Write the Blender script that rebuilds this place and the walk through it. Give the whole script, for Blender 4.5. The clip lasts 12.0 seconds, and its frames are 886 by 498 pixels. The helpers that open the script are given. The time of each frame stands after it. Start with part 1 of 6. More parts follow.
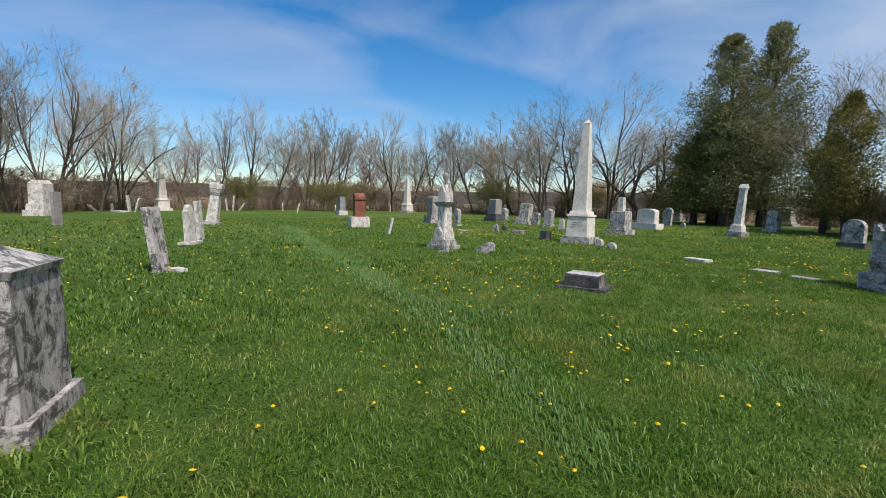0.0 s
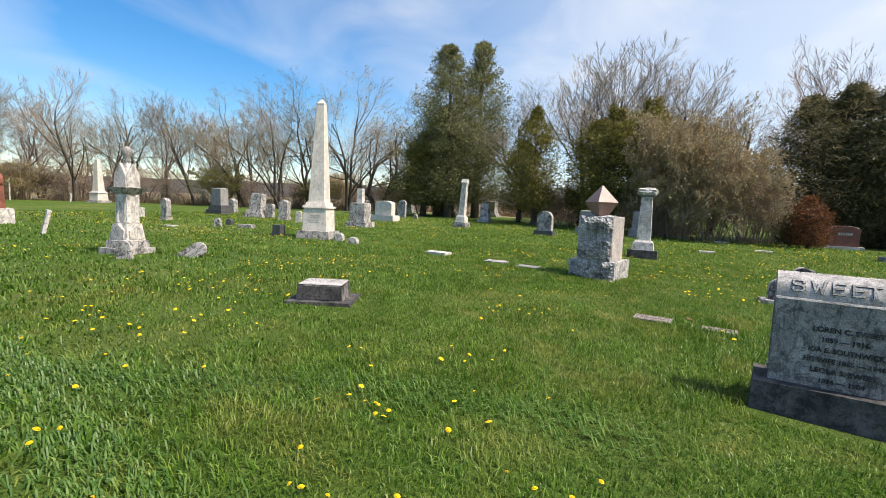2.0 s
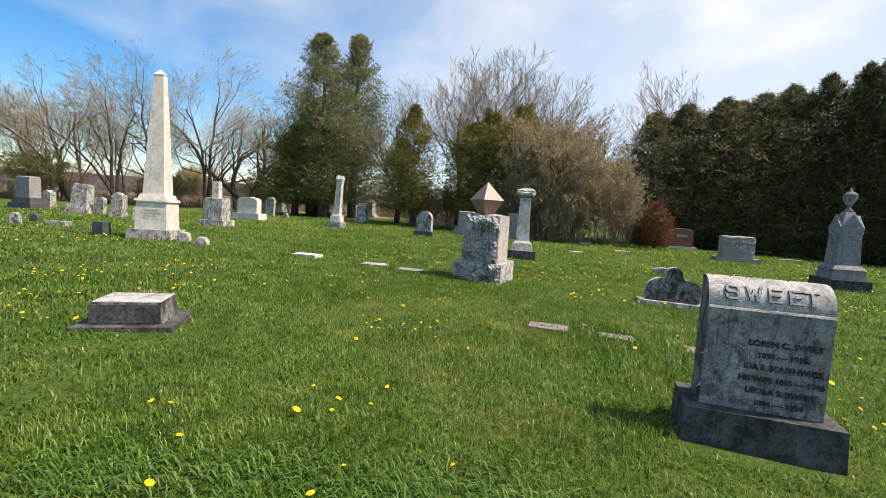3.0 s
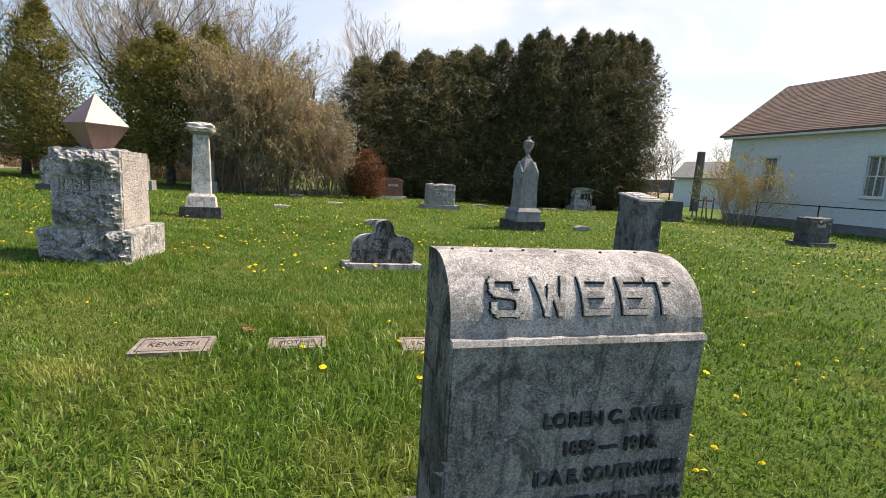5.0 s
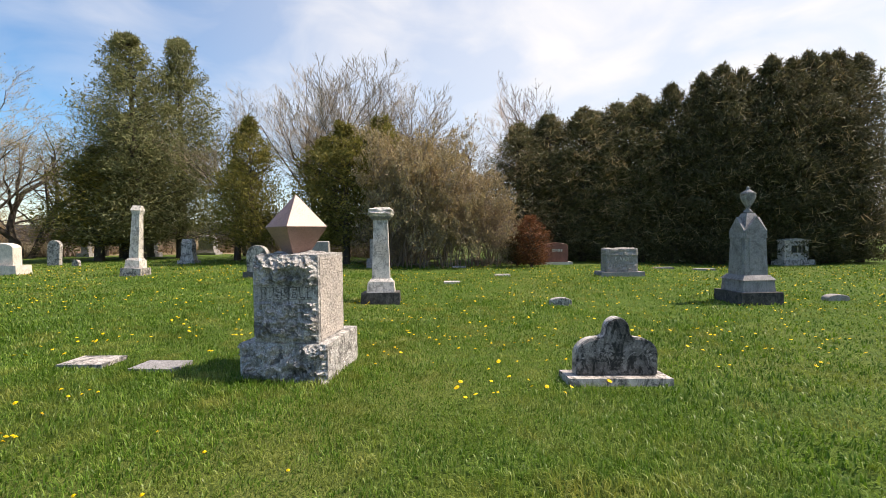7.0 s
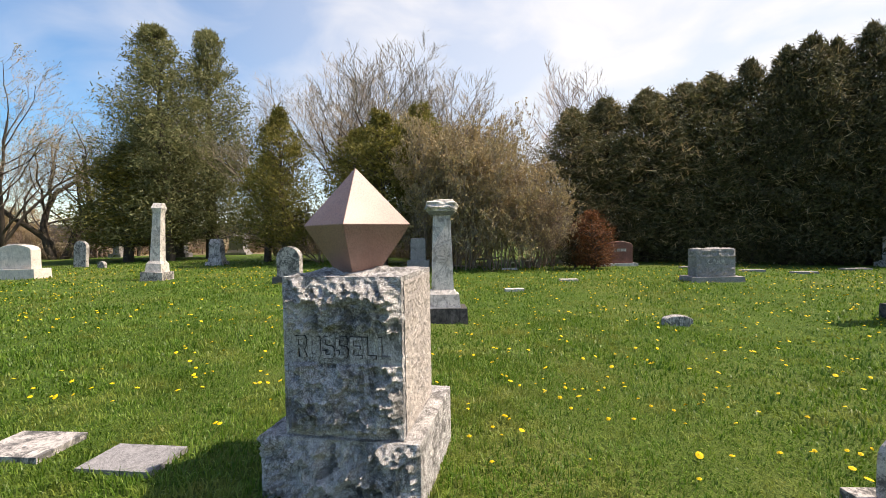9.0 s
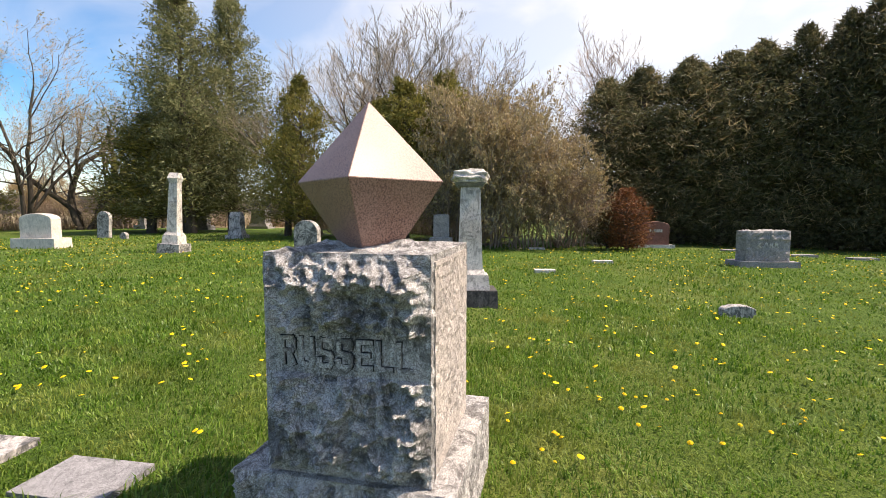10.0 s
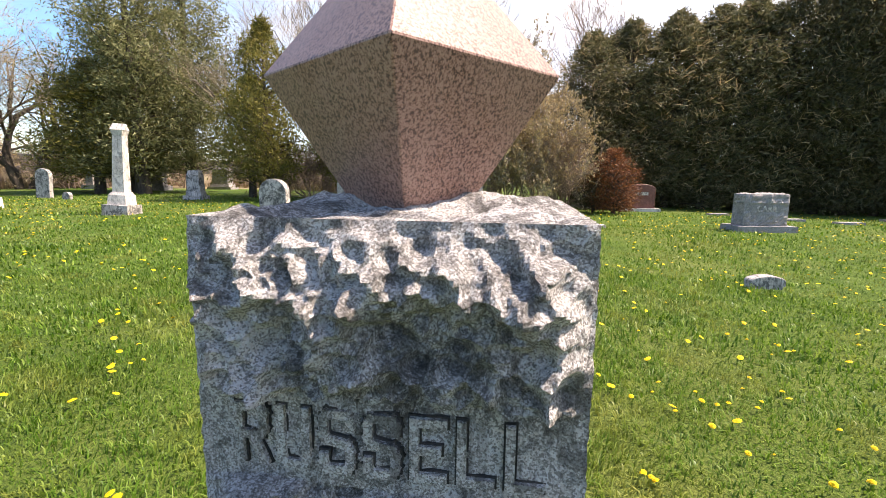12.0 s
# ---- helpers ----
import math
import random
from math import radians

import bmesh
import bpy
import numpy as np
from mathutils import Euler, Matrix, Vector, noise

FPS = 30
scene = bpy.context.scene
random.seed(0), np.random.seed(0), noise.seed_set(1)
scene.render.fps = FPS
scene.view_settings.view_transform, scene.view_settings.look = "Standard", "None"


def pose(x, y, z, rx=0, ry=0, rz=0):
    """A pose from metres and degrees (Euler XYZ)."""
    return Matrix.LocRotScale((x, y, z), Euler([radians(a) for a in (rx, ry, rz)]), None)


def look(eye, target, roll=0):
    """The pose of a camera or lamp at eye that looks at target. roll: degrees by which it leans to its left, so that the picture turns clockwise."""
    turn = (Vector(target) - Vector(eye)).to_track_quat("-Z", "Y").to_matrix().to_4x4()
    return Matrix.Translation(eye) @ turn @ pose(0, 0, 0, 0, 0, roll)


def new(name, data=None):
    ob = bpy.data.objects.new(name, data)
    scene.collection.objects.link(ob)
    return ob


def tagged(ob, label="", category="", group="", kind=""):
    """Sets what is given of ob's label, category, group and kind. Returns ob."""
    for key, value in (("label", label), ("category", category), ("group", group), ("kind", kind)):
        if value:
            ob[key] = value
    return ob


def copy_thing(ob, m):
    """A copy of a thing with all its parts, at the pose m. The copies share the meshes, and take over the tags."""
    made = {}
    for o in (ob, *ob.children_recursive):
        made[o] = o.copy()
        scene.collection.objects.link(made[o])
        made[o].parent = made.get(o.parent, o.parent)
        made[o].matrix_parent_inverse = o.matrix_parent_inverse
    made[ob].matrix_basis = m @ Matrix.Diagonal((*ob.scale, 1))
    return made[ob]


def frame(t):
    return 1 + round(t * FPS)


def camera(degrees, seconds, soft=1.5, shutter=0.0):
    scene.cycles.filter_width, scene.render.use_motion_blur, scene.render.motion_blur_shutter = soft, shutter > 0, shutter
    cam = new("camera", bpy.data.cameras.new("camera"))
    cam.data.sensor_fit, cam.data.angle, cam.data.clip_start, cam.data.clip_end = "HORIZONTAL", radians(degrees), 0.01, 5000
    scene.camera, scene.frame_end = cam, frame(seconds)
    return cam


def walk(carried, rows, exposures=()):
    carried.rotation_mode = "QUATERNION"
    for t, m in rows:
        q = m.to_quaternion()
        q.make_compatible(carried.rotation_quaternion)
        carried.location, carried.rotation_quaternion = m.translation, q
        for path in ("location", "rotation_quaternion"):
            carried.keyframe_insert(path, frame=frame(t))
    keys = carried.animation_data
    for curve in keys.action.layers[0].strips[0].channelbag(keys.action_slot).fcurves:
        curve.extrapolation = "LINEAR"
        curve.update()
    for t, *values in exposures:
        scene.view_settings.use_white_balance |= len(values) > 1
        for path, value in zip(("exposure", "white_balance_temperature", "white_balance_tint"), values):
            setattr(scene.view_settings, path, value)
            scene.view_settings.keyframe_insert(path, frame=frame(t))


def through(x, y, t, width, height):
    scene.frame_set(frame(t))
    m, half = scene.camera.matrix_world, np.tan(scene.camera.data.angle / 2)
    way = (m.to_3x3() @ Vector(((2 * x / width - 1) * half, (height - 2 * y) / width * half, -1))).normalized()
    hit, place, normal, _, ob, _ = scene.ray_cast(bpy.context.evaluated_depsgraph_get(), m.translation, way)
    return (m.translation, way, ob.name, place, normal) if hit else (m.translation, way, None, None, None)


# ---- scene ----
cam = camera(87.5, 12.0, 0.7)
PATH = [
    (0, (-0.313, -0.317, 1.592), (0.658, 1.42, 1.391), 1.4),
    (0.1, (-0.255, -0.223, 1.596), (0.805, 1.459, 1.377), 2.2),
    (0.5, (0.002, -0.025, 1.563), (1.212, 1.558, 1.38), 2.1),
    (1, (0.339, 0.367, 1.568), (1.766, 1.756, 1.383), 1.9),
    (1.5, (0.695, 0.724, 1.567), (2.287, 1.918, 1.366), 1.9),
    (2, (1.156, 1.017, 1.551), (2.889, 1.995, 1.35), 2.2),
    (2.5, (1.584, 1.343, 1.519), (3.428, 2.096, 1.336), 2.8),
    (2.7, (1.799, 1.458, 1.491), (3.684, 2.103, 1.316), 3.1),
    (4.3, (3.892, 1.408, 1.33), (5.87, 1.221, 1.1), 2.8),
    (4.5, (4.079, 1.246, 1.32), (6.034, 0.906, 1.073), 2.8),
    (5, (4.569, 0.859, 1.293), (6.436, 0.207, 0.993), 3.4),
    (5.5, (4.939, 0.563, 1.248), (6.795, -0.131, 0.978), 3.3),
    (6, (5.155, 0.541, 1.235), (7.048, -0.081, 1.067), 1.8),
    (6.1, (5.198, 0.644, 1.275), (7.119, 0.107, 1.12), 1.4),
    (6.3, (5.382, 0.952, 1.425), (7.347, 0.603, 1.299), 0.4),
    (6.5, (5.602, 1.167, 1.54), (7.593, 0.999, 1.446), -0.3),
    (7, (6.06, 1.426, 1.555), (8.059, 1.39, 1.5), -0.7),
    (7.2, (6.297, 1.486, 1.57), (8.297, 1.49, 1.522), -0.6),
    (8.8, (8.041, 2.202, 1.642), (10.039, 2.271, 1.58), -0.8),
    (9, (8.25, 2.271, 1.608), (10.247, 2.352, 1.545), -1.0),
    (9.5, (8.689, 2.38, 1.567), (10.681, 2.514, 1.449), -0.5),
    (10, (9.046, 2.411, 1.539), (11.032, 2.584, 1.382), 0.0),
    (10.5, (9.353, 2.489, 1.519), (11.333, 2.682, 1.316), 0.2),
    (11, (9.675, 2.599, 1.441), (11.642, 2.782, 1.125), 0.3),
    (11.5, (9.94, 2.705, 1.398), (11.901, 2.842, 1.028), 0.5),
    (12, (10.02, 2.821, 1.457), (11.994, 2.864, 1.142), 0.5),
]
walk(cam, [(t, look(eye, target, roll)) for t, eye, target, roll in PATH],
     [(0, -0.12, 6300, 10), (1, 0.2, 6500, 10), (2.5, 0.4, 6900, 10), (4.5, 0.45, 7300, 12), (5.5, 0.6, 7500, 13), (6, 0.62, 7500, 13), (6.5, 0.48, 7450, 13), (7, 0.45, 7400, 13), (9.5, 0.55, 7500, 14), (10.5, 0.74, 7450, 17), (12, 1.12, 7500, 19)])

# ---- daylight ----
SUN_AZ, SUN_EL = -84.0, 56.0          # degrees from +x towards +y, and above the ground
world = bpy.data.worlds.new("sky")
scene.world = world
world.use_nodes = True


def build_sky():
    nt = world.node_tree
    nt.nodes.clear()
    sky = nt.nodes.new("ShaderNodeTexSky")
    sky.sky_type, sky.sun_disc = "NISHITA", False
    sky.sun_elevation, sky.sun_rotation = radians(SUN_EL), radians(90 - SUN_AZ)
    sky.air_density, sky.dust_density, sky.ozone_density = 1.0, 0.5, 3.0
    co = nt.nodes.new("ShaderNodeTexCoord")
    mp = nt.nodes.new("ShaderNodeMapping")
    mp.inputs["Scale"].default_value = (1.0, 2.6, 5.0)
    mp.inputs["Rotation"].default_value = (0, 0.25, 0.9)
    nz = nt.nodes.new("ShaderNodeTexNoise")
    nz.inputs["Scale"].default_value, nz.inputs["Detail"].default_value = 1.7, 7
    nz.inputs["Distortion"].default_value = 0.5
    rp = nt.nodes.new("ShaderNodeValToRGB")
    rp.color_ramp.elements[0].position, rp.color_ramp.elements[1].position = 0.40, 0.76
    # thin high cloud thickens towards the sun's side of the sky
    dt = nt.nodes.new("ShaderNodeVectorMath")
    dt.operation = "DOT_PRODUCT"
    dt.inputs[1].default_value = (math.cos(radians(-54)), math.sin(radians(-54)), 0.25)
    rg = nt.nodes.new("ShaderNodeMapRange")
    rg.inputs["From Min"].default_value, rg.inputs["From Max"].default_value = -0.1, 0.8
    rg.inputs["To Min"].default_value, rg.inputs["To Max"].default_value = 0.0, 0.68
    ad = nt.nodes.new("ShaderNodeMath")
    ad.operation, ad.use_clamp = "MULTIPLY_ADD", True
    ad.inputs[1].default_value = 0.40
    mix = nt.nodes.new("ShaderNodeMixRGB")
    mix.inputs[2].default_value = (4.9, 5.15, 5.6, 1)
    bg = nt.nodes.new("ShaderNodeBackground")
    bg.inputs["Strength"].default_value = 0.15
    hs = nt.nodes.new("ShaderNodeHueSaturation")
    hs.inputs["Saturation"].default_value = 1.38
    out = nt.nodes.new("ShaderNodeOutputWorld")
    ln = nt.links.new
    ln(co.outputs["Generated"], mp.inputs["Vector"]); ln(mp.outputs[0], nz.inputs["Vector"])
    ln(nz.outputs["Fac"], rp.inputs["Fac"]); ln(co.outputs["Generated"], dt.inputs[0])
    ln(dt.outputs["Value"], rg.inputs["Value"]); ln(rp.outputs["Color"], ad.inputs[0])
    ln(rg.outputs[0], ad.inputs[2]); ln(ad.outputs[0], mix.inputs["Fac"])
    ln(sky.outputs["Color"], hs.inputs["Color"]); ln(hs.outputs["Color"], mix.inputs[1]); ln(mix.outputs[0], bg.inputs["Color"])
    ln(bg.outputs[0], out.inputs["Surface"])


build_sky()
sun_data = bpy.data.lights.new("sun", "SUN")
sun_data.energy, sun_data.angle, sun_data.color = 5.0, radians(0.6), (1.0, 0.95, 0.87)
sun = new("sun", sun_data)
sun.matrix_world = look((math.cos(radians(SUN_AZ)) * math.cos(radians(SUN_EL)) * 60,
                         math.sin(radians(SUN_AZ)) * math.cos(radians(SUN_EL)) * 60,
                         math.sin(radians(SUN_EL)) * 60), (0, 0, 0))


# ---- materials ----
class Net:
    """A small builder of node materials."""

    def __init__(self, name):
        self.mat = bpy.data.materials.new(name)
        self.mat.use_nodes = True
        self.nt = self.mat.node_tree
        self.bsdf = self.nt.nodes["Principled BSDF"]
        self.out = self.nt.nodes["Material Output"]

    def node(self, kind, **props):
        n = self.nt.nodes.new(kind)
        for k, v in props.items():
            if k in n.inputs:
                n.inputs[k].default_value = v
        return n

    def link(self, a, b):
        self.nt.links.new(a, b)

    def coords(self, scale=(1, 1, 1), kind="Object"):
        co, mp = self.node("ShaderNodeTexCoord"), self.node("ShaderNodeMapping")
        mp.inputs["Scale"].default_value = scale
        info = self.node("ShaderNodeObjectInfo")
        sh = self.node("ShaderNodeVectorMath")
        sh.operation = "SCALE"
        sh.inputs[0].default_value = (37, 19, 11)
        self.link(info.outputs["Random"], sh.inputs["Scale"])
        self.link(sh.outputs[0], mp.inputs["Location"])
        self.link(co.outputs[kind], mp.inputs["Vector"])
        return mp.outputs[0]

    def noise(self, vec, scale, detail=4.0, rough=0.55, dist=0.0):
        n = self.node("ShaderNodeTexNoise", Scale=scale, Detail=detail, Roughness=rough, Distortion=dist)
        self.link(vec, n.inputs["Vector"])
        return n.outputs["Fac"]

    def ramp(self, fac, stops):
        r = self.node("ShaderNodeValToRGB")
        el = r.color_ramp.elements
        while len(el) < len(stops):
            el.new(0.5)
        for e, (p, c) in zip(el, stops):
            e.position, e.color = p, (*((c,) * 3 if isinstance(c, (int, float)) else c), 1)
        self.link(fac, r.inputs["Fac"])
        return r.outputs["Color"]

    def mix(self, fac, a, b, mode="MIX"):
        m = self.node("ShaderNodeMixRGB")
        m.blend_type = mode
        for i, v in ((0, fac), (1, a), (2, b)):
            if isinstance(v, (int, float)):
                m.inputs[i].default_value = v if i == 0 else (v, v, v, 1)
            elif isinstance(v, tuple):
                m.inputs[i].default_value = (*v, 1)
            else:
                self.link(v, m.inputs[i])
        return m.outputs[0]

    def bump(self, height, strength, dist, after=None):
        b = self.node("ShaderNodeBump", Strength=strength, Distance=dist)
        self.link(height, b.inputs["Height"])
        if after is not None:
            self.link(after, b.inputs["Normal"])
        self.link(b.outputs[0], self.bsdf.inputs["Normal"])
        return b.outputs[0]

    def done(self, color, rough=0.8, spec=0.4):
        if isinstance(color, tuple):
            self.bsdf.inputs["Base Color"].default_value = (*color, 1)
        else:
            self.link(color, self.bsdf.inputs["Base Color"])
        if isinstance(rough, (int, float)):
            self.bsdf.inputs["Roughness"].default_value = rough
        else:
            self.link(rough, self.bsdf.inputs["Roughness"])
        self.bsdf.inputs["Specular IOR Level"].default_value = spec
        return self.mat


def stone_mat(name, light, dark, stain, streak=0.5, speck=0.25, rough=0.85, relief=0.5, crystal=170, warm=0.9):
    """Weathered stone: light and dark mineral, dark growth in vertical runs, patches and pits, fine crystals."""
    light, dark = ((r, g * 0.925, b * warm) for r, g, b in (light, dark))
    n = Net(name)
    v = n.coords()
    long = n.coords((5, 5, 1.5))
    patch = n.noise(v, 3.2, 8, 0.68)
    mottle = n.noise(v, 13, 8, 0.72)
    runs = n.noise(long, 1.6, 10, 0.78, 1.6)
    vo = n.node("ShaderNodeTexVoronoi", Scale=crystal * 1.6)
    n.link(v, vo.inputs["Vector"])
    grain = n.mix(0.65, n.noise(v, crystal * 1.6, 3, 0.75), vo.outputs["Color"])
    lichen = n.noise(v, 23, 8, 0.78)
    pits = n.noise(v, 70, 4, 0.7)
    blotch = n.noise(v, 5.5, 12, 0.8, 0.6)
    base = n.mix(n.ramp(patch, ((0.38, 0.0), (0.62, 1.0))), dark, light)
    base = n.mix(n.ramp(mottle, ((0.40, 0.6), (0.56, 0.0))), base, dark)
    base = n.mix(n.ramp(grain, ((0.38, speck), (0.48, 0.0))), base, tuple(c * 0.35 for c in dark))
    base = n.mix(n.ramp(grain, ((0.54, 0.0), (0.63, speck * 0.8))), base, tuple(min(0.85, c * 1.3) for c in light))
    damp = n.mix(1.0, n.ramp(runs, ((0.50, 0.0), (0.58, streak))), n.ramp(patch, ((0.44, 1.0), (0.62, 0.4))), "MULTIPLY")
    base = n.mix(damp, base, stain)
    base = n.mix(n.ramp(blotch, ((0.51, 0.0), (0.56, 0.9 * streak))), base, stain)
    base = n.mix(n.ramp(lichen, ((0.56, 0.0), (0.64, 0.75 * streak))), base, stain)
    base = n.mix(n.ramp(pits, ((0.60, 0.0), (0.67, 0.7 * streak))), base, stain)
    b = n.bump(grain, relief * 0.6, 0.004)
    b = n.bump(pits, relief * 0.6, 0.006, b)
    n.bump(lichen, relief, 0.01, b)
    return n.done(base, rough, 0.3)


MARBLE = stone_mat("white_marble", (0.82, 0.80, 0.75), (0.58, 0.56, 0.52), (0.09, 0.085, 0.08), 0.55, 0.12)
MARBLE_CLEAN = stone_mat("pale_marble", (0.82, 0.79, 0.72), (0.66, 0.63, 0.57), (0.20, 0.18, 0.16), 0.3, 0.08)
MARBLE_GRIMY = stone_mat("grimy_marble", (0.68, 0.66, 0.63), (0.38, 0.37, 0.355), (0.05, 0.05, 0.05), 0.9, 0.15)
STREAKED = stone_mat("streaked_marble", (0.62, 0.60, 0.57), (0.32, 0.31, 0.30), (0.04, 0.038, 0.036), 0.95, 0.2, 0.85, 0.8)
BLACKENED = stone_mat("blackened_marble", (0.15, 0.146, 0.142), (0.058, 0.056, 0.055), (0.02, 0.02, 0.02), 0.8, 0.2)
BLACKENED_FACE = stone_mat("mottled_dark_face", (0.64, 0.62, 0.60), (0.30, 0.29, 0.28), (0.04, 0.038, 0.036), 0.7, 0.4, 0.6, 1.5, 150, 0.9)
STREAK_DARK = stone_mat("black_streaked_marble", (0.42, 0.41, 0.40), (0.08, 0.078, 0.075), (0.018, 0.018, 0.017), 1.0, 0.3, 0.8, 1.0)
# near-black; on raised letters' rims it stands for grime and shade alike
DARK_CARVING = stone_mat("dark_carving", (0.075, 0.07, 0.065), (0.035, 0.033, 0.03), (0.015, 0.014, 0.013), 0.6, 0.3, 0.95, 0.6)
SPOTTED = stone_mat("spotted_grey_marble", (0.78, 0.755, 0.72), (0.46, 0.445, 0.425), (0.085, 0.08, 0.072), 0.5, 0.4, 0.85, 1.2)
GRANITE = stone_mat("grey_granite", (0.42, 0.41, 0.40), (0.27, 0.265, 0.26), (0.10, 0.10, 0.10), 0.3, 0.7)
GRANITE_ROCK = stone_mat("rock_faced_granite", (0.80, 0.78, 0.75), (0.46, 0.45, 0.43), (0.06, 0.055, 0.05), 0.7, 0.7, 0.9, 1.4, 190, 0.9)
GRANITE_SIDE = stone_mat("pointed_granite", (0.62, 0.58, 0.53), (0.46, 0.43, 0.40), (0.16, 0.15, 0.14), 0.25, 0.6, 0.9, 1.0, 190)
GRANITE_DARK = stone_mat("dark_granite", (0.13, 0.135, 0.14), (0.075, 0.078, 0.08), (0.03, 0.03, 0.03), 0.3, 0.4, 0.6)
PILLAR_STONE = stone_mat("stained_blue_grey_stone", (0.25, 0.255, 0.265), (0.14, 0.143, 0.15), (0.028, 0.028, 0.028), 0.85, 0.4)
GRANITE_BLUE = stone_mat("blue_grey_granite", (0.36, 0.365, 0.375), (0.25, 0.255, 0.265), (0.05, 0.05, 0.05), 0.4, 0.5)
FLUSH = stone_mat("brownish_granite", (0.34, 0.30, 0.265), (0.22, 0.195, 0.175), (0.08, 0.075, 0.07), 0.4, 0.6)
REDSTONE = stone_mat("red_sandstone", (0.33, 0.13, 0.085), (0.21, 0.075, 0.05), (0.08, 0.04, 0.03), 0.4, 0.4)
REDGRANITE = stone_mat("red_granite", (0.30, 0.13, 0.10), (0.18, 0.075, 0.06), (0.06, 0.03, 0.03), 0.1, 0.6, 0.45)


def pink_granite():
    n = Net("polished_pink_granite")
    v = n.coords()
    vo = n.node("ShaderNodeTexVoronoi", Scale=330.0)
    n.link(v, vo.inputs["Vector"])
    grain = n.noise(v, 150, 2, 0.8)
    c = n.ramp(grain, ((0.40, (0.07, 0.035, 0.03)), (0.47, (0.27, 0.135, 0.10)), (0.56, (0.42, 0.255, 0.205))))
    c = n.mix(n.ramp(vo.outputs["Distance"], ((0.1, 0.0), (0.75, 0.3))), c, (0.06, 0.045, 0.04))
    big = n.noise(v, 5, 4)
    return n.done(n.mix(n.ramp(big, ((0.4, 0.0), (0.7, 0.25))), c, (0.42, 0.30, 0.25)), n.ramp(grain, ((0.3, 0.34), (0.7, 0.5))), 0.35)


PINK = pink_granite()


def plain_mat(name, a, b, scale=6.0, rough=0.8, relief=0.3, spec=0.35, stretch=(1, 1, 1)):
    n = Net(name)
    v = n.coords(stretch)
    f1, f2 = n.noise(v, scale, 6, 0.62), n.noise(v, scale * 14, 3, 0.6)
    c = n.mix(n.ramp(f1, ((0.35, 0.0), (0.68, 1.0))), a, b)
    c = n.mix(n.ramp(f2, ((0.4, 0.35), (0.62, 0.0))), c, tuple(x * 0.5 for x in a))
    n.bump(f2, relief, 0.01)
    return n.done(c, rough, spec)


def leaf_mat(name, a, b, c, through=0.35, rough=0.6, dry=None):
    """Small leaves or blades: each island its own tint, some light passes through."""
    n = Net(name)
    geo = n.node("ShaderNodeNewGeometry")
    col = n.ramp(geo.outputs["Random Per Island"], ((0.0, a), (0.55, b), (1.0, c)))
    big = n.noise(n.coords(), 0.55, 5, 0.6)
    mid = n.noise(n.coords(), 1.7, 6, 0.65)
    if dry:
        col = n.mix(n.ramp(mid, ((0.50, 0.0), (0.68, 0.8))), col, dry)
    col = n.mix(n.ramp(big, ((0.35, 0.38), (0.65, 0.0))), col, tuple(x * 0.55 for x in b))
    tr = n.node("ShaderNodeBsdfTranslucent")
    n.link(col, tr.inputs["Color"])
    mx = n.node("ShaderNodeMixShader", Fac=through)
    n.done(col, rough, 0.25)
    n.link(n.bsdf.outputs[0], mx.inputs[1])
    n.link(tr.outputs[0], mx.inputs[2])
    n.link(mx.outputs[0], n.out.inputs["Surface"])
    return n.mat


GRASS = leaf_mat("grass_blades", (0.050, 0.116, 0.010), (0.108, 0.213, 0.018), (0.29, 0.39, 0.08), 0.4, 0.38, (0.36, 0.34, 0.085))
GRASS_PALE = leaf_mat("laid_grass", (0.06, 0.145, 0.022), (0.12, 0.23, 0.04), (0.24, 0.35, 0.10), 0.4, 0.4)
CEDAR = leaf_mat("cedar_sprays", (0.042, 0.044, 0.018), (0.095, 0.092, 0.038), (0.24, 0.205, 0.11), 0.28, 0.6, (0.17, 0.13, 0.07))
CEDAR_OLIVE = leaf_mat("olive_cedar_sprays", (0.095, 0.095, 0.022), (0.20, 0.185, 0.042), (0.36, 0.30, 0.085), 0.4, 0.6, (0.26, 0.21, 0.06))
CEDAR_DRY = leaf_mat("dry_cedar_sprays", (0.055, 0.058, 0.024), (0.13, 0.125, 0.052), (0.30, 0.26, 0.14), 0.3, 0.6, (0.22, 0.175, 0.095))
SPRUCE = leaf_mat("spruce_sprays", (0.085, 0.098, 0.042), (0.20, 0.205, 0.085), (0.36, 0.35, 0.18), 0.35, 0.6, (0.30, 0.265, 0.10))
RUST = leaf_mat("rusty_conifer_sprays", (0.09, 0.034, 0.016), (0.21, 0.075, 0.03), (0.33, 0.15, 0.05), 0.3)
RUST_GREEN = leaf_mat("dull_green_sprays", (0.045, 0.035, 0.012), (0.08, 0.055, 0.018), (0.12, 0.07, 0.02), 0.2)
BUDS = leaf_mat("tan_buds", (0.32, 0.23, 0.12), (0.48, 0.36, 0.19), (0.55, 0.46, 0.25), 0.35)
BUDS_GREEN = leaf_mat("yellow_green_buds", (0.17, 0.16, 0.045), (0.27, 0.25, 0.075), (0.34, 0.30, 0.11), 0.4)
BLOSSOM = leaf_mat("yellow_blossom", (0.35, 0.25, 0.04), (0.50, 0.38, 0.08), (0.42, 0.38, 0.14), 0.3)
REED = leaf_mat("dry_reeds", (0.16, 0.11, 0.06), (0.27, 0.19, 0.10), (0.36, 0.28, 0.16), 0.2)
BARK = plain_mat("dark_bark", (0.06, 0.047, 0.038), (0.15, 0.12, 0.095), 5, 0.95, 0.8, 0.2, (1, 1, 0.25))
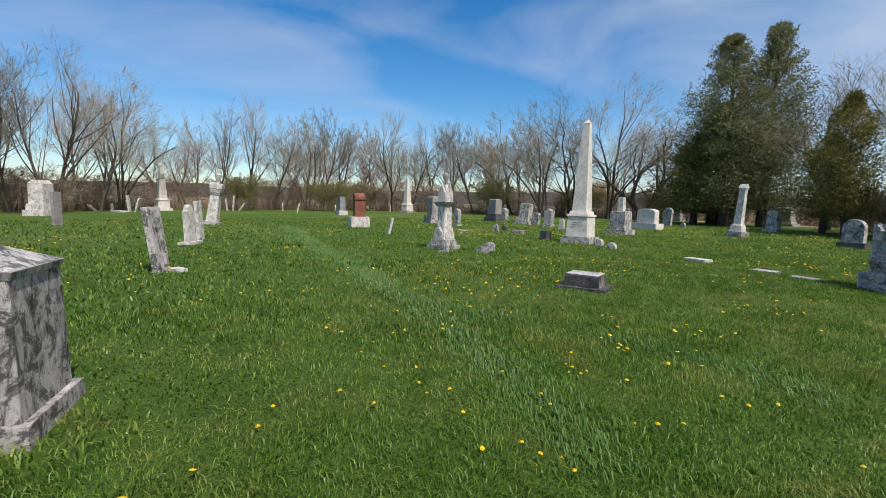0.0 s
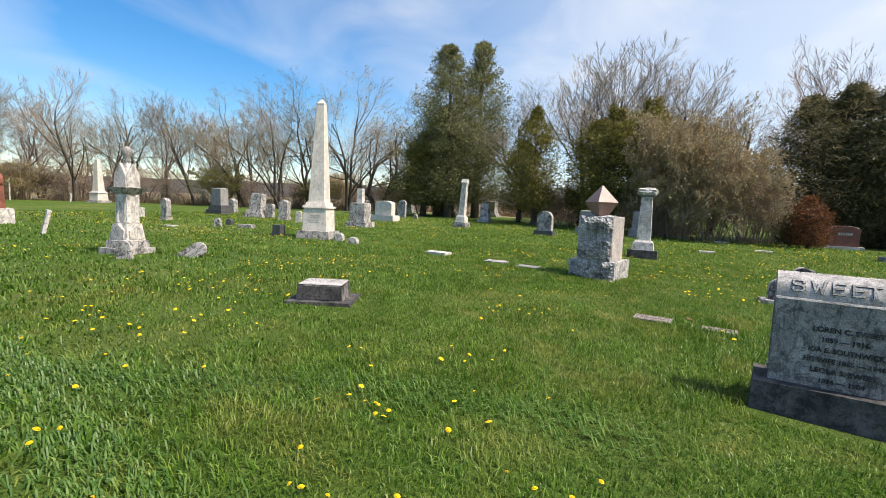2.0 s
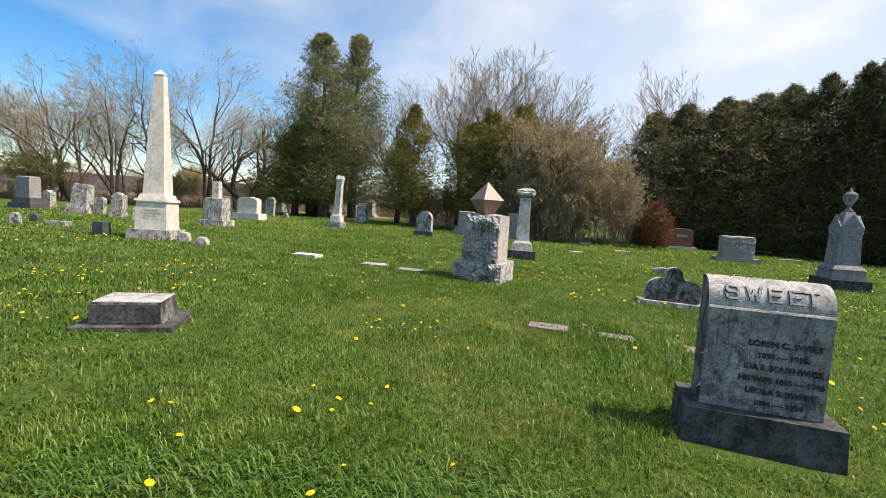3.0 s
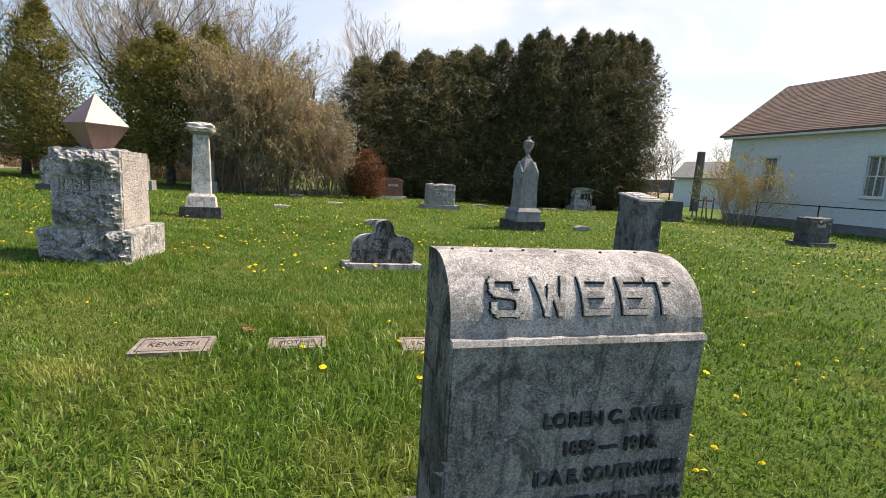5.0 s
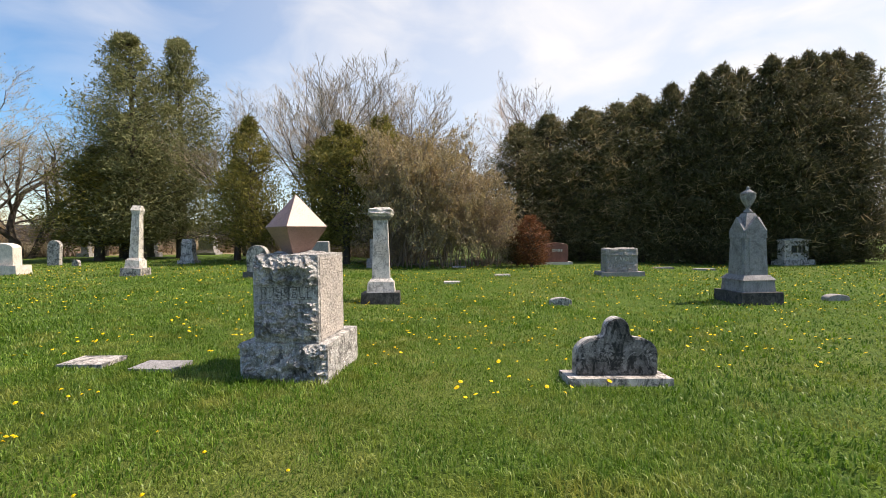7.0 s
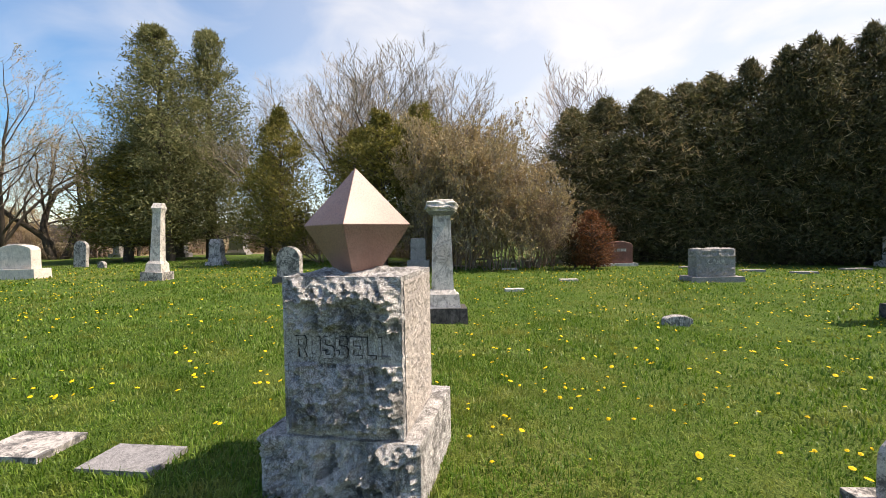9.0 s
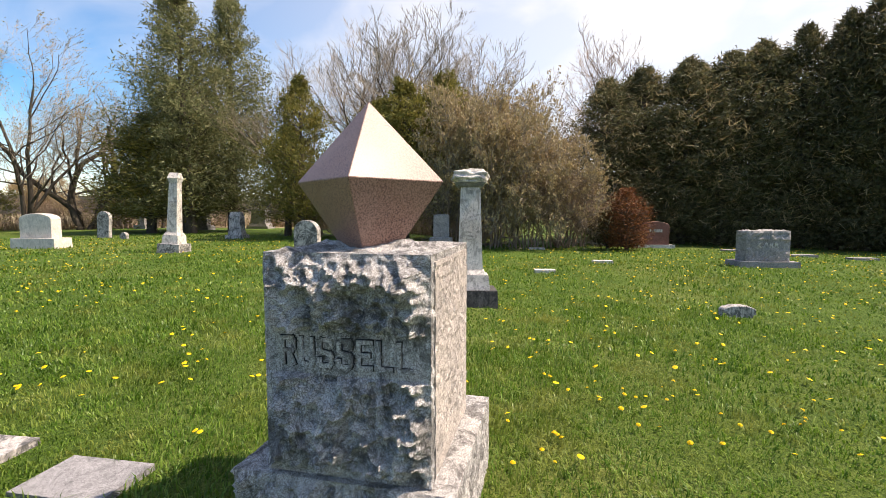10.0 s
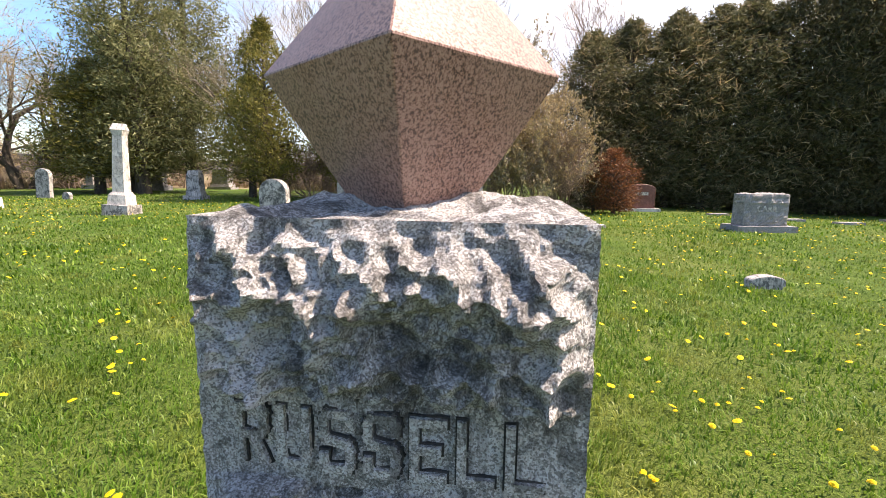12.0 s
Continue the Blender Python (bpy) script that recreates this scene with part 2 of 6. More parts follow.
TWIG = plain_mat("grey_twigs", (0.27, 0.215, 0.16), (0.42, 0.345, 0.26), 3, 0.9, 0.1)
TWIG_RED = plain_mat("red_brown_twigs", (0.24, 0.165, 0.125), (0.40, 0.29, 0.22), 3, 0.9, 0.1)
SIDING = plain_mat("white_painted_boards", (0.78, 0.78, 0.77), (0.84, 0.84, 0.83), 1.2, 0.6, 0.15, 0.4, (0.4, 1, 3))
TRIMWHITE = plain_mat("white_trim", (0.72, 0.73, 0.73), (0.80, 0.80, 0.80), 2, 0.55, 0.1)
SHINGLE = plain_mat("brown_shingles", (0.11, 0.065, 0.05), (0.21, 0.135, 0.11), 1.4, 0.9, 0.6)
CONCRETE = plain_mat("grey_concrete", (0.19, 0.185, 0.175), (0.30, 0.29, 0.27), 2.5, 0.9, 0.5)
IRON = plain_mat("black_iron", (0.018, 0.018, 0.02), (0.04, 0.038, 0.036), 12, 0.5, 0.2)
POLEWOOD = plain_mat("grey_weathered_wood", (0.10, 0.09, 0.085), (0.19, 0.175, 0.165), 6, 0.9, 0.5, 0.3, (1, 1, 0.2))
CURTAIN = plain_mat("cream_curtain", (0.55, 0.50, 0.40), (0.68, 0.62, 0.50), 8, 0.9, 0.2)
DARKROOM = plain_mat("dim_room", (0.03, 0.03, 0.03), (0.05, 0.048, 0.045), 2, 0.9, 0.1)
TARP = plain_mat("blue_metal_roof", (0.14, 0.30, 0.38), (0.22, 0.40, 0.48), 2, 0.5, 0.1)
YELLOW = plain_mat("dandelion_yellow", (0.80, 0.50, 0.0), (0.90, 0.64, 0.005), 60, 0.7, 0.4)
STEM = plain_mat("dandelion_stem", (0.16, 0.22, 0.05), (0.24, 0.27, 0.09), 30, 0.6, 0.1)
DEADLEAF = plain_mat("dead_leaf", (0.22, 0.11, 0.05), (0.34, 0.20, 0.10), 30, 0.8, 0.3)


def glass_mat():
    n = Net("window_glass")
    n.bsdf.inputs["Transmission Weight"].default_value = 0.85
    n.bsdf.inputs["IOR"].default_value = 1.45
    return n.done((0.8, 0.85, 0.85), 0.03, 0.5)


GLASS = glass_mat()


def lawn_mat():
    n = Net("lawn_ground")
    v = n.coords()
    a, b, c = n.noise(v, 0.22, 6, 0.6), n.noise(v, 2.6, 6, 0.65), n.noise(v, 45, 4, 0.7)
    st = n.coords((30, 30, 4))
    d = n.noise(st, 3.0, 3, 0.7)
    col = n.mix(n.ramp(b, ((0.36, 0.0), (0.66, 1.0))), (0.070, 0.125, 0.015), (0.120, 0.180, 0.028))
    col = n.mix(n.ramp(a, ((0.48, 0.0), (0.68, 0.55))), col, (0.23, 0.225, 0.065))
    col = n.mix(n.ramp(c, ((0.38, 0.75), (0.56, 0.0))), col, (0.028, 0.060, 0.010))
    col = n.mix(n.ramp(d, ((0.60, 0.0), (0.74, 0.4))), col, (0.30, 0.29, 0.12))
    n.bump(c, 0.9, 0.05)
    return n.done(col, 0.9, 0.15)


LAWN = lawn_mat()
FIELD = plain_mat("dry_field", (0.20, 0.145, 0.075), (0.32, 0.25, 0.13), 0.08, 0.95, 0.4)
HILLS = plain_mat("far_woods", (0.10, 0.095, 0.095), (0.16, 0.15, 0.145), 0.02, 1.0, 0.1)


# ---- building blocks ----
def part(name, bm, material, parent=None, label="", smooth=False):
    """Links a bmesh as one mesh object under a thing or a part."""
    me = bpy.data.meshes.new(name)
    if smooth:
        for fc in bm.faces:
            fc.smooth = True
    bm.to_mesh(me)
    bm.free()
    me.materials.append(material)
    ob = new(name, me)
    if parent is not None:
        ob.parent = parent
    if label:
        ob["label"] = label
    return ob


def raw(name, verts, faces, material, parent=None, label="", smooth=False):
    me = bpy.data.meshes.new(name)
    me.from_pydata(verts, [], faces)
    me.materials.append(material)
    if smooth:
        me.polygons.foreach_set("use_smooth", [True] * len(me.polygons))
    ob = new(name, me)
    if parent is not None:
        ob.parent = parent
    if label:
        ob["label"] = label
    return ob


def frustum(bm, z0, z1, sx0, sy0, sx1, sy1, cx=0.0, cy=0.0, dx=0.0, dy=0.0):
    """A block, square to the axes, that may taper; sx is its depth, sy its width."""
    lo = [bm.verts.new((cx + a * sx0 / 2, cy + b * sy0 / 2, z0)) for a, b in ((-1, -1), (1, -1), (1, 1), (-1, 1))]
    hi = [bm.verts.new((cx + dx + a * sx1 / 2, cy + dy + b * sy1 / 2, z1)) for a, b in ((-1, -1), (1, -1), (1, 1), (-1, 1))]
    bm.faces.new(lo[::-1]), bm.faces.new(hi)
    for i in range(4):
        j = (i + 1) % 4
        bm.faces.new((lo[i], lo[j], hi[j], hi[i]))
    return bm


def soften(bm, width=0.008, segs=2):
    edges = [e for e in bm.edges if len(e.link_faces) == 2 and e.calc_face_angle(0) > 0.5]
    if edges:
        bmesh.ops.bevel(bm, geom=edges, offset=width, segments=segs, affect="EDGES", clamp_overlap=True)
    return bm


def slab(bm, outline, x0, x1):
    """An outline of (y, z) points, pushed through from x0 to x1."""
    a = [bm.verts.new((x0, y, z)) for y, z in outline]
    b = [bm.verts.new((x1, y, z)) for y, z in outline]
    bm.faces.new(a), bm.faces.new(b[::-1])
    for i in range(len(a)):
        j = (i + 1) % len(a)
        bm.faces.new((a[j], a[i], b[i], b[j]))
    bmesh.ops.recalc_face_normals(bm, faces=bm.faces)
    return bm


def lathe(bm, profile, segs=20, cx=0.0, cy=0.0):
    rings = []
    for r, z in profile:
        rings.append([bm.verts.new((cx + r * math.cos(2 * math.pi * i / segs), cy + r * math.sin(2 * math.pi * i / segs), z)) for i in range(segs)])
    for lo, hi in zip(rings, rings[1:]):
        for i in range(segs):
            j = (i + 1) % segs
            bm.faces.new((lo[i], lo[j], hi[j], hi[i]))
    bm.faces.new(rings[0][::-1]), bm.faces.new(rings[-1])
    return bm


def top_outline(kind, w, h):
    """The outline of a tablet, by the shape of its head."""
    hw = w / 2
    if kind == "round":
        return [(-hw, 0), (hw, 0)] + [(hw * math.cos(a), h - hw + hw * math.sin(a)) for a in np.linspace(0, math.pi, 15)]
    if kind == "segment":
        r = 0.16 * w
        return [(-hw, 0), (hw, 0)] + [(hw * math.cos(a), h - r + r * math.sin(a)) for a in np.linspace(0, math.pi, 13)]
    if kind == "gable":
        return [(-hw, 0), (hw, 0), (hw, h - 0.3 * w), (0, h), (-hw, h - 0.3 * w)]
    if kind == "shoulder":
        return [(-hw, 0), (hw, 0), (hw, h - 0.42 * w), (hw * 0.72, h - 0.36 * w)] + [(hw * 0.66 * math.cos(a), h - 0.33 * w + 0.33 * w * math.sin(a)) for a in np.linspace(0.15, math.pi - 0.15, 11)] + [(-hw * 0.72, h - 0.36 * w), (-hw, h - 0.42 * w)]
    return [(-hw, 0), (hw, 0), (hw, h), (-hw, h)]


def ground_z(x, y):
    """The lawn: it rises a little towards +y, and has a low swell before the hedge."""
    s = 0.03 + 0.03 * min(7.5, max(-2.0, y))
    fade = min(1.0, max(0.0, (y + 12) / 6)) * min(1.0, max(0.0, (1.5 - y) / 4))
    return s + 0.02 * min(8.0, max(0.0, x - 14)) * fade


FOOT = []          # footprints where no grass grows: x, y, turn, half depth, half width


def thing(name, x, y, yaw=0.0, lean=(0.0, 0.0), z=None, foot=None):
    """An empty at a thing's base, turned by yaw; lean: how far its top goes in x and y for each metre."""
    ob = new(name)
    ob.empty_display_size = 0.2
    tilt = Vector((0, 0, 1)).rotation_difference(Vector((lean[0], lean[1], 1))).to_matrix().to_4x4()
    ob.matrix_world = Matrix.Translation((x, y, ground_z(x, y) if z is None else z)) @ tilt @ pose(0, 0, 0, 0, 0, yaw)
    if foot:
        FOOT.append((x, y, radians(yaw), foot[0] / 2, foot[1] / 2))
    return ob


def lettering(name, text, size, depth, material, parent, m, bold=0.0, width=None, bend=None, gap=1.0):
    """Raised letters: they read along the text's x, stand up along its y and face its z, then go to the pose m."""
    cu = bpy.data.curves.new(name, "FONT")
    cu.body, cu.size, cu.extrude, cu.offset, cu.resolution_u = text, size, depth / 2, bold, 3
    cu.space_character = gap
    cu.align_x, cu.align_y = "CENTER", "CENTER"
    tmp = new("tmp_text", cu)
    bpy.context.view_layer.update()
    me = bpy.data.meshes.new_from_object(tmp.evaluated_get(bpy.context.evaluated_depsgraph_get()))
    bpy.data.objects.remove(tmp)
    bpy.data.curves.remove(cu)
    xs = [v.co.x for v in me.vertices]
    if width and xs:
        k = width / (max(xs) - min(xs))
        for v in me.vertices:
            v.co.x *= k
    if bend:
        for v in me.vertices:
            v.co = bend(v.co)
    me.transform(m)
    # every letter, and every loose piece of one, is a mesh of its own
    me.materials.clear()
    bm = bmesh.new()
    bm.from_mesh(me)
    bpy.data.meshes.remove(me)
    bmesh.ops.remove_doubles(bm, verts=bm.verts, dist=1e-5)
    left = set(bm.faces)
    while left:
        island, todo = [], [left.pop()]
        while todo:
            f = todo.pop()
            island.append(f)
            for v in f.verts:
                for g in v.link_faces:
                    if g in left:
                        left.remove(g)
                        todo.append(g)
        seen = {}
        verts = []
        for f in island:
            for v in f.verts:
                if v not in seen:
                    seen[v] = len(verts)
                    verts.append(tuple(v.co))
        raw("letter", verts, [tuple(seen[v] for v in f.verts) for f in island], material, parent)
    bm.free()


FACE = Matrix(((0, 0, -1, 0), (-1, 0, 0, 0), (0, 1, 0, 0), (0, 0, 0, 1)))      # letters that face -x


def on_face(x, y, z):
    return Matrix.Translation((x, y, z)) @ FACE


def bars(name, rows, width, height, x, y, z, material, parent):
    """Lines of worn writing that cannot be read, as thin bars."""
    bm = bmesh.new()
    rnd = random.Random(int(abs(x * 91 + z * 37 + width * 53) * 100))
    for i in range(rows):
        zz = z - i * height * 1.9
        pos, end = y + width * rnd.uniform(0.3, 0.5), y - width * rnd.uniform(0.3, 0.5)
        while pos > end:
            run = rnd.uniform(0.5, 1.1) * height
            frustum(bm, zz, zz + height, 0.006, run * 0.75, 0.006, run * 0.75, x, pos - run / 2)
            pos -= run
    ob = part(name, bm, material, parent)
    ob["kind"] = "stuff"
    return ob


GLYPHS = {  # strokes of block capitals in a unit box
    "S": [(1, 0.78), (1, 0.9), (0.88, 1), (0.12, 1), (0, 0.9), (0, 0.64), (0.12, 0.54), (0.88, 0.46), (1, 0.36), (1, 0.1), (0.88, 0), (0.12, 0), (0, 0.1), (0, 0.22)],
    "W": [(0, 1), (0.27, 0), (0.5, 0.72), (0.73, 0), (1, 1)],
    "E": [(1, 1), (0, 1), (0, 0), (1, 0), None, (0, 0.5), (0.8, 0.5)],
    "T": [(0, 1), (1, 1), None, (0.5, 1), (0.5, 0)],
    "R": [(0, 0), (0, 1), (0.85, 1), (1, 0.9), (1, 0.6), (0.85, 0.5), (0.1, 0.5), None, (0.55, 0.5), (1, 0)],
    "U": [(0, 1), (0, 0.12), (0.14, 0), (0.86, 0), (1, 0.12), (1, 1)],
    "L": [(0, 1), (0, 0), (1, 0)],
}


def block_letter(ch, wide, tall, stroke, depth, material, parent, m, bend=None, grime_shade=0.0):
    """One raised block capital, centred, in strokes of one width."""
    bm = bmesh.new()
    pts, count = GLYPHS[ch], 0
    for p, q in zip(pts, pts[1:]):
        if p is None or q is None:
            continue
        a = Vector(((p[0] - 0.5) * (wide - stroke), (p[1] - 0.5) * (tall - stroke), 0))
        b = Vector(((q[0] - 0.5) * (wide - stroke), (q[1] - 0.5) * (tall - stroke), 0))
        d = (b - a).normalized()
        n = Vector((-d.y, d.x, 0)) * stroke / 2
        a, b = a - d * stroke * 0.45, b + d * stroke * 0.45
        z = depth / 2 + 0.0004 * count
        count += 1
        steps = 4
        rows = []
        for k in range(steps + 1):
            c = a.lerp(b, k / steps)
            rows.append([bm.verts.new(tuple(c + n - Vector((0, 0, depth / 2)))), bm.verts.new(tuple(c - n - Vector((0, 0, depth / 2)))), bm.verts.new(tuple(c - n * 0.86 + Vector((0, 0, z)))), bm.verts.new(tuple(c + n * 0.86 + Vector((0, 0, z))))])
        for r0, r1 in zip(rows, rows[1:]):
            for i in range(4):
                j = (i + 1) % 4
                bm.faces.new((r0[i], r0[j], r1[j], r1[i]))
        bm.faces.new(rows[0]), bm.faces.new(rows[-1][::-1])
    bmesh.ops.recalc_face_normals(bm, faces=bm.faces)
    for v in bm.verts:
        v.co = m @ (bend(v.co) if bend else v.co)
    ob = part("letter", bm, material, parent)
    # wider dark copy at the letter's foot: grime, and contact shade put into colour
    if grime_shade:
        block_letter(ch, wide + grime_shade, tall + grime_shade, stroke + grime_shade, depth * 0.45, DARK_CARVING, ob, m, bend).name = "soot_line"
    return ob


# ---- ground and distance ----
def build_ground():
    def axis(lo, hi):
        fine = list(np.arange(lo, hi + 0.1, 1.0))
        out_lo = [lo - s for s in (5, 12, 25, 50, 100, 220, 500, 1200, 3000)][::-1]
        out_hi = [hi + s for s in (5, 12, 25, 50, 100, 220, 500, 1200, 3000)]
        return out_lo + fine + out_hi
    xs, ys = axis(-14, 70), axis(-34, 78)
    verts = []
    for y in ys:
        for x in xs:
            bump = 0.018 * noise.noise(Vector((x * 0.5, y * 0.5, 0))) if -12 < x < 60 and -30 < y < 70 else 0
            verts.append((x, y, ground_z(x, y) + bump * min(1.0, 0.3 + math.hypot(x - 6, y - 2) / 12)))
    nx = len(xs)
    faces = [(j * nx + i, j * nx + i + 1, (j + 1) * nx + i + 1, (j + 1) * nx + i) for j in range(len(ys) - 1) for i in range(nx - 1)]
    ob = raw("ground", verts, faces, LAWN, smooth=True)
    ob.data.materials.append(FIELD)
    for p in ob.data.polygons:
        c = p.center
        beyond = c.y > 58 + 0.15 * c.x or (c.x > 46 and c.y > 18) or c.x > 90 or c.x < -60 or c.x - 40 > (50 - c.y) * 1.2 + 8 and c.y > 20
        p.material_index = 1 if beyond else 0
    tagged(ob, "mown spring lawn that gives way to dry brown fields", "ground", kind="structure")


build_ground()


def build_backdrop():
    rnd = random.Random(4)
    verts, faces = [], []
    n = 220
    for i in range(n + 1):
        a = 2 * math.pi * i / n
        h = 5 + 7 * noise.noise(Vector((math.cos(a) * 2.2, math.sin(a) * 2.2, 1))) + rnd.uniform(-0.8, 0.8)
        verts += [(700 * math.cos(a), 700 * math.sin(a), -2), (700 * math.cos(a), 700 * math.sin(a), max(8.0, 12 + h))]
    for i in range(n):
        faces.append((2 * i, 2 * i + 2, 2 * i + 3, 2 * i + 1))
    tagged(raw("backdrop", verts, faces, HILLS), "low wooded rise along the far horizon", "backdrop", kind="structure")


build_backdrop()


# ---- rock-faced blocks ----
def chips(seed, cell):
    """Broken stone: flat facets, each of its own height and slant. Returns a height for a place on the face."""
    rnd = random.Random(seed)
    table = {}

    def at(u, v):
        u, v = 0.87 * u - 0.5 * v, (0.5 * u + 0.87 * v) * 1.3
        ci, cj = math.floor(u / cell), math.floor(v / cell)
        low = 9e9
        for i in range(ci - 1, ci + 2):
            for j in range(cj - 1, cj + 2):
                if (i, j) not in table:
                    r = random.Random((i * 7919 + j * 104729 + seed * 31) & 0xFFFFFF)
                    table[i, j] = ((i + r.random()) * cell, (j + r.random()) * cell, r.uniform(-0.7, 0.7), r.uniform(-0.9, 0.9), r.uniform(-0.9, 0.9))
                px, py, h, gx, gy = table[i, j]
                du, dv = (u - px) / cell, (v - py) / cell
                low = min(low, h + du * gx + dv * gy + 1.5 * (du * du + dv * dv))
        return low
    return at


def rough_block(name, parent, material, sx, sy, z0, z1, depth, cell, seed, sides=("front",), quiet=None, swell=None, step=0.02, edge=0.035, fine=None, label=""):
    """A block whose named sides are broken rock; quiet(u, z) in 0..1 smooths the front for a worked band."""
    rnd = random.Random(seed)
    a, b, c = chips(seed, cell), chips(seed + 9, cell * 0.45), chips(seed + 17, cell * 0.2)
    ny, nz, nx = max(4, int(sy / step)), max(3, int((z1 - z0) / step)), max(4, int(sx / step))
    verts, faces = [], []

    def put(origin, eu, ev, nu, nv, normal, rough):
        base = len(verts)
        o, eu, ev, normal = Vector(origin), Vector(eu), Vector(ev), Vector(normal)
        lu, lv = eu.length, ev.length
        for j in range(nv + 1):
            for i in range(nu + 1):
                s, t = i / nu, j / nv
                p = o + eu * s + ev * t
                rim = min(s * lu, (1 - s) * lu, t * lv, (1 - t) * lv)
                k = min(1.0, rim / edge)
                if rough == "rock":
                    h = depth * (0.7 * a(s * lu + seed, t * lv) + 0.5 * b(s * lu, t * lv + seed) + 0.42 * c(s * lu, t * lv) + 0.15) + 0.2 * depth * noise.noise(p * 45) + 0.08 * depth * noise.noise(p * 120)
                    if swell:
                        h += swell(s * lu - lu / 2, p.z) * min(1.0, min(s, 1 - s) * lu / 0.12)
                    if quiet:
                        h *= quiet(s * lu - lu / 2, p.z)
                    p = p + normal * h * k
                elif rough == "fine":
                    p = p + normal * (0.010 * noise.noise(p * 42) + 0.005 * noise.noise(p * 110)) * k
                elif rough == "top":
                    p = p + normal * 0.07 * (0.55 * noise.noise(p * 6.5) + 0.2 * b(s * lu, t * lv)) * k
                q = 0.004 * (1 - k)
                verts.append(tuple(p + Vector((noise.noise(p * 40) * q, noise.noise(p * 41 + Vector((5, 0, 0))) * q, 0))))
        for j in range(nv):
            for i in range(nu):
                v = base + j * (nu + 1) + i
                faces.append((v, v + 1, v + nu + 2, v + nu + 1))

    hx, hy, h = sx / 2, sy / 2, z1 - z0
    kind = {s: "plain" for s in ("front", "right", "left", "back", "top")}
    for s in sides:
        kind[s] = "rock"
    kind.update(fine or {})
    put((-hx, hy, z0), (0, -sy, 0), (0, 0, h), ny, nz, (-1, 0, 0), kind["front"])
    put((-hx, -hy, z0), (sx, 0, 0), (0, 0, h), nx, nz, (0, -1, 0), kind["right"])
    put((hx, hy, z0), (-sx, 0, 0), (0, 0, h), nx, nz, (0, 1, 0), kind["left"])
    put((hx, -hy, z0), (0, sy, 0), (0, 0, h), ny, nz, (1, 0, 0), kind["back"])
    put((-hx, hy, z1), (0, -sy, 0), (sx, 0, 0), ny, nx, (0, 0, 1), kind["top"])
    ob = raw(name, verts, faces, material, parent, label)
    return ob


# ---- the two family stones that the walk passes ----
def dark_ends(ob):
    """The ends of the rolled-top stone are streaked black."""
    ob.data.materials.append(STREAK_DARK)
    for p in ob.data.polygons:
        if abs(p.normal.y) > 0.9:
            p.material_index = 1


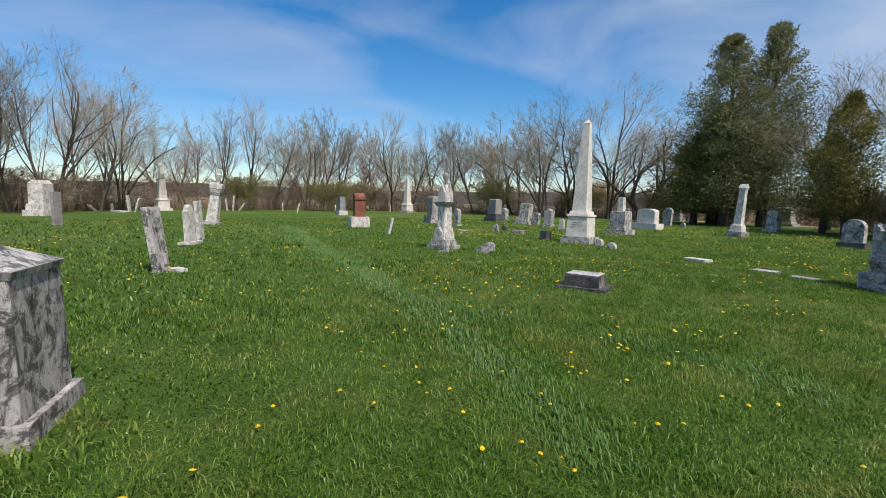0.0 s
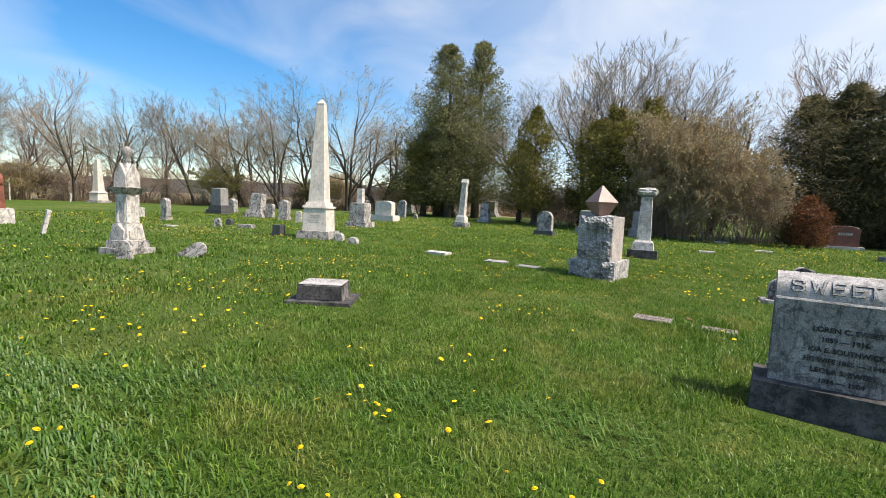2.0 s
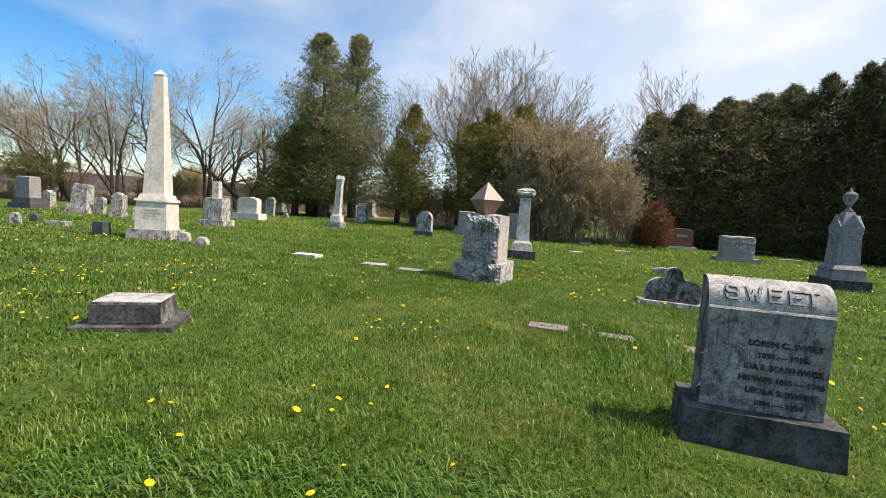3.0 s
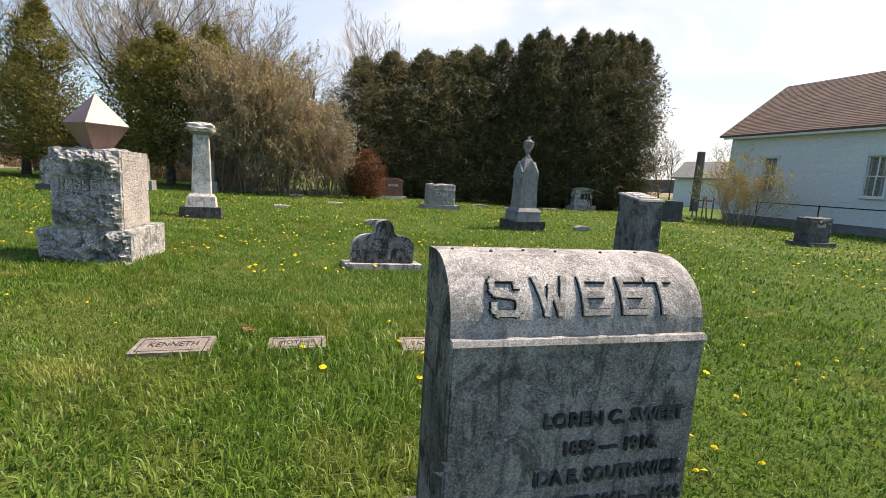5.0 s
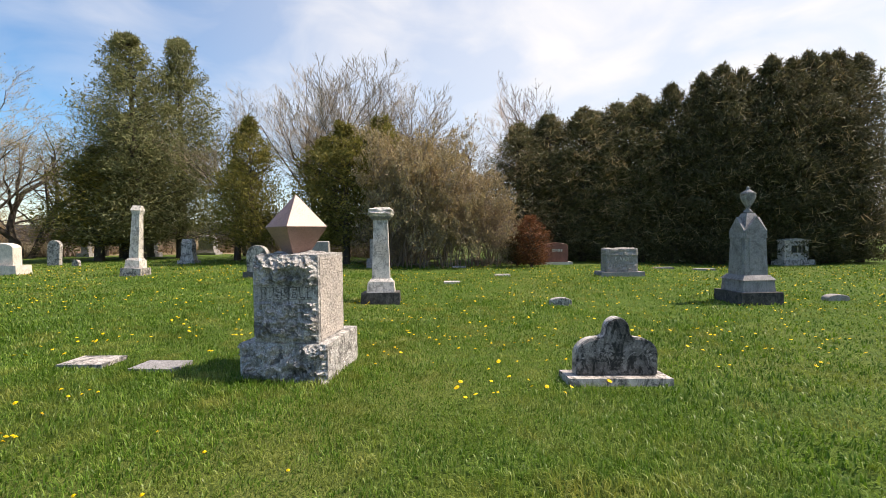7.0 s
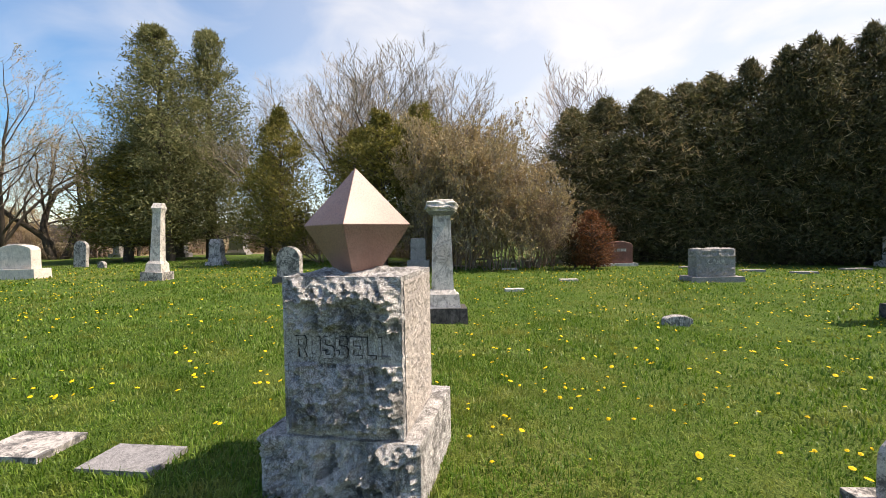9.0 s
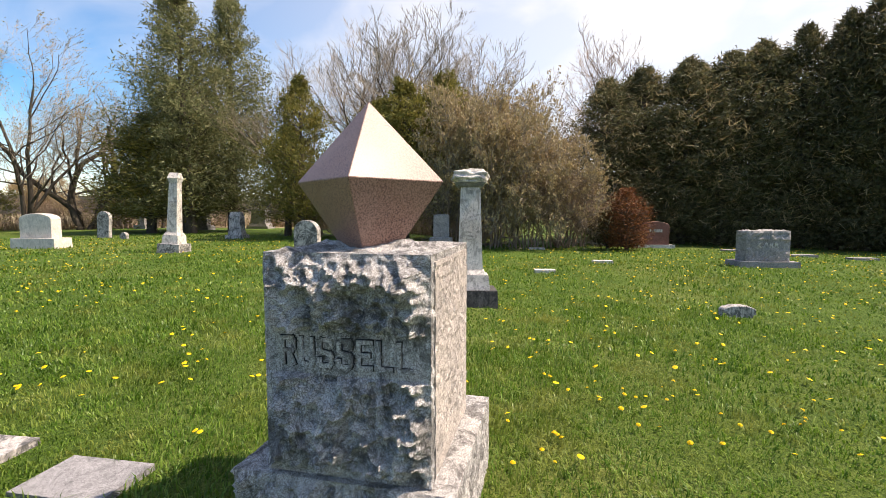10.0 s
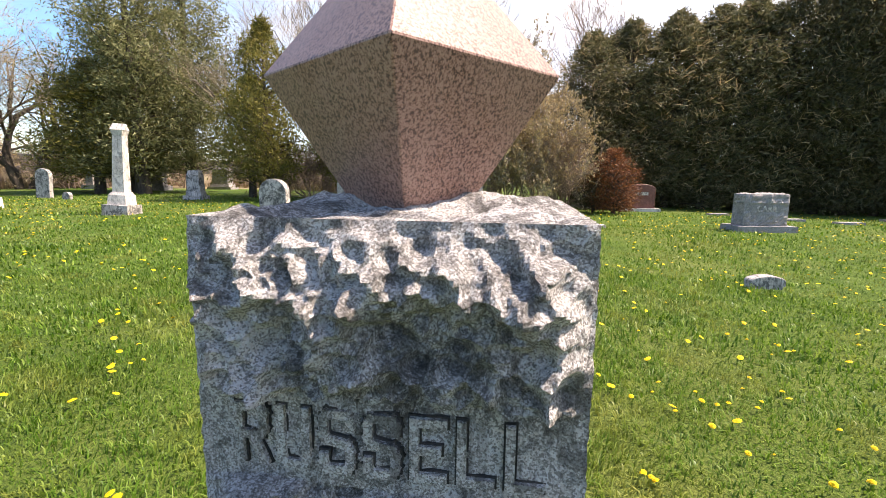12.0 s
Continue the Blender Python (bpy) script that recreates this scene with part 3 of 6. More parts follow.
def build_curved_stone():
    x, y = 5.466, 0.16
    st = thing("family_headstone", x, y, -4.95, foot=(0.56, 0.92))
    gz = ground_z(x, y)
    b0, bz, ledge, top = -0.1, 0.275 - gz, 0.928 - gz, 1.112 - gz
    bm = frustum(bmesh.new(), b0, bz, 0.50, 0.90, 0.47, 0.87, 0.14, 0.0)
    part("base", soften(bm, 0.014), BLACKENED, st, "blackened stone base with a pale weathered top edge")
    hw, dep, r = 0.343, 0.28, 0.18
    face = [(0.0, bz), (0.0, ledge), (0.016, ledge + 0.014)]
    curve = [(0.016 + r * (1 - math.cos(a)), ledge + 0.014 + (top - ledge - 0.014) * math.sin(a)) for a in np.linspace(0.08, math.pi / 2, 14)]
    prof = face[:2] + [(dep, ledge), (dep, bz)]
    bm = bmesh.new()
    for pr, nm in ((prof, 0),):
        l = [bm.verts.new((px, hw, pz)) for px, pz in pr]
        q = [bm.verts.new((px, -hw, pz)) for px, pz in pr]
        bm.faces.new(l[::-1]), bm.faces.new(q)
        for i in range(len(pr)):
            j = (i + 1) % len(pr)
            bm.faces.new((l[i], l[j], q[j], q[i]))
    bmesh.ops.recalc_face_normals(bm, faces=bm.faces)
    dark_ends(part("die", soften(bm, 0.006), BLACKENED_FACE, st, "dark mottled face with raised names and dates"))
    # the rolled head
    pr = [(0.016, ledge + 0.001)] + curve + [(dep, top - 0.004), (dep, ledge + 0.001)]
    ny = 30
    verts, faces = [], []
    for k in range(ny + 1):
        yy = hw - 2 * hw * k / ny
        for px, pz in pr:
            p = Vector((px, yy, pz))
            j = 0.0015 * noise.noise(p * 30)
            verts.append((px + j, yy, pz + j))
    m = len(pr)
    for k in range(ny):
        for i in range(m - 1):
            faces.append((k * m + i, k * m + i + 1, (k + 1) * m + i + 1, (k + 1) * m + i))
    faces += [tuple(range(m))[::-1], tuple(range(ny * m, ny * m + m))]
    head = raw("rolled_head", verts, faces, SPOTTED, st, "pale lichen-spotted rolled head with raised letters")
    bmx = bmesh.new()
    bmx.from_mesh(head.data)
    bmesh.ops.recalc_face_normals(bmx, faces=bmx.faces)
    bmx.to_mesh(head.data)
    bmx.free()
    dark_ends(head)
    bm = frustum(bmesh.new(), ledge - 0.007, ledge + 0.007, 0.026, 0.684, 0.018, 0.684, 0.005, 0, 0.0015)
    part("ledge", bm, SPOTTED, st, "pale chamfered ledge")
    ht = top - ledge - 0.014

    def bend(c):
        a = 0.24 + (c.y + 0.05) / 0.10 * 0.58
        rr = 1.0 + c.z / r
        return Vector((c.x, ledge + 0.014 + ht * math.sin(a) * rr, -(0.016 + r * (1 - math.cos(a) * rr))))
    for ch, mid, wide in (("S", 0.195, 0.115), ("W", 0.372, 0.135), ("E", 0.54, 0.11), ("E", 0.70, 0.11), ("T", 0.825, 0.115)):
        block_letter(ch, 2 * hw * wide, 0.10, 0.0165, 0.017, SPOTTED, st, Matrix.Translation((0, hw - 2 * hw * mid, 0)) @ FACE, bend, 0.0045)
    rows = [("LOREN C. SWEET", 0.052, 0.40), ("1859 — 1916.", 0.050, 0.27), ("IDA E. SOUTHWICK", 0.052, 0.43),
            ("HIS WIFE 1865 — 1946", 0.048, 0.46), ("LEOLA S. SWEET", 0.050, 0.38), ("1896 — 1904", 0.048, 0.26)]
    for i, (txt, size, wid) in enumerate(rows):
        lettering("inscription", txt, size, 0.014, BLACKENED, st, on_face(-0.002, -0.10 + 0.006 * (i % 2), ledge - 0.205 - 0.077 * i), 0.0012, wid)
    # carved sprays of leaves
    rnd = random.Random(8)
    bm = bmesh.new()
    for (cy, cz, n) in ((0.06, ledge - 0.09, 30), (-0.21, ledge - 0.11, 20), (0.24, ledge - 0.26, 16), (0.25, ledge - 0.46, 14)):
        for _ in range(n):
            yy, zz, a, ln = cy + rnd.gauss(0, 0.055), min(ledge - 0.04, cz + rnd.gauss(0, 0.045)), rnd.uniform(0, 3.14), rnd.uniform(0.018, 0.035)
            dy, dz = math.cos(a) * ln, math.sin(a) * ln
            vs = [bm.verts.new(p) for p in ((0.001, yy - dy, zz - dz), (-0.005, yy - dz * 0.3, zz + dy * 0.3), (0.001, yy + dy, zz + dz), (-0.003, yy + dz * 0.3, zz - dy * 0.3))]
            bm.faces.new(vs)
    part("carved_leaves", bm, BLACKENED_FACE, st)
    for dy, dx in ((0.30, 0.20), (0.20, 0.18), (0.10, 0.20), (-0.13, 0.19), (-0.25, 0.2), (0.01, 0.19)):
        bm = bmesh.new()
        bmesh.ops.create_icosphere(bm, subdivisions=1, radius=0.006, matrix=Matrix.Translation((dx, dy, top + 0.0)))
        part("lichen_spot", bm, IRON, st, "black lichen dot")
    tagged(st, "rolled-top headstone, pale lichened head over a dark mottled face", "headstone")


build_curved_stone()


def build_crystal_monument():
    x, y = 11.16, 2.895
    st = thing("crystal_monument", x, y, -8.0, foot=(1.0, 0.95))
    gz = ground_z(x, y)
    bz, top = 0.49 - gz, 1.385 - gz
    bs = rough_block("base", st, GRANITE_ROCK, 0.97, 0.93, -0.1, bz, 0.065, 0.12, 3, ("front", "left"), None, None, 0.018, 0.05, {"right": "fine", "top": "fine"}, "rock-faced granite base")
    bs.location = (0.05, 0.012, 0)
    panel_lo, panel_hi = 0.915 - gz, 1.075 - gz

    def quiet(u, z):
        if panel_lo - 0.012 < z < panel_hi + 0.008 and abs(u) < 0.34:
            return -0.12
        return 1.0
    def swell(u, z):
        """The stone stands out most above the band, and is undercut towards it."""
        if z > panel_hi:
            v, turn = (z - panel_hi) / (top - panel_hi), 0.18 + 0.12 * noise.noise(Vector((u * 6, 0, 3)))
            return 0.034 * ((1 - v) / (1 - turn) if v > turn else v / turn)
        v, turn = (z - bz) / (panel_lo - bz), 0.45 + 0.2 * noise.noise(Vector((u * 5, 0, 8)))
        return 0.03 * ((1 - v) / (1 - turn) if v > turn else v / turn)
    ob = rough_block("die", st, GRANITE_ROCK, 0.74, 0.69, bz + 0.002, top, 0.060, 0.15, 11, ("front",), quiet, swell, 0.0075, 0.06, {"right": "fine", "left": "fine", "back": "fine", "top": "top"}, "rock-faced grey granite block with a worked name band")
    ob.location = (-0.034, -0.01, 0)
    side = rough_block("side_face", st, GRANITE_SIDE, 0.66, 0.61, bz + 0.02, top - 0.03, 0.01, 0.1, 5, (), None, None, 0.016, 0.02, {"right": "fine"})
    side.location = (-0.03, -0.056, 0)
    for i, ch in enumerate("RUSSELL"):
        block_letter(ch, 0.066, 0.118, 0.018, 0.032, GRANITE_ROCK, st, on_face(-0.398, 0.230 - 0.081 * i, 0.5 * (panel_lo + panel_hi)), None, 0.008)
    # the crystal: four slanting faces above the girdle, four below, on its point
    cx, cy = -0.058, 0.018
    hz, gz1, lo, r = 2.03 - gz, 1.675 - gz, top - 0.03, 0.335
    bm = bmesh.new()
    ring = [bm.verts.new((cx + r * math.cos(radians(a)), cy + r * math.sin(radians(a)), gz1)) for a in (188, -82, 8, 98)]
    foot = [bm.verts.new((cx + 0.34 * r * math.cos(radians(a)), cy + 0.34 * r * math.sin(radians(a)), lo)) for a in (188, -82, 8, 98)]
    apex = bm.verts.new((cx, cy, hz))
    for i in range(4):
        j = (i + 1) % 4
        bm.faces.new((ring[i], ring[j], apex)), bm.faces.new((foot[i], foot[j], ring[j], ring[i]))
    bm.faces.new(foot[::-1])
    bmesh.ops.bevel(bm, geom=list(bm.edges), offset=0.0025, segments=1, affect="EDGES")
    part("crystal", bm, PINK, st, "polished pink granite octahedron on its point")
    tagged(st, "grey rock-faced granite monument topped by a pink granite octahedron", "monument")


build_crystal_monument()


# ---- other grave markers ----
def tablet(name, x, y, w, d, h, material, label, head="round", yaw=0.0, lean=(0, 0), base=None, worn=3, basemat=None, group=""):
    """An upright slab, by the shape of its head, on a base of (depth, width, height) if it has one."""
    st = thing(name, x, y, yaw, lean, foot=(base or (d, w))[:2])
    z = 0.0
    if base:
        z = base[2]
        part("base", soften(frustum(bmesh.new(), -0.15, z, base[0], base[1], base[0] * 0.96, base[1] * 0.97), 0.015), basemat or material, st)
    bm = slab(bmesh.new(), [(p, q if q > 0 else (0.0 if base else -0.2)) for p, q in top_outline(head, w, h - z)], -d / 2, d / 2)
    bmesh.ops.translate(bm, verts=bm.verts, vec=(0, 0, z))
    part("tablet", soften(bm, 0.01, 1), material, st)
    if worn and h > 0.5:
        bars("worn_inscription", worn, w * 0.6, 0.03, -d / 2 - 0.001, 0, z + (h - z) * 0.62, material, st)
    return tagged(st, label, "gravestone", group)


def die_stone(name, x, y, w, d, h, material, label, base, second=None, yaw=0.0, lean=(0, 0), cap=0.04, basemat=None, rough=False, taper=0.95):
    """A squared block with a low hipped top, on one or two bases of (depth, width, height)."""
    st = thing(name, x, y, yaw, lean, foot=base[:2])
    part("base", soften(frustum(bmesh.new(), -0.15, base[2], base[0], base[1], base[0] * 0.97, base[1] * 0.97), 0.015), basemat or material, st)
    z = base[2]
    if second:
        part("upper_base", soften(frustum(bmesh.new(), z, z + second[2], second[0], second[1], second[0] * 0.94, second[1] * 0.95), 0.015), basemat or material, st)
        z += second[2]
    if rough:
        rough_block("die", st, material, d, w, z, h, 0.035, 0.13, int(x * 10), ("front", "right", "left", "top"), lambda u, zz: 0.0 if z + 0.42 * (h - z) < zz < z + 0.72 * (h - z) and abs(u) < w * 0.4 else 1.0, None, 0.05, 0.05)
    else:
        bm = frustum(bmesh.new(), z, h - cap, d, w, d * taper, w * taper)
        part("die", soften(bm, 0.012), material, st)
        if cap > 0:
            part("cap", soften(frustum(bmesh.new(), h - cap, h, d * taper * 0.985, w * taper * 0.985, d * 0.6, w * 0.8), 0.008), material, st)
    return tagged(st, label, "gravestone")


def urn_profile(r, z, h):
    return [(r * 0.55, z), (r * 0.6, z + 0.06 * h), (r * 0.25, z + 0.16 * h), (r * 0.3, z + 0.24 * h), (r * 0.75, z + 0.42 * h), (r, z + 0.62 * h),
            (r * 0.95, z + 0.70 * h), (r * 1.05, z + 0.72 * h), (r * 0.7, z + 0.8 * h), (r * 0.25, z + 0.88 * h), (r * 0.22, z + 0.92 * h), (r * 0.3, z + 0.95 * h), (r * 0.08, z + h)]


def obelisk(name, x, y, w, h, material, label, yaw=0.0, lean=(0, 0), basemat=None):
    """A tapered shaft with a pointed tip, on a plinth, a moulding and a base."""
    st = thing(name, x, y, yaw, lean, foot=(w * 1.3, w * 1.3))
    b = h * 0.055
    part("base", soften(frustum(bmesh.new(), -0.15, b, w * 1.25, w * 1.25, w * 1.2, w * 1.2), 0.02), basemat or material, st)
    part("plinth", soften(frustum(bmesh.new(), b, h * 0.22, w * 0.92, w * 0.92, w * 0.86, w * 0.86), 0.012), material, st)
    part("moulding", soften(frustum(bmesh.new(), h * 0.22, h * 0.235, w * 0.95, w * 0.95, w * 0.92, w * 0.92), 0.008), material, st)
    part("collar", soften(frustum(bmesh.new(), h * 0.235, h * 0.262, w * 0.80, w * 0.80, w * 0.72, w * 0.72), 0.01), material, st)
    part("shaft", soften(frustum(bmesh.new(), h * 0.262, h * 0.965, w * 0.62, w * 0.62, w * 0.27, w * 0.27), 0.012), material, st)
    part("tip", soften(frustum(bmesh.new(), h * 0.965, h, w * 0.30, w * 0.30, 0.02, 0.02), 0.004), material, st)
    bars("worn_inscription", 4, w * 0.5, 0.04, -w * 0.45, 0, h * 0.17, material, st)
    return tagged(st, label, "obelisk")


def urn_monument(name, x, y, w, h, material, label, yaw=0.0, lean=(0, 0), basemat=None):
    """A gabled pedestal in tiers, with an urn on top."""
    st = thing(name, x, y, yaw, lean, foot=(w * 1.02, w * 1.02))
    part("base", soften(frustum(bmesh.new(), -0.15, h * 0.10, w, w, w * 0.98, w * 0.98), 0.02), basemat or material, st)
    part("upper_base", soften(frustum(bmesh.new(), h * 0.10, h * 0.20, w * 0.78, w * 0.78, w * 0.74, w * 0.74), 0.015), material, st)
    part("moulding", soften(frustum(bmesh.new(), h * 0.20, h * 0.24, w * 0.80, w * 0.80, w * 0.62, w * 0.62), 0.012), material, st)
    part("die", soften(frustum(bmesh.new(), h * 0.24, h * 0.62, w * 0.56, w * 0.56, w * 0.50, w * 0.50), 0.012), material, st)
    for a in (0, 90, 180, 270):
        bm = slab(bmesh.new(), [(-w * 0.25, h * 0.55), (w * 0.25, h * 0.55), (w * 0.25, h * 0.62), (0, h * 0.74), (-w * 0.25, h * 0.62)], -w * 0.285, -w * 0.2)
        bmesh.ops.rotate(bm, verts=bm.verts, cent=(0, 0, 0), matrix=Matrix.Rotation(radians(a), 3, "Z"))
        part("gable", soften(bm, 0.006, 1), material, st)
        bm = slab(bmesh.new(), [(-w * 0.17, h * 0.30), (0, h * 0.27), (w * 0.17, h * 0.30), (w * 0.17, h * 0.56), (0, h * 0.64), (-w * 0.17, h * 0.56)], -w * 0.283, -w * 0.24)
        bmesh.ops.rotate(bm, verts=bm.verts, cent=(0, 0, 0), matrix=Matrix.Rotation(radians(a), 3, "Z"))
        part("panel", soften(bm, 0.005, 1), material, st)
    part("roof", soften(frustum(bmesh.new(), h * 0.62, h * 0.77, w * 0.48, w * 0.48, w * 0.2, w * 0.2), 0.01), material, st)
    part("urn", lathe(bmesh.new(), urn_profile(w * 0.165, h * 0.77, h * 0.23)), material, st, smooth=True)
    bars("worn_inscription", 5, w * 0.3, 0.03, -w * 0.285, 0, h * 0.52, material, st)
    return tagged(st, label, "monument")


def column(name, x, y, w, h, material, label, yaw=0.0, lean=(0, 0), basemat=None, cap="drape"):
    """A square tapered shaft on two bases, with a cap."""
    st = thing(name, x, y, yaw, lean, foot=(w, w))
    part("base", soften(frustum(bmesh.new(), -0.15, h * 0.11, w, w, w * 0.97, w * 0.97), 0.015), basemat or material, st, "blackened base" if basemat else "")
    part("upper_base", soften(frustum(bmesh.new(), h * 0.11, h * 0.22, w * 0.72, w * 0.72, w * 0.66, w * 0.66), 0.015), material, st)
    part("moulding", soften(frustum(bmesh.new(), h * 0.22, h * 0.25, w * 0.62, w * 0.62, w * 0.52, w * 0.52), 0.01), material, st)
    part("shaft", soften(frustum(bmesh.new(), h * 0.25, h * 0.87, w * 0.46, w * 0.46, w * 0.36, w * 0.36), 0.012), material, st)
    if cap == "drape":
        part("necking", soften(frustum(bmesh.new(), h * 0.87, h * 0.90, w * 0.44, w * 0.44, w * 0.56, w * 0.56), 0.008), GRANITE_BLUE, st)
        bm = bmesh.new()
        bmesh.ops.create_icosphere(bm, subdivisions=4, radius=1.0)
        for v in bm.verts:
            p = v.co.copy()
            k = 1 + 0.22 * noise.noise(p * 2.3) + 0.1 * noise.noise(p * 6)
            s = max(abs(p.x), abs(p.y)) + 0.25
            v.co = Vector((p.x / s * w * 0.40 * k, p.y / s * w * 0.40 * k, h * 0.945 + p.z * h * 0.052 * k))
        part("draped_cap", bm, material, st, "carved draped cap", True)
    else:
        part("cap", soften(frustum(bmesh.new(), h * 0.87, h * 0.93, w * 0.36, w * 0.36, w * 0.46, w * 0.46), 0.008), material, st)
        part("cap_top", soften(frustum(bmesh.new(), h * 0.93, h * 1.0, w * 0.48, w * 0.48, w * 0.2, w * 0.40), 0.008), material, st)
    bars("worn_inscription", 6, w * 0.3, 0.03, -w * 0.245, 0, h * 0.62, material, st)
    return tagged(st, label, "monument")


def flat_marker(name, x, y, w, d, h, material, label, text="", yaw=0.0, lean=(0, 0)):
    st = thing(name, x, y, yaw, lean, foot=(d + 0.03, w + 0.03))
    part("slab", soften(frustum(bmesh.new(), -0.08, h, d, w, d * 0.97, w * 0.98), 0.008), material, st)
    if text:
        m = Matrix.Translation((0, 0, h)) @ pose(0, 0, 0, 0, 0, -90)
        lettering("inscription", text, d * 0.40, 0.004, DARK_CARVING, st, m, 0.0, w * 0.62)
        for a, b, da, db in ((-0.36, 0, 0.006, 0.84), (0.36, 0, 0.006, 0.84), (0, -0.42, 0.72, 0.006), (0, 0.42, 0.72, 0.006)):
            bm = frustum(bmesh.new(), h - 0.003, h + 0.0015, max(0.006, da * d) if da > 0.1 else da, db * w if db > 0.1 else db, max(0.006, da * d) if da > 0.1 else da, db * w if db > 0.1 else db, a * d, b * w)
            part("border_line", bm, DARK_CARVING, st)
    return tagged(st, label, "grave marker", "flush markers in the lawn")


# column beyond the crystal monument, pedestal with urn, small twin-arched stone
column("draped_column", 16.35, 2.62, 0.84, 2.10, MARBLE, "white marble column with a carved draped cap on a blackened base", 3, (0.05, 0.0), BLACKENED)
urn_monument("urn_pedestal", 16.2, -5.52, 0.94, 2.56, GRANITE_BLUE, "blue-grey gabled pedestal with an urn", 2, (0, 0), BLACKENED)
column("urn_pillar", 23.2, 12.4, 0.72, 2.56, MARBLE, "slender white marble pillar with a tilted cap", 4, (0.02, -0.05), MARBLE_GRIMY, "flat")


def build_twin_arch():
    st = thing("twin_arched_headstone", 10.83, -0.44, 3.0, (0.02, -0.03), foot=(0.42, 1.12))
    part("base", soften(frustum(bmesh.new(), -0.12, 0.075, 0.36, 1.10, 0.34, 1.08), 0.012), MARBLE_GRIMY, st)
    hw = 0.43
    half = [(hw - 0.23 * (1 - math.cos(a)), 0.29 + 0.17 * math.sin(a)) for a in np.linspace(0, math.pi / 2, 8)]
    half += [(0.20 - 0.075 * math.sin(a), 0.53 - 0.07 * math.cos(a)) for a in np.linspace(0.3, math.pi / 2, 5)]
    half += [(0.125 * math.cos(a), 0.54 + 0.125 * math.sin(a)) for a in np.linspace(0.1, math.pi / 2 - 0.1, 6)]
    pts = [(-hw, 0.077), (hw, 0.077)] + half + [(0.0, 0.665)] + [(-p, q) for p, q in half[::-1]]
    part("tablet", soften(slab(bmesh.new(), pts, -0.06, 0.06), 0.012, 2), STREAK_DARK, st, "black-stained tablet with twin shoulders and a raised head")
    part("pale_rim", soften(slab(bmesh.new(), [(p * 1.022, 0.077 + (q - 0.077) * 1.02) for p, q in pts], -0.045, 0.066), 0.01, 2), MARBLE_GRIMY, st, "paler worn rim")
    for cy in (0.21, -0.21):
        bm = bmesh.new()
        for k in range(11):
            a = math.pi * (0.08 + 0.84 * k / 10)
            m = Matrix.Translation((-0.062, cy + 0.155 * math.cos(a), 0.215 + 0.165 * math.sin(a))) @ Matrix.Rotation(a - math.pi / 2, 4, "X")
            bmesh.ops.create_cube(bm, size=1, matrix=m @ Matrix.Diagonal((0.006, 0.02, 0.032, 1)))
        part("worn_inscription", bm, GRANITE, st)
        bm = bmesh.new()
        ring = [(cy + 0.125 * math.cos(a), 0.2 + 0.125 * math.sin(a)) for a in np.linspace(0, math.pi, 15)]
        for (y0, z0), (y1, z1) in zip(ring, ring[1:]):
            bm.faces.new([bm.verts.new(p) for p in ((-0.0635, y0, z0), (-0.0635, y1, z1), (-0.0635, y1 * 0.94 + cy * 0.06, z1 * 0.95 + 0.01), (-0.0635, y0 * 0.94 + cy * 0.06, z0 * 0.95 + 0.01))])
        part("arch_line", bm, GRANITE, st)
    tagged(st, "small twin-arched marble headstone stained black", "headstone")


build_twin_arch()


def build_slant_top():
    st = thing("square_pillar_stone", 10.06, -4.08, 0.0, (0.0, 0.01), foot=(0.54, 0.54))
    part("base", soften(frustum(bmesh.new(), -0.15, 0.27, 0.54, 0.54, 0.52, 0.52), 0.02), GRANITE_DARK, st, "dark polished base")
    bm = frustum(bmesh.new(), 0.272, 1.17, 0.44, 0.44, 0.42, 0.42)
    for v in bm.verts:
        if v.co.z > 1 and v.co.x > 0:
            v.co.z += 0.08
    part("die", soften(bm, 0.015), PILLAR_STONE, st)
    bm = frustum(bmesh.new(), 1.185, 1.21, 0.46, 0.46, 0.44, 0.44)
    for v in bm.verts:
        v.co.z += 0.03 + 0.18 * v.co.x
    part("slanted_cap", soften(bm, 0.008), GRANITE, st, "pale slanted cap with raised bars")
    for k in range(3):
        bm = frustum(bmesh.new(), 1.235, 1.26, 0.07, 0.32, 0.06, 0.30, -0.13 + 0.13 * k, 0)
        for v in bm.verts:
            v.co.z += 0.18 * v.co.x
        part("raised_bar", soften(bm, 0.006, 1), MARBLE, st)
    tagged(st, "dark blue-grey square pillar stone with a slanted top", "headstone")


build_slant_top()

# flat and low markers by the path
flat_marker("flush_marker", 7.90, 1.54, 0.47, 0.30, 0.03, FLUSH, "grey granite flush marker sunk in tall grass", "KENNETH", -3)
flat_marker("flush_marker", 7.88, 0.76, 0.40, 0.24, 0.028, FLUSH, "grey granite flush marker sunk in tall grass", "MOTHER", -3)
flat_marker("flush_marker", 7.77, -0.19, 0.43, 0.28, 0.03, FLUSH, "grey granite flush marker sunk in tall grass", "FATHER", -6)
flat_marker("flush_marker", 7.80, -2.20, 0.46, 0.28, 0.06, GRANITE, "pale granite flush marker tilted in the grass", "LEOLA", -10, (0.06, -0.05))
flat_marker("flush_marker", 11.30, 6.88, 0.60, 0.36, 0.06, MARBLE, "white marble flush marker", "", 0)
flat_marker("flush_marker", 11.28, 5.27, 0.52, 0.40, 0.03, MARBLE_GRIMY, "white marble flush marker with worn letters", "", -3)
flat_marker("flush_marker", 11.15, 4.44, 0.52, 0.36, 0.025, GRANITE_BLUE, "grey granite flush marker beside the crystal monument", "", -5)
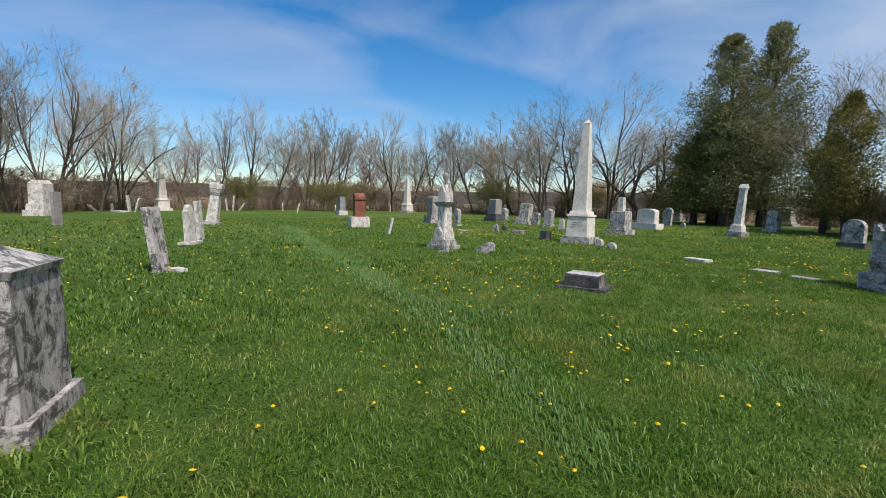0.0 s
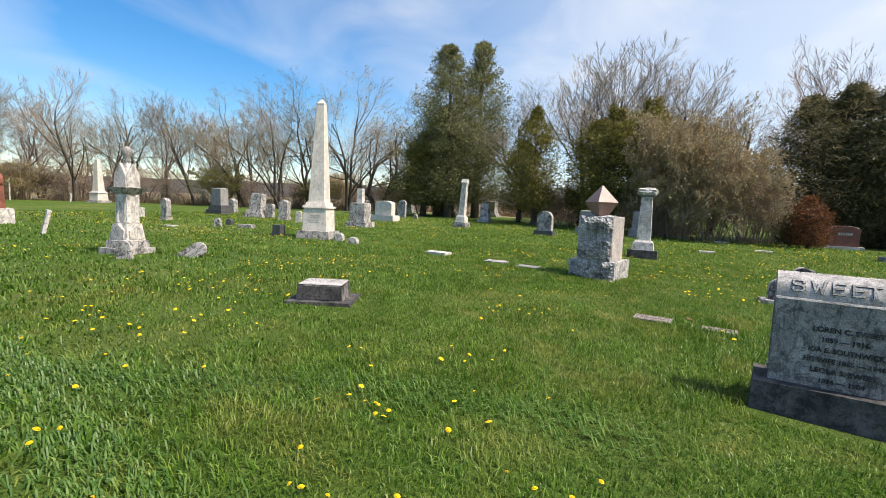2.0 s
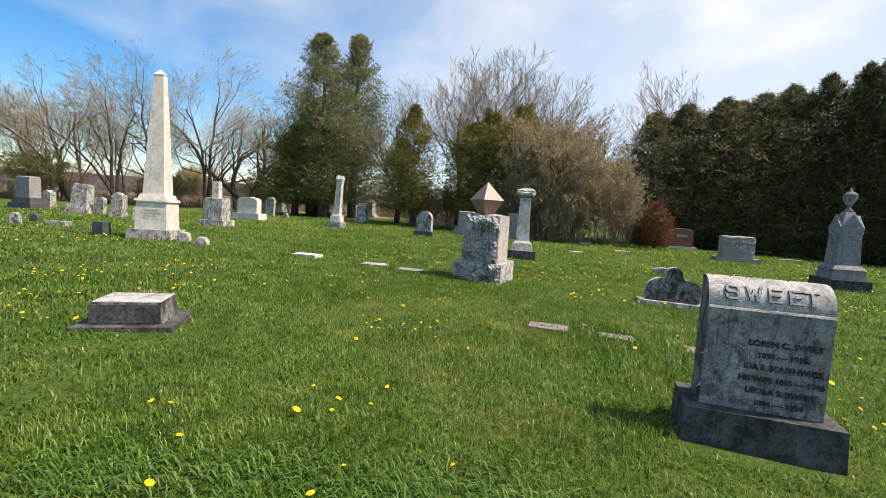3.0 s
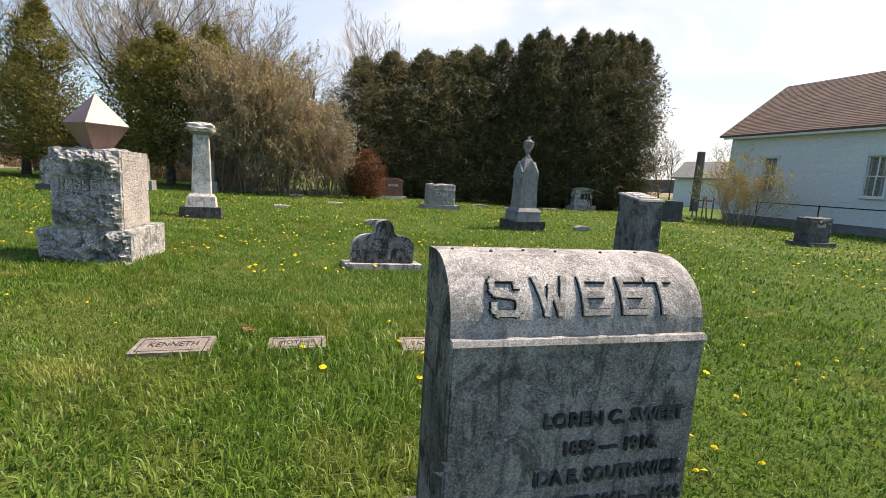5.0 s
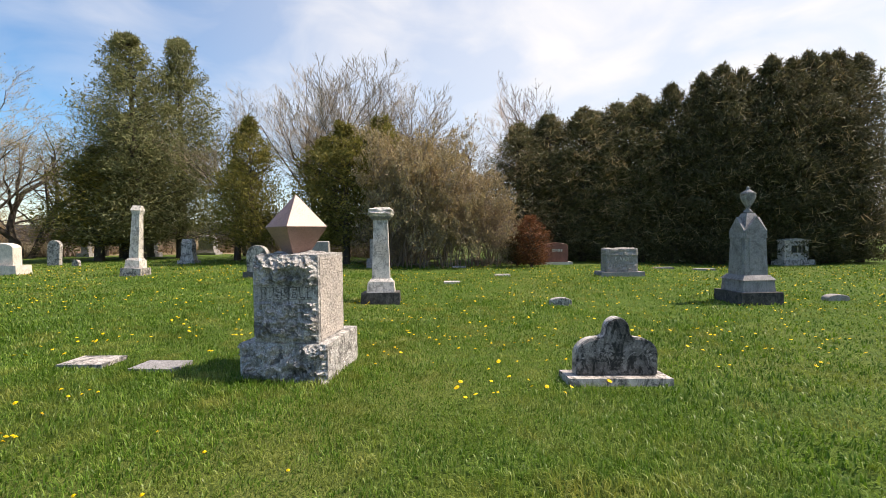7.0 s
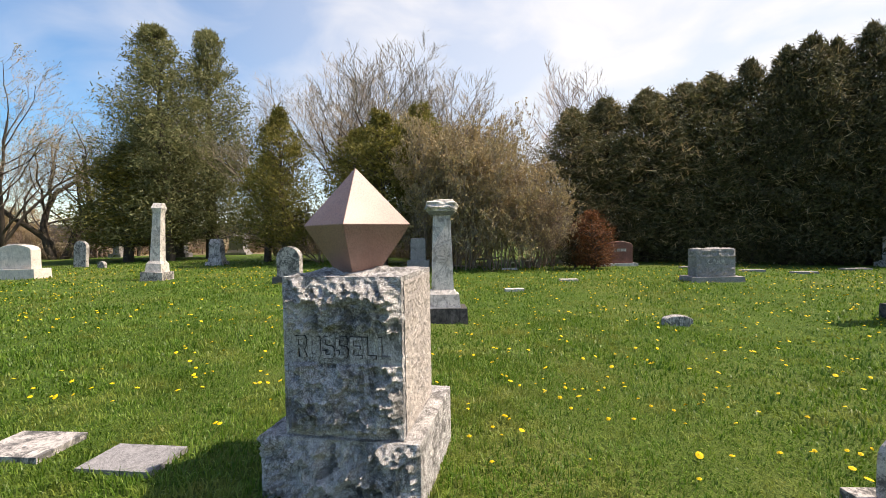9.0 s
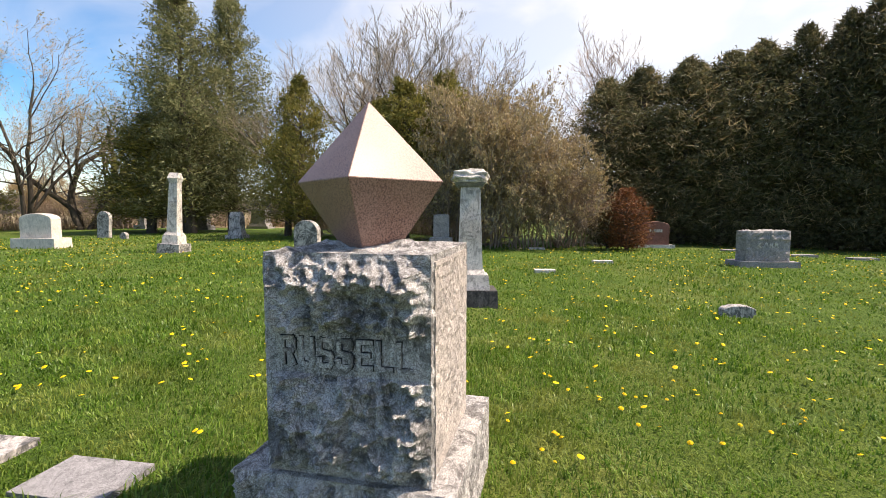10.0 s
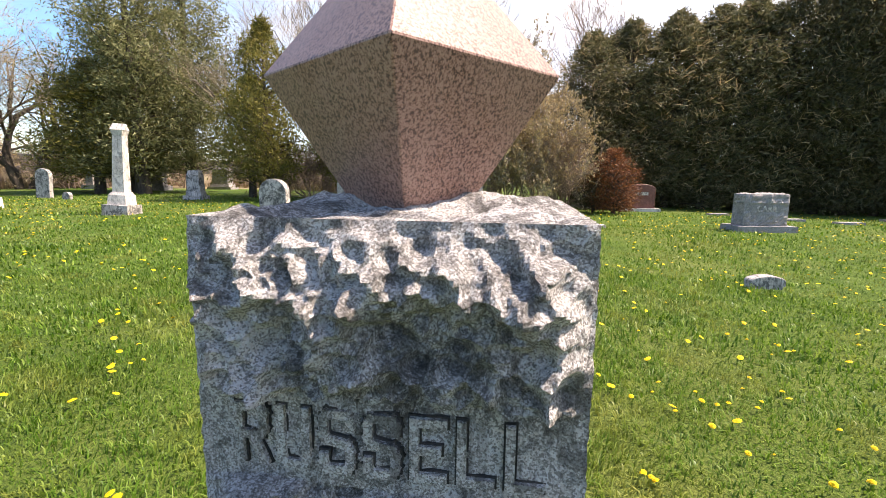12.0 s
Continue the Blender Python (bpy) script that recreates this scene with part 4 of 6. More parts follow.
for fx, fy, fw, fd in ((27.6, 0.3, 0.62, 0.3), (22.6, -1.0, 0.55, 0.3), (20.5, 0.9, 0.5, 0.3), (25.4, -8.2, 0.8, 0.35), (24.8, -9.6, 0.8, 0.35), (26.6, -12.8, 1.0, 0.4), (29.6, 2.4, 0.9, 0.3), (26.9, -6.7, 0.7, 0.3)):
    flat_marker("flush_marker", fx, fy, fw, fd, 0.07, MARBLE if fw < 0.7 else GRANITE, "pale flush marker in the lawn", "", 2)
tablet("low_marker", 16.10, -1.31, 0.46, 0.16, 0.17, MARBLE_GRIMY, "low segment-topped white footstone in grass", "segment", 0, (0, 0), None, 0)
tablet("low_marker", 16.30, -7.6, 0.50, 0.2, 0.14, GRANITE, "low rough grey footstone in grass", "segment", 0, (0, 0), None, 0)


def build_low_block():
    st = thing("low_block", 5.70, 5.38, 28, (0.0, 0.0), foot=(0.72, 0.86))
    part("footing", soften(frustum(bmesh.new(), -0.1, 0.035, 0.70, 0.86, 0.68, 0.84), 0.015), BLACKENED, st)
    part("block", soften(frustum(bmesh.new(), 0.036, 0.24, 0.46, 0.60, 0.44, 0.58), 0.015), STREAK_DARK, st, "weathered block, black on one face")
    # thin near-black panel over the -x face, a lighter one over the top
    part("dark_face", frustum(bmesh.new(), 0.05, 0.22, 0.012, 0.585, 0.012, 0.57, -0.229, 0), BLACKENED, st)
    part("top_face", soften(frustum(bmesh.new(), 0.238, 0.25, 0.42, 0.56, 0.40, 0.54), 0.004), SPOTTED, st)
    tagged(st, "low squared stone block, its monument gone", "grave marker")


build_low_block()


def build_near_stone():
    st = thing("capped_square_stone", -1.44, 3.46, -10.0, foot=(0.85, 0.85))
    part("base", soften(frustum(bmesh.new(), -0.1, 0.13, 0.80, 0.80, 0.78, 0.78), 0.015), STREAKED, st, "grimy marble base in two pieces")
    part("die", soften(frustum(bmesh.new(), 0.131, 0.96, 0.68, 0.68, 0.63, 0.63), 0.01), STREAKED, st)
    part("cornice", soften(frustum(bmesh.new(), 0.961, 1.01, 0.64, 0.64, 0.68, 0.68), 0.012), MARBLE_GRIMY, st)
    part("pyramid_cap", soften(frustum(bmesh.new(), 1.012, 1.16, 0.66, 0.66, 0.05, 0.05), 0.01), MARBLE_GRIMY, st, "pale pyramidal cap with black streaks")
    tagged(st, "grimy white marble square stone with a pyramidal cap", "headstone")


build_near_stone()
obelisk("tall_obelisk", 12.10, 11.80, 0.84, 4.36, MARBLE_CLEAN, "tall pale marble obelisk on a square plinth", 22, (0.02, 0.0), MARBLE_GRIMY)


def build_leaning_urn():
    st = thing("urn_column", 6.22, 11.35, 15, (0.02, 0.0), foot=(0.76, 0.76))
    st.scale = (0.76, 0.76, 1.0)
    w, h, m = 0.92, 2.16, MARBLE
    part("base", soften(frustum(bmesh.new(), -0.15, 0.12, w * 1.0, w * 1.0, w * 0.98, w * 0.98), 0.015), MARBLE_GRIMY, st)
    part("upper_base", soften(frustum(bmesh.new(), 0.12, 0.27, w * 0.78, w * 0.78, w * 0.75, w * 0.75), 0.02), MARBLE_GRIMY, st)
    part("plinth", soften(frustum(bmesh.new(), 0.27, 0.62, w * 0.64, w * 0.64, w * 0.50, w * 0.50), 0.03), m, st)
    for a in (0, 90, 180, 270):
        bm = slab(bmesh.new(), [(-0.2, 0.3), (0.2, 0.3), (0.2, 0.48), (0, 0.62), (-0.2, 0.48)], -0.30, -0.2)
        bmesh.ops.rotate(bm, verts=bm.verts, cent=(0, 0, 0), matrix=Matrix.Rotation(radians(a), 3, "Z"))
        part("gable", soften(bm, 0.01, 1), m, st)
    part("shaft", soften(frustum(bmesh.new(), 0.62, 1.22, w * 0.42, w * 0.42, w * 0.40, w * 0.40), 0.06, 3), m, st)
    for a in (0, 90, 180, 270):
        part("corner_column", lathe(bmesh.new(), [(0.10, 0.62), (0.11, 0.65), (0.085, 0.69), (0.08, 1.15), (0.1, 1.2)], 12, 0.17 * math.cos(radians(a + 45)), 0.17 * math.sin(radians(a + 45))), m, st, smooth=True)
    part("cornice", soften(frustum(bmesh.new(), 1.22, 1.34, w * 0.48, w * 0.48, w * 0.72, w * 0.72), 0.012), MARBLE_GRIMY, st)
    part("canopy", soften(frustum(bmesh.new(), 1.342, 1.60, w * 0.46, w * 0.46, w * 0.40, w * 0.40), 0.01), m, st)
    for a in (0, 90, 180, 270):
        bm = slab(bmesh.new(), [(-0.2, 1.345), (0.2, 1.345), (0.19, 1.60), (0, 1.84), (-0.19, 1.60)], -0.225, -0.15)
        bmesh.ops.rotate(bm, verts=bm.verts, cent=(0, 0, 0), matrix=Matrix.Rotation(radians(a), 3, "Z"))
        part("canopy_gable", soften(bm, 0.01, 1), m, st)
    part("spire", soften(frustum(bmesh.new(), 1.60, 1.86, w * 0.38, w * 0.38, 0.1, 0.1), 0.01), m, st)
    part("orb", lathe(bmesh.new(), [(0.05, 1.84), (0.08, 1.88), (0.05, 1.92), (0.11, 2.0), (0.13, 2.07), (0.11, 2.13), (0.05, 2.17), (0.02, 2.18)], 18), GRANITE, st, smooth=True)
    tagged(st, "white marble column monument with gables and a ball finial", "monument")


build_leaning_urn()
tablet("footstone", 5.75, 10.5, 0.28, 0.1, 0.36, MARBLE_GRIMY, "small grimy round-topped footstone", "round", 30, (0.0, 0.0), None, 0)
tablet("fallen_tablet", 6.7, 10.1, 0.30, 0.09, 0.44, MARBLE_GRIMY, "round-topped tablet leaning far over in the grass", "round", 20, (0.9, -1.3), None, 0)
tablet("leaning_slab", -0.70, 9.25, 0.44, 0.11, 1.14, MARBLE_GRIMY, "grimy marble slab leaning to one side", "flat", -24, (-0.13, 0.06))
flat_marker("flush_marker", -0.45, 9.15, 0.3, 0.2, 0.05, MARBLE, "broken piece of white stone", "", 30)
tablet("white_tablet", -0.19, 14.49, 0.46, 0.14, 1.10, MARBLE, "white marble tablet leaning slightly", "shoulder", -25, (-0.04, 0.0), (0.4, 0.7, 0.07))
tablet("white_tablet", 0.10, 15.8, 0.42, 0.10, 1.20, MARBLE, "white marble tablet behind another", "flat", -20, (-0.06, 0.0))


def build_ornate_column():
    st = thing("ornate_column", 0.82, 24.5, -20, (0.14, -0.05), foot=(0.7, 0.7))
    m = MARBLE
    part("base", soften(frustum(bmesh.new(), -0.15, 0.16, 0.70, 0.70, 0.66, 0.66), 0.02), MARBLE_GRIMY, st)
    part("shaft", soften(frustum(bmesh.new(), 0.16, 1.45, 0.48, 0.48, 0.40, 0.40), 0.02), m, st)
    part("band", soften(frustum(bmesh.new(), 1.45, 1.56, 0.46, 0.46, 0.48, 0.48), 0.015), GRANITE_BLUE, st)
    part("head", soften(frustum(bmesh.new(), 1.56, 1.75, 0.42, 0.42, 0.52, 0.52), 0.02), m, st)
    for a in (0, 90, 180, 270):
        bm = slab(bmesh.new(), [(0.27 * math.cos(b), 1.74 + 0.27 * math.sin(b)) for b in np.linspace(0, math.pi, 9)], -0.27, -0.18)
        bmesh.ops.rotate(bm, verts=bm.verts, cent=(0, 0, 0), matrix=Matrix.Rotation(radians(a), 3, "Z"))
        part("arched_hood", soften(bm, 0.01, 1), m, st)
    part("urn", lathe(bmesh.new(), urn_profile(0.16, 1.96, 0.6), 16), m, st, smooth=True)
    tagged(st, "ornate white marble column with arched hood and urn, leaning", "monument")


build_ornate_column()
die_stone("tomb_monument", -7.6, 34.8, 0.95, 0.8, 2.05, MARBLE, "broad white marble monument with a hipped cap", (1.15, 1.5, 0.32), (0.95, 1.25, 0.35), -20, (0, 0), 0.2, None, False, 0.96)
tablet("grey_slab", -4.9, 24.0, 0.42, 0.12, 1.38, GRANITE, "plain grey upright slab", "flat", -30)
urn_monument("small_urn_monument", -8.0, 47.2, 0.95, 2.3, MARBLE, "small white urn monument", 10)
obelisk("white_obelisk", -2.05, 48.2, 1.05, 4.15, MARBLE_CLEAN, "white marble obelisk near the tree line", 20)
for (x, y, w, h, ln, hd) in ((-4.0, 42.6, 0.4, 1.3, (-0.1, 0), "flat"), (-3.6, 42.4, 0.4, 1.1, (0.25, 0), "round"), (-5.4, 45.0, 0.4, 0.6, (0, 0), "round"), (-6.4, 44.5, 0.4, 0.7, (-0.9, 0.2), "flat"),
                             (3.4, 50.5, 0.45, 1.2, (-0.1, 0), "flat"), (3.9, 50.2, 0.45, 1.5, (0.08, 0), "round"), (4.5, 50.6, 0.4, 0.9, (0.7, 0), "flat"), (8.7, 43.4, 0.5, 0.9, (0.25, 0.1), "flat"),
                             (8.6, 50.0, 0.45, 0.9, (0, 0), "round"), (18.4, 56.0, 0.6, 1.9, (0, 0), "round"), (6.83, 17.0, 0.30, 0.68, (0.22, -0.1), "flat"), (26.8, 55.0, 0.4, 1.0, (0, 0), "flat"),
                             (13.6, 48.0, 0.5, 0.8, (0, 0), "round"), (21, 51, 0.5, 0.8, (0.1, 0), "round")):
    tablet("weathered_tablet", x, y, w, 0.1, h, MARBLE, "thin white marble tablet leaning in the grass" if abs(ln[0]) > 0.05 else "thin white marble tablet", hd, -15, ln, None, 0)
flat_marker("flush_marker", -4.6, 42.2, 1.2, 0.6, 0.12, MARBLE, "white slab lying in the grass", "", 30)
die_stone("grey_block_stone", 11.7, 39.6, 0.8, 0.5, 1.6, GRANITE_BLUE, "dark grey block stone on a pale base", (0.8, 1.15, 0.4), None, 0, (0, 0), 0.03, MARBLE)


def build_red_stone():
    st = thing("red_sandstone_monument", 7.3, 22.0, -8, foot=(0.95, 0.95))
    part("base", soften(frustum(bmesh.new(), -0.15, 0.52, 0.92, 0.92, 0.90, 0.90), 0.02), MARBLE, st, "white stone base")
    part("die", soften(frustum(bmesh.new(), 0.52, 1.42, 0.52, 0.56, 0.48, 0.52), 0.02), REDSTONE, st)
    bm = slab(bmesh.new(), [(0.32 * math.cos(a), 1.42 + 0.28 * math.sin(a)) for a in np.linspace(-0.35, math.pi + 0.35, 17)], -0.26, 0.24)
    part("scrolled_head", soften(bm, 0.02, 2), REDSTONE, st, "rounded scrolled red head")
    bm = slab(bmesh.new(), [(0.16 * math.cos(a), 1.47 + 0.16 * math.sin(a)) for a in np.linspace(0, 2 * math.pi, 17)[:-1]], -0.285, -0.24)
    part("rosette", soften(bm, 0.008, 1), REDSTONE, st)
    bars("worn_inscription", 5, 0.36, 0.04, -0.262, 0, 1.15, REDSTONE, st)
    tagged(st, "red sandstone monument with a rounded head on a white base", "monument")


build_red_stone()
die_stone("pale_block_stone", 25.3, 62.0, 1.2, 0.9, 2.7, MARBLE, "pale block monument by the trees", (1.4, 2.1, 0.6), None, 10, (0, 0), 0.06)
obelisk("white_obelisk", 23.5, 51.5, 1.15, 4.15, MARBLE_CLEAN, "white marble obelisk with a stepped base", 15, (0, 0), MARBLE_GRIMY)
die_stone("grey_block_stone", 13.5, 25.8, 0.72, 0.5, 1.7, GRANITE, "grey granite block with a rounded top edge", (0.8, 1.0, 0.48), None, 0, (0, 0), 0.08, MARBLE_GRIMY)
tablet("gabled_stone", 13.4, 22.6, 0.36, 0.26, 1.0, MARBLE_GRIMY, "small gabled stone stained dark", "gable", 10, (0, 0), (0.36, 0.45, 0.12))
die_stone("stepped_stone", 35.0, 52.5, 0.9, 0.7, 1.7, MARBLE, "white marble stone on steps", (1.3, 1.5, 0.2), (1.0, 1.2, 0.25), 0, (0, 0), 0.15)
die_stone("dark_based_stone", 20.0, 28.2, 0.85, 0.6, 1.65, GRANITE, "grey block on two dark bases", (1.0, 1.4, 0.28), (0.8, 1.15, 0.28), 5, (0, 0), 0.04, GRANITE_DARK)
tablet("gabled_stone", 22.4, 30.2, 0.5, 0.4, 1.0, MARBLE_GRIMY, "white gabled stone, black on its face", "gable", 10, (0, 0), (0.55, 0.6, 0.15))
die_stone("tilted_block_stone", 19.6, 24.2, 0.75, 0.5, 1.4, MARBLE_GRIMY, "tilted white block on two bases", (0.9, 1.2, 0.2), (0.7, 1.0, 0.2), 15, (0.10, -0.03), 0.03)
tablet("rounded_tablet", 19.9, 23.4, 0.48, 0.25, 0.82, MARBLE_GRIMY, "grey slab with a flat rounded head", "segment", 15, (0.06, 0))
tablet("gabled_stone", 18.85, 21.0, 0.5, 0.42, 1.10, MARBLE_GRIMY, "gabled white stone with a black face", "gable", 18, (0.05, 0), (0.5, 0.55, 0.2))
tablet("small_tablet", 17.55, 18.5, 0.32, 0.1, 0.60, MARBLE, "small white round-headed stone", "round", 25, (0, 0), None, 0)
die_stone("dark_cube_stone", 11.63, 13.1, 0.30, 0.28, 0.36, GRANITE_DARK, "small dark granite cube stone", (0.3, 0.3, 0.04), None, 10, (0, 0), 0)
tablet("small_tablet", 12.7, 17.8, 0.28, 0.14, 0.34, MARBLE_GRIMY, "small grimy white footstone in grass", "round", 20, (0, 0), None, 0)
tablet("small_tablet", 13.8, 18.6, 0.26, 0.2, 0.26, GRANITE_DARK, "small dark stone marker in grass", "round", 20, (0, 0), None, 0)
flat_marker("flush_marker", 13.1, 16.6, 0.55, 0.3, 0.14, MARBLE_GRIMY, "raised grimy flush marker", "", 20)
flat_marker("flush_marker", 11.2, 18.5, 0.5, 0.3, 0.05, MARBLE, "pale flush marker in the lawn", "", 20)
tablet("small_tablet", 11.9, 10.75, 0.28, 0.2, 0.24, MARBLE_GRIMY, "small grimy footstone by the obelisk", "round", 20, (0, 0), None, 0)
tablet("small_tablet", 11.55, 9.9, 0.30, 0.22, 0.19, MARBLE_GRIMY, "low grimy white footstone in grass", "round", 20, (0, 0), None, 0)
die_stone("streaked_block_stone", 18.0, 15.0, 0.78, 0.7, 1.12, MARBLE_GRIMY, "streaked white marble pedestal stone", (0.95, 1.05, 0.24), None, 12, (0, 0), 0.02)
st = thing("broken_shaft", 18.0, 15.0, 12, z=ground_z(18, 15) + 1.12)
part("shaft", soften(frustum(bmesh.new(), 0.0, 0.66, 0.28, 0.28, 0.25, 0.25), 0.02), MARBLE, st)
tagged(st, "short white marble shaft standing on a pedestal", "monument")
die_stone("grey_block_stone", 33.0, 27.0, 0.75, 0.6, 1.25, GRANITE, "grey stone with a sloped cap", (0.8, 1.0, 0.2), None, 0, (0, 0), 0.12)
tablet("wide_white_stone", 24.6, 18.5, 1.25, 0.42, 1.25, MARBLE_CLEAN, "broad white stone with a gently curved top on a wide base", "segment", 0, (0, 0), (0.75, 1.75, 0.36), 0)
tablet("rounded_tablet", 31.2, 21.8, 0.66, 0.22, 1.35, MARBLE_GRIMY, "white round-headed tablet with an oval frame", "round", 0, (0.02, -0.05))
tablet("pale_column_stone", 43.5, 29.2, 0.55, 0.5, 1.75, GRANITE, "slim grey stone on a base", "flat", 0, (0, 0), (0.9, 1.0, 0.3), 0)
tablet("small_tablet", 30.1, 19.8, 0.34, 0.2, 0.33, MARBLE_GRIMY, "small grimy round-topped footstone", "round", 0, (0, 0), None, 0)
tablet("small_tablet", 27.2, 20.8, 0.34, 0.2, 0.33, MARBLE_GRIMY, "small grimy round-topped footstone", "round", 0, (0, 0), None, 0)
tablet("blue_block_stone", 41.9, 23.4, 1.25, 0.5, 1.72, GRANITE_BLUE, "dark blue-grey block with a pale rim", "flat", 0, (0, 0), (1.0, 1.7, 0.32))
die_stone("scrolled_stone", 30.9, 14.5, 0.6, 0.45, 1.32, MARBLE_GRIMY, "small stone with a scrolled broken top", (0.7, 0.9, 0.2), (0.5, 0.7, 0.2), 0, (0.03, 0.02), 0.22)
die_stone("tomb_monument", 45.0, 20.3, 1.2, 0.9, 1.65, GRANITE, "grey tomb with an overhanging top slab", (1.3, 1.8, 0.2), (1.1, 1.45, 0.2), 0, (0, 0), 0.12)
tablet("arched_headstone", 21.7, 7.35, 0.68, 0.3, 1.08, MARBLE_GRIMY, "round-headed headstone with a pale rim on a dark base", "round", 0, (0, 0), (0.55, 0.88, 0.2), 3, GRANITE_DARK)
die_stone("block_stone", 25.3, 6.2, 0.85, 0.4, 1.2, GRANITE, "grey granite family stone", (0.7, 1.2, 0.35), None, 0, (0, 0), 0.04)
die_stone("block_stone", 27.2, 4.05, 0.62, 0.4, 1.32, GRANITE, "grey granite stone behind a column", (0.7, 0.9, 0.42), None, 0, (0, 0), 0.04)


def build_far_named():
    st = die_stone("named_rock_stone", 21.95, -4.95, 1.08, 0.5, 0.93, GRANITE, "rock-faced grey granite stone with a raised name", (0.8, 1.5, 0.14), None, 0, (0, 0), 0.0, None, True)
    lettering("surname_letters", "CARR", 0.19, 0.03, MARBLE, st, on_face(-0.262, 0, 0.56), 0.003, 0.5)
    st = tablet("red_granite_stone", 28.4, -4.45, 1.10, 0.3, 1.05, REDGRANITE, "polished red granite stone beside a rusty shrub", "segment", 0, (0, 0), (0.6, 1.5, 0.12), 0, MARBLE)
    bars("worn_inscription", 1, 0.5, 0.12, -0.153, 0, 0.62, MARBLE, st)
    st = thing("name_panel_stone", 28.0, -15.8, 4, foot=(0.9, 1.8))
    part("base", soften(frustum(bmesh.new(), -0.1, 0.26, 0.8, 1.62, 0.78, 1.58), 0.02), MARBLE_GRIMY, st)
    part("die", soften(frustum(bmesh.new(), 0.26, 1.16, 0.42, 1.22, 0.42, 1.22), 0.01), MARBLE, st)
    part("cap", soften(slab(bmesh.new(), [(-0.7, 1.16), (0.7, 1.16), (0.7, 1.2), (0, 1.3), (-0.7, 1.2)], -0.26, 0.26), 0.01, 1), MARBLE, st)
    bars("worn_inscription", 1, 0.9, 0.34, -0.213, 0, 0.6, BLACKENED, st)
    tagged(st, "white stone with a pediment cap and dark lettering", "gravestone")
    die_stone("dark_block_stone", 21.3, -16.0, 0.82, 0.4, 0.95, GRANITE_DARK, "dark granite block stone", (0.6, 1.0, 0.1), None, 0, (0, 0), 0.02)
    st = die_stone("named_rock_stone", 13.9, -13.9, 0.92, 0.4, 0.82, GRANITE_DARK, "dark rock-faced stone with a pale name", (0.7, 1.2, 0.12), None, 0, (0, 0), 0.0, None, True)
    bars("worn_inscription", 1, 0.45, 0.1, -0.212, 0, 0.56, MARBLE, st)


build_far_named()


# ---- trees and shrubs ----
def tube(verts, faces, pts, radii, sides):
    """A tapering limb along a line of points."""
    base = len(verts)
    for k, (p, r) in enumerate(zip(pts, radii)):
        d = (pts[min(k + 1, len(pts) - 1)] - pts[max(k - 1, 0)]).normalized()
        u = d.cross(Vector((0.31, 0.95, 0.11)))
        u = u.normalized() if u.length > 1e-4 else Vector((1, 0, 0))
        v = d.cross(u)
        for i in range(sides):
            a = 2 * math.pi * i / sides
            verts.append(tuple(p + u * (r * math.cos(a)) + v * (r * math.sin(a))))
    for k in range(len(pts) - 1):
        for i in range(sides):
            j = (i + 1) % sides
            b = base + k * sides
            faces.append((b + i, b + j, b + sides + j, b + sides + i))


def fleck(verts, faces, p, size, rnd, aim=None, slim=1.0):
    """One small leaf, bud or spray: a narrow blade."""
    d = Vector((rnd.gauss(0, 1), rnd.gauss(0, 1), rnd.gauss(0, 1)))
    d = (d.normalized() + (aim or Vector((0, 0, 0)))).normalized()
    u = d.cross(Vector((rnd.gauss(0, 1), rnd.gauss(0, 1), rnd.gauss(0, 1)))).normalized()
    b = len(verts)
    w = size * rnd.uniform(0.22, 0.4) * slim
    verts += [tuple(p + u * w), tuple(p - u * w), tuple(p + d * size)]
    faces.append((b, b + 1, b + 2))


